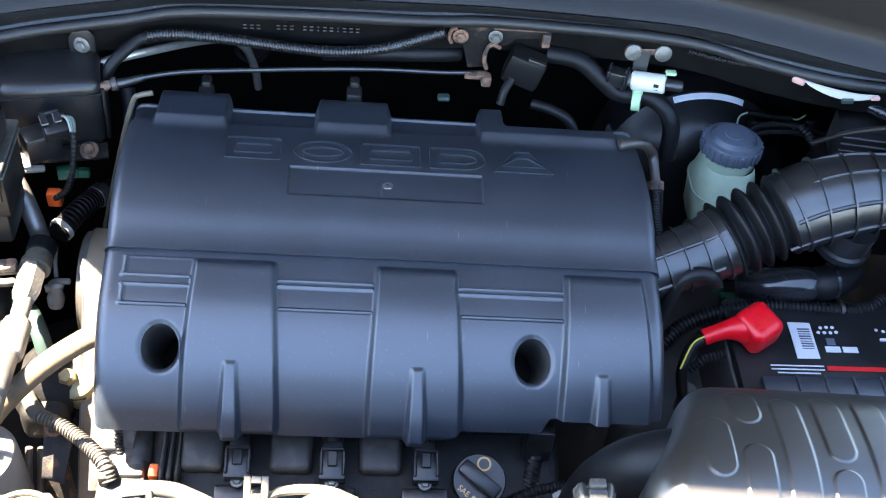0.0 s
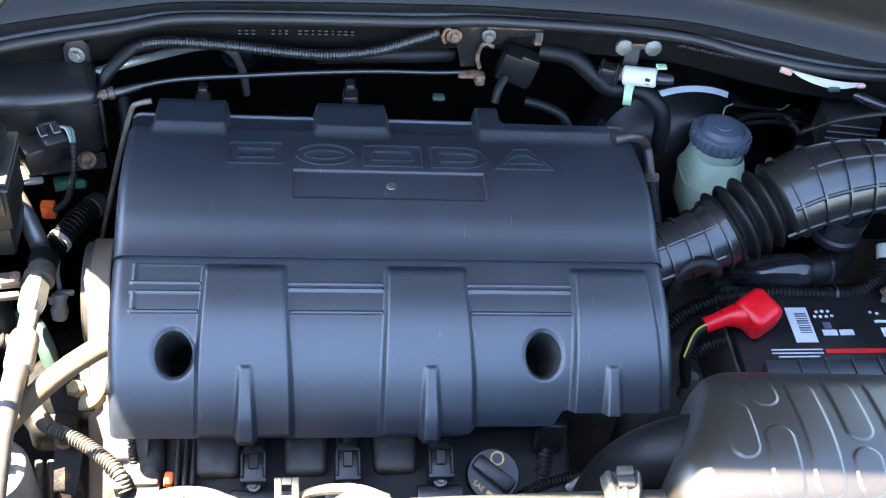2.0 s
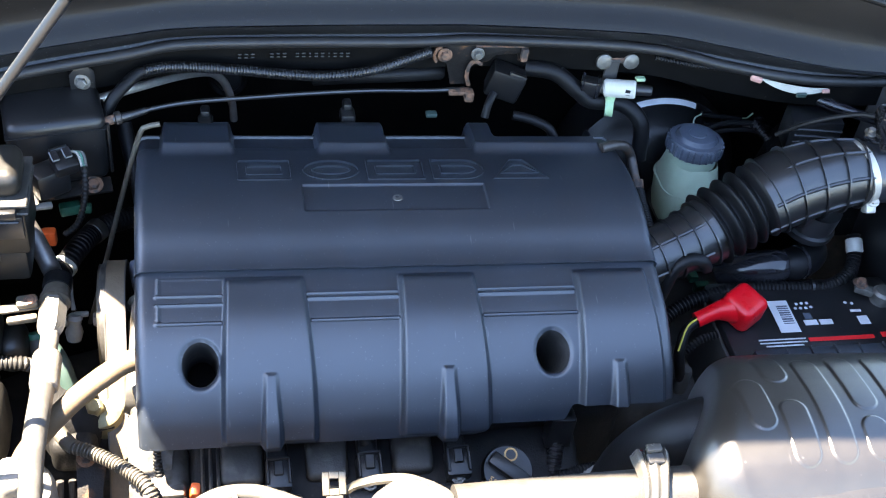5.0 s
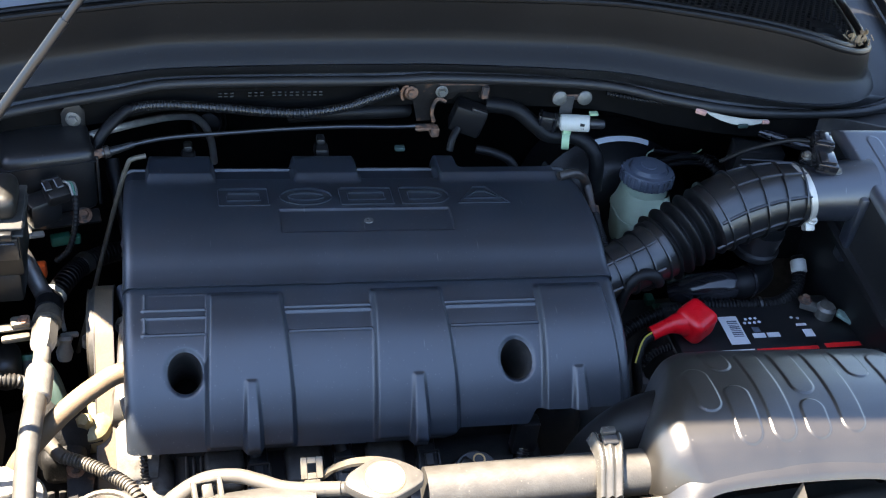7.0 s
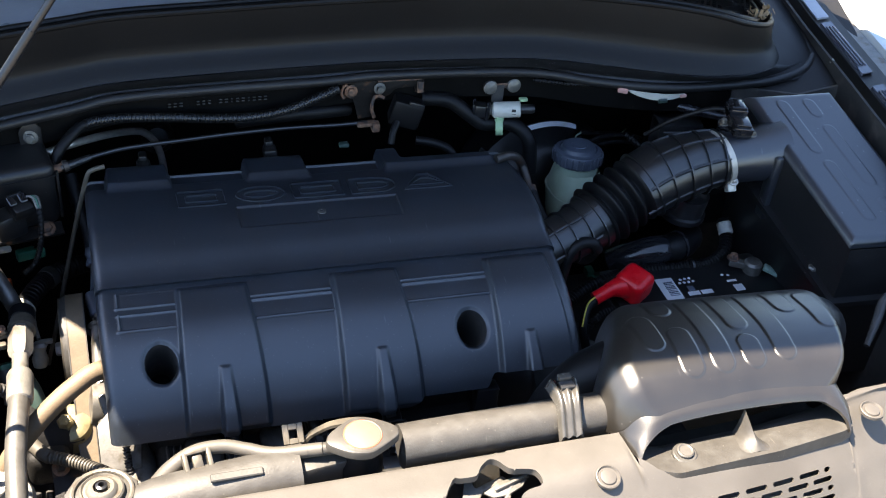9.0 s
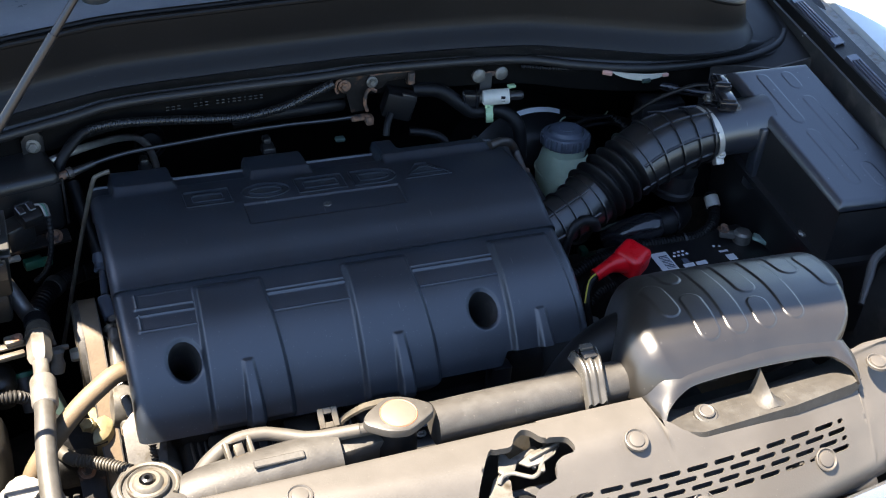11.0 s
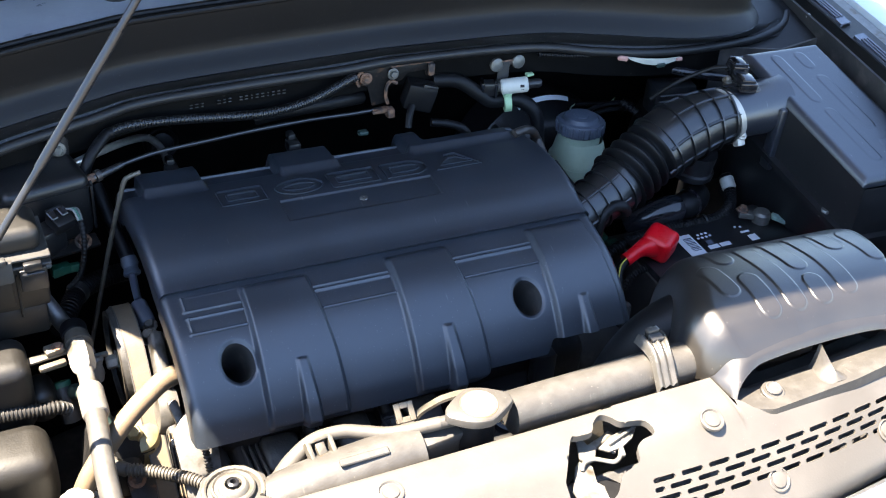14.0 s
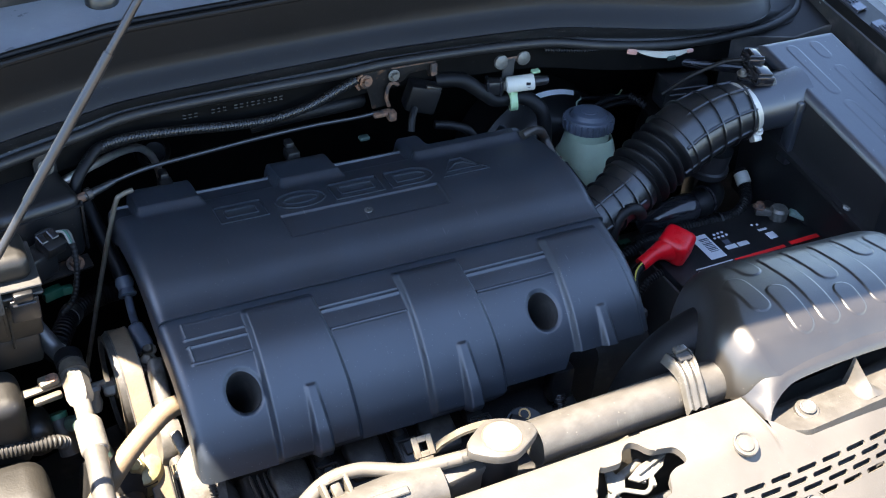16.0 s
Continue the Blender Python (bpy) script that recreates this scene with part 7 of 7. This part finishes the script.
# ---- along the bulkhead ----
def build_bulkhead_things():
    l = thing("cowl_loom", (0.0, 1.08, 1.12), "black convoluted wiring loom along the bulkhead", "wiring loom")
    part("tube", sweep([(-0.262, 1.045, 1.085), (-0.25, 1.055, 1.105), (-0.225, 1.075, 1.121), (-0.187, 1.082, 1.126), (-0.12, 1.082, 1.122), (-0.05, 1.082, 1.114), (0.0, 1.082, 1.112), (0.05, 1.083, 1.119), (0.09, 1.083, 1.134), (0.118, 1.085, 1.144)], 0.0061, 14, 8, (0.0034, 0.0010)), HOSE, l)
    part("boot", sweep([(-0.262, 1.045, 1.085), (-0.25, 1.055, 1.105), (-0.225, 1.075, 1.121), (-0.215, 1.0775, 1.123)], 0.0070, 14), RUBBER, l, "smooth rubber boot")
    c = thing("control_cable", (-0.05, 1.06, 1.09), "thin grey control cable with a rusty end", "cable")
    part("sheath", sweep([(-0.252, 1.026, 1.094), (-0.215, 1.035, 1.100), (-0.17, 1.043, 1.104), (-0.10, 1.055, 1.101), (-0.03, 1.066, 1.098), (0.05, 1.080, 1.091), (0.12, 1.09, 1.083), (0.168, 1.097, 1.080)], 0.0028, 10), HOSE, c)
    part("ferrule", sweep([(-0.252, 1.026, 1.094), (-0.235, 1.029, 1.097), (-0.215, 1.035, 1.100)], [0.0054, 0.0050, 0.0040], 14), HOSE, c)
    part("collar", lathe([(0.0056, -0.004), (0.0076, -0.003), (0.0076, 0.003), (0.0056, 0.004)], (-0.2465, 1.0275, 1.0952), (1, 0.25, 0.14), 20), PIPEB, c, "tan stained collar")
    part("end", sweep([(-0.275, 1.022, 1.091), (-0.262, 1.024, 1.0925), (-0.250, 1.027, 1.0945)], 0.0055, 12), RUST, c, "rusty cable end")
    p = thing("heater_pipe", (-0.2, 1.08, 1.09), "bent dull metal heater pipe", "pipe")
    part("pipe", sweep([(-0.33, 1.045, 1.082), (-0.2665, 1.078, 1.086), (-0.2224, 1.1135, 1.077), (-0.180, 1.175, 1.047), (-0.150, 1.222, 1.019), (-0.135, 1.238, 1.004), (-0.122, 1.243, 0.985), (-0.114, 1.244, 0.956), (-0.111, 1.250, 0.92)], 0.0054, 16), PIPEZ, p)
    part("grommet", lathe([(0.026, -0.004), (0.026, 0.002), (0.023, 0.006), (0.019, 0.003), (0.016, 0.010), (0.010, 0.011)], (-0.118, 1.257, 0.985), (0, -1, 0.3), 32), RUBBER, p)
    b = thing("bulkhead_bracket", (-0.285, 1.069, 1.08), "black steel bracket with a bright bolt", "bracket")
    part("plate", plate([(-0.013, -0.06), (0.013, -0.06), (0.014, 0.010), (0.008, 0.018), (-0.008, 0.018), (-0.014, 0.010)], 0.003, pose(-0.285, 1.066, 1.118, 90, 0, 12), 0.0006), BOXK, b)
    part("bolt", hex_bolt((-0.285, 1.064, 1.119), 0.0064, 0.007, (-0.2, -1, 0.1)), STEEL, b, "bright bolt")
    r = thing("rusty_bracket", (0.18, 1.1, 1.08), "rusty pressed-steel cable bracket with bolts", "bracket")
    part("plate", joined(plate([(0.125, 1.138), (0.132, 1.142), (0.238, 1.142), (0.243, 1.138), (0.243, 1.118), (0.232, 1.118), (0.230, 1.128), (0.203, 1.127), (0.195, 1.118), (0.185, 1.115), (0.178, 1.122), (0.172, 1.118), (0.168, 1.10), (0.172, 1.085), (0.150, 1.083), (0.146, 1.100), (0.142, 1.115), (0.128, 1.120), (0.124, 1.128)], 0.003, Matrix.Translation((0, 1.102, 0)) @ Matrix.Rotation(radians(90), 4, "X"), 0.0006)), BRKT, r)
    part("edge", sweep([(0.128, 1.098, 1.120), (0.1245, 1.098, 1.128), (0.127, 1.098, 1.138), (0.133, 1.098, 1.141)], 0.0022, 8), RUST, r, "rust-eaten edge")
    part("edge", sweep([(0.185, 1.098, 1.116), (0.176, 1.097, 1.121), (0.170, 1.097, 1.115), (0.168, 1.097, 1.100), (0.172, 1.097, 1.086)], 0.0026, 8), RUST, r, "rust-eaten edge")
    part("edge", sweep([(0.175, 1.098, 1.1425), (0.21, 1.098, 1.1425), (0.238, 1.098, 1.1415)], 0.0016, 6), RUST, r, "rust-eaten edge")
    part("tab", rbox((0.237, 1.097, 1.130), (0.009, 0.006, 0.018), 0.001, 1), RUST, r)
    part("bolt", hex_bolt((0.1375, 1.097, 1.131), 0.0060, 0.006, (0, -1, 0.1)), RUST, r, "rusty bolt")
    part("bolt", hex_bolt((0.178, 1.097, 1.132), 0.0056, 0.007, (0, -1, 0.1)), STEEL, r)
    part("foot", joined(rbox((0.160, 1.092, 1.080), (0.028, 0.012, 0.006), 0.002), rbox((0.172, 1.088, 1.077), (0.012, 0.014, 0.014), 0.003)), RUST, r)
    v = thing("vacuum_valve", (0.2, 1.09, 1.08), "black vacuum valve box with hoses", "valve")
    part("box", rbox((0.215, 1.087, 1.098), (0.044, 0.030, 0.040), 0.005, 2, pose(0, 0, 0, 0, 15, -12)), RUBBER, v)
    part("nipple", sweep([(0.20, 1.075, 1.09), (0.192, 1.065, 1.08), (0.188, 1.058, 1.065)], 0.005, 10), RUBBER, v)
    part("cover_tab", rbox((0.226, 1.074, 1.112), (0.022, 0.006, 0.012), 0.002, 2, pose(0, 0, 0, 0, 15, -12)), BLACK, v)
    part("hose", sweep([(0.225, 1.062, 1.065), (0.25, 1.055, 1.062), (0.27, 1.045, 1.055), (0.28, 1.035, 1.035)], 0.006, 12), RUBBER, v)
    part("hose", sweep([(0.24, 1.10, 1.11), (0.28, 1.095, 1.105), (0.31, 1.085, 1.085), (0.33, 1.08, 1.072), (0.37, 1.075, 1.07), (0.395, 1.06, 1.05), (0.40, 1.05, 1.0)], 0.0105, 14), RUBBER, v)
    part("hose", sweep([(-0.02, 1.11, 1.09), (0.04, 1.10, 1.10), (0.10, 1.105, 1.098), (0.14, 1.12, 1.09)], 0.010, 12), RUBBER, v)
    s = thing("solenoid_valve", (0.355, 1.07, 1.09), "white solenoid valve on a bracket with a pale green clip", "solenoid valve")
    ax = (1, -0.35, 0.15)
    part("body", lathe([(0.009, -0.020), (0.0115, -0.018), (0.0115, 0.018), (0.010, 0.020)], (0.360, 1.071, 1.097), ax, 24), WHITE, s)
    part("window", rbox((0.366, 1.058, 1.100), (0.006, 0.002, 0.008), 0.0, 1, pose(0, 0, 0, 0, 0, -20)), BLACK, s)
    part("nozzle", lathe([(0.007, 0), (0.007, 0.016), (0.005, 0.020), (0, 0.020)], (0.379, 1.0645, 1.0998), ax, 18), BLACK, s)
    part("plug", rbox((0.326, 1.083, 1.093), (0.026, 0.018, 0.020), 0.003, 2, pose(0, 0, 0, 0, 0, -20)), BLACK, s)
    for dx in (-0.010, 0.008):
        part("plug_band", rbox((0.326 + dx, 1.083 - 0.35 * dx, 1.093), (0.004, 0.0215, 0.0235), 0.0012, 2, pose(0, 0, 0, 0, 0, -20)), GLOSS, s)
    for dz in (-0.004, 0.004):
        part("pin_lead", sweep([(0.335, 1.079, 1.094 + dz), (0.342, 1.074, 1.096 + dz), (0.349, 1.073, 1.097 + 0.5 * dz)], 0.0020, 8), WHITED, s)
    part("tip", lathe([(0.008, 0), (0.006, 0.010), (0.003, 0.012), (0, 0.012)], (0.341, 1.0775, 1.0945), (-1, 0.35, -0.15), 14), ALU, s)
    part("wire", sweep([(0.315, 1.087, 1.092), (0.30, 1.092, 1.098), (0.285, 1.095, 1.112)], 0.0035, 8), RUBBER, s)
    part("lime_clip", joined(lathe([(0.0115, -0.005), (0.0135, -0.005), (0.0135, 0.005), (0.0115, 0.005)], (0.351, 1.070, 1.071), (1, -0.3, 0.1), 24), rbox((0.350, 1.070, 1.084), (0.012, 0.008, 0.010), 0.002)), LIME, s, "pale green hose clip")
    part("lime_tab", rbox((0.384, 1.072, 1.111), (0.012, 0.008, 0.004), 0.001), LIME, s)
    part("stay", rbox((0.352, 1.093, 1.110), (0.018, 0.003, 0.03), 0.001, 1), DULL, s)
    part("stay_bar", rbox((0.3585, 1.095, 1.1225), (0.05, 0.002, 0.008), 0.001, 1), RUST, s)
    for x in (0.3405, 0.376):
        part("bolt", lathe([(0.010, 0), (0.0105, 0.002), (0.010, 0.005), (0.007, 0.0065), (0, 0.007)], (x, 1.097, 1.1215), (0, -1, 0.15), 28), STEEL, s, "grey flanged bolt")
    g = thing("bonnet_release_strip", (0.57, 1.06, 1.1), "white plastic strip with pink tape ends under the seal", "strip")
    part("strip", shell(net([[(0.531 + 0.084 * t, 1.0445 - 0.019 * math.sin(math.pi * min(t * 1.2, 1) / 2), 1.1290 - 0.003 * t - 0.010 * math.sin(math.pi * t) ** 0.7 * k) for k in (0, 0.5, 1)] for t in np.linspace(0, 1, 15)]), 0.0025), WHITE, g)
    part("tape", rbox((0.525, 1.046, 1.1280), (0.015, 0.005, 0.008), 0.002, 2, pose(0, 0, 0, 0, 5, -25)), PINK, g, "faded pink tape")
    part("tape", rbox((0.611, 1.024, 1.1245), (0.010, 0.004, 0.005), 0.001, 1), PINK, g)
    part("sleeve", sweep([(0.40, 1.080, 1.137), (0.45, 1.072, 1.131), (0.49, 1.069, 1.127), (0.525, 1.068, 1.124)], 0.003, 8, 8, (0.004, 0.0010)), RUBBER, g)
    part("clip", rbox((0.580, 1.0245, 1.1185), (0.014, 0.004, 0.006), 0.001, 1), GREEND, g)
    o = thing("coolant_pipe", (0.35, 0.93, 1.03), "bent steel coolant pipe with a spring clip at the cover end", "pipe")
    part("pipe", sweep([(0.318, 0.985, 1.072), (0.335, 0.989, 1.073), (0.352, 0.994, 1.066), (0.363, 0.997, 1.050), (0.366, 0.985, 1.038), (0.367, 0.970, 1.028)], 0.0062, 14), PIPEB, o)
    part("clip", lathe([(0.0078, -0.005), (0.0098, -0.005), (0.0098, 0.005), (0.0078, 0.005)], (0.367, 0.968, 1.027), (0, 0.7, 0.5), 18), RUST, o)
    part("hose", sweep([(0.367, 0.966, 1.025), (0.366, 0.945, 1.012), (0.362, 0.92, 1.0)], 0.009, 14), RUBBER, o)
    part("sleeve", sweep([(0.358, 0.935, 1.045), (0.353, 0.90, 1.046), (0.351, 0.86, 1.042), (0.349, 0.83, 1.02), (0.350, 0.815, 0.99)], 0.0055, 12, 8, (0.004, 0.0014)), RUBBER, o)
    part("stub", rbox((0.122, 1.065, 1.066), (0.014, 0.010, 0.006), 0.002), GREEND, o)
    part("rail_clip", rbox((0.866, 1.042, 1.150), (0.014, 0.008, 0.008), 0.002, 2, pose(0, 0, 0, 10, 20, 0)), WHITE, o)
    w = thing("lamp_wire", (0.73, 0.62, 1.02), "pale wrapped wire beside the snorkel", "wire")
    part("wire", sweep([(0.69, 0.60, 1.0), (0.715, 0.625, 1.02), (0.735, 0.645, 1.032), (0.77, 0.66, 1.035)], [0.004, 0.006, 0.006, 0.005], 10), SLEEVE, w)


build_ground()
build_car()
build_cowl()
build_cover()
build_engine()
build_oil_cap()
build_intake_hose()
build_airbox()
build_snorkel()
build_panel()
build_latch()
build_radiator()
build_battery()
build_brakes()
build_boxes()
build_belt()
build_pipes()
build_prop()
build_bulkhead_things()
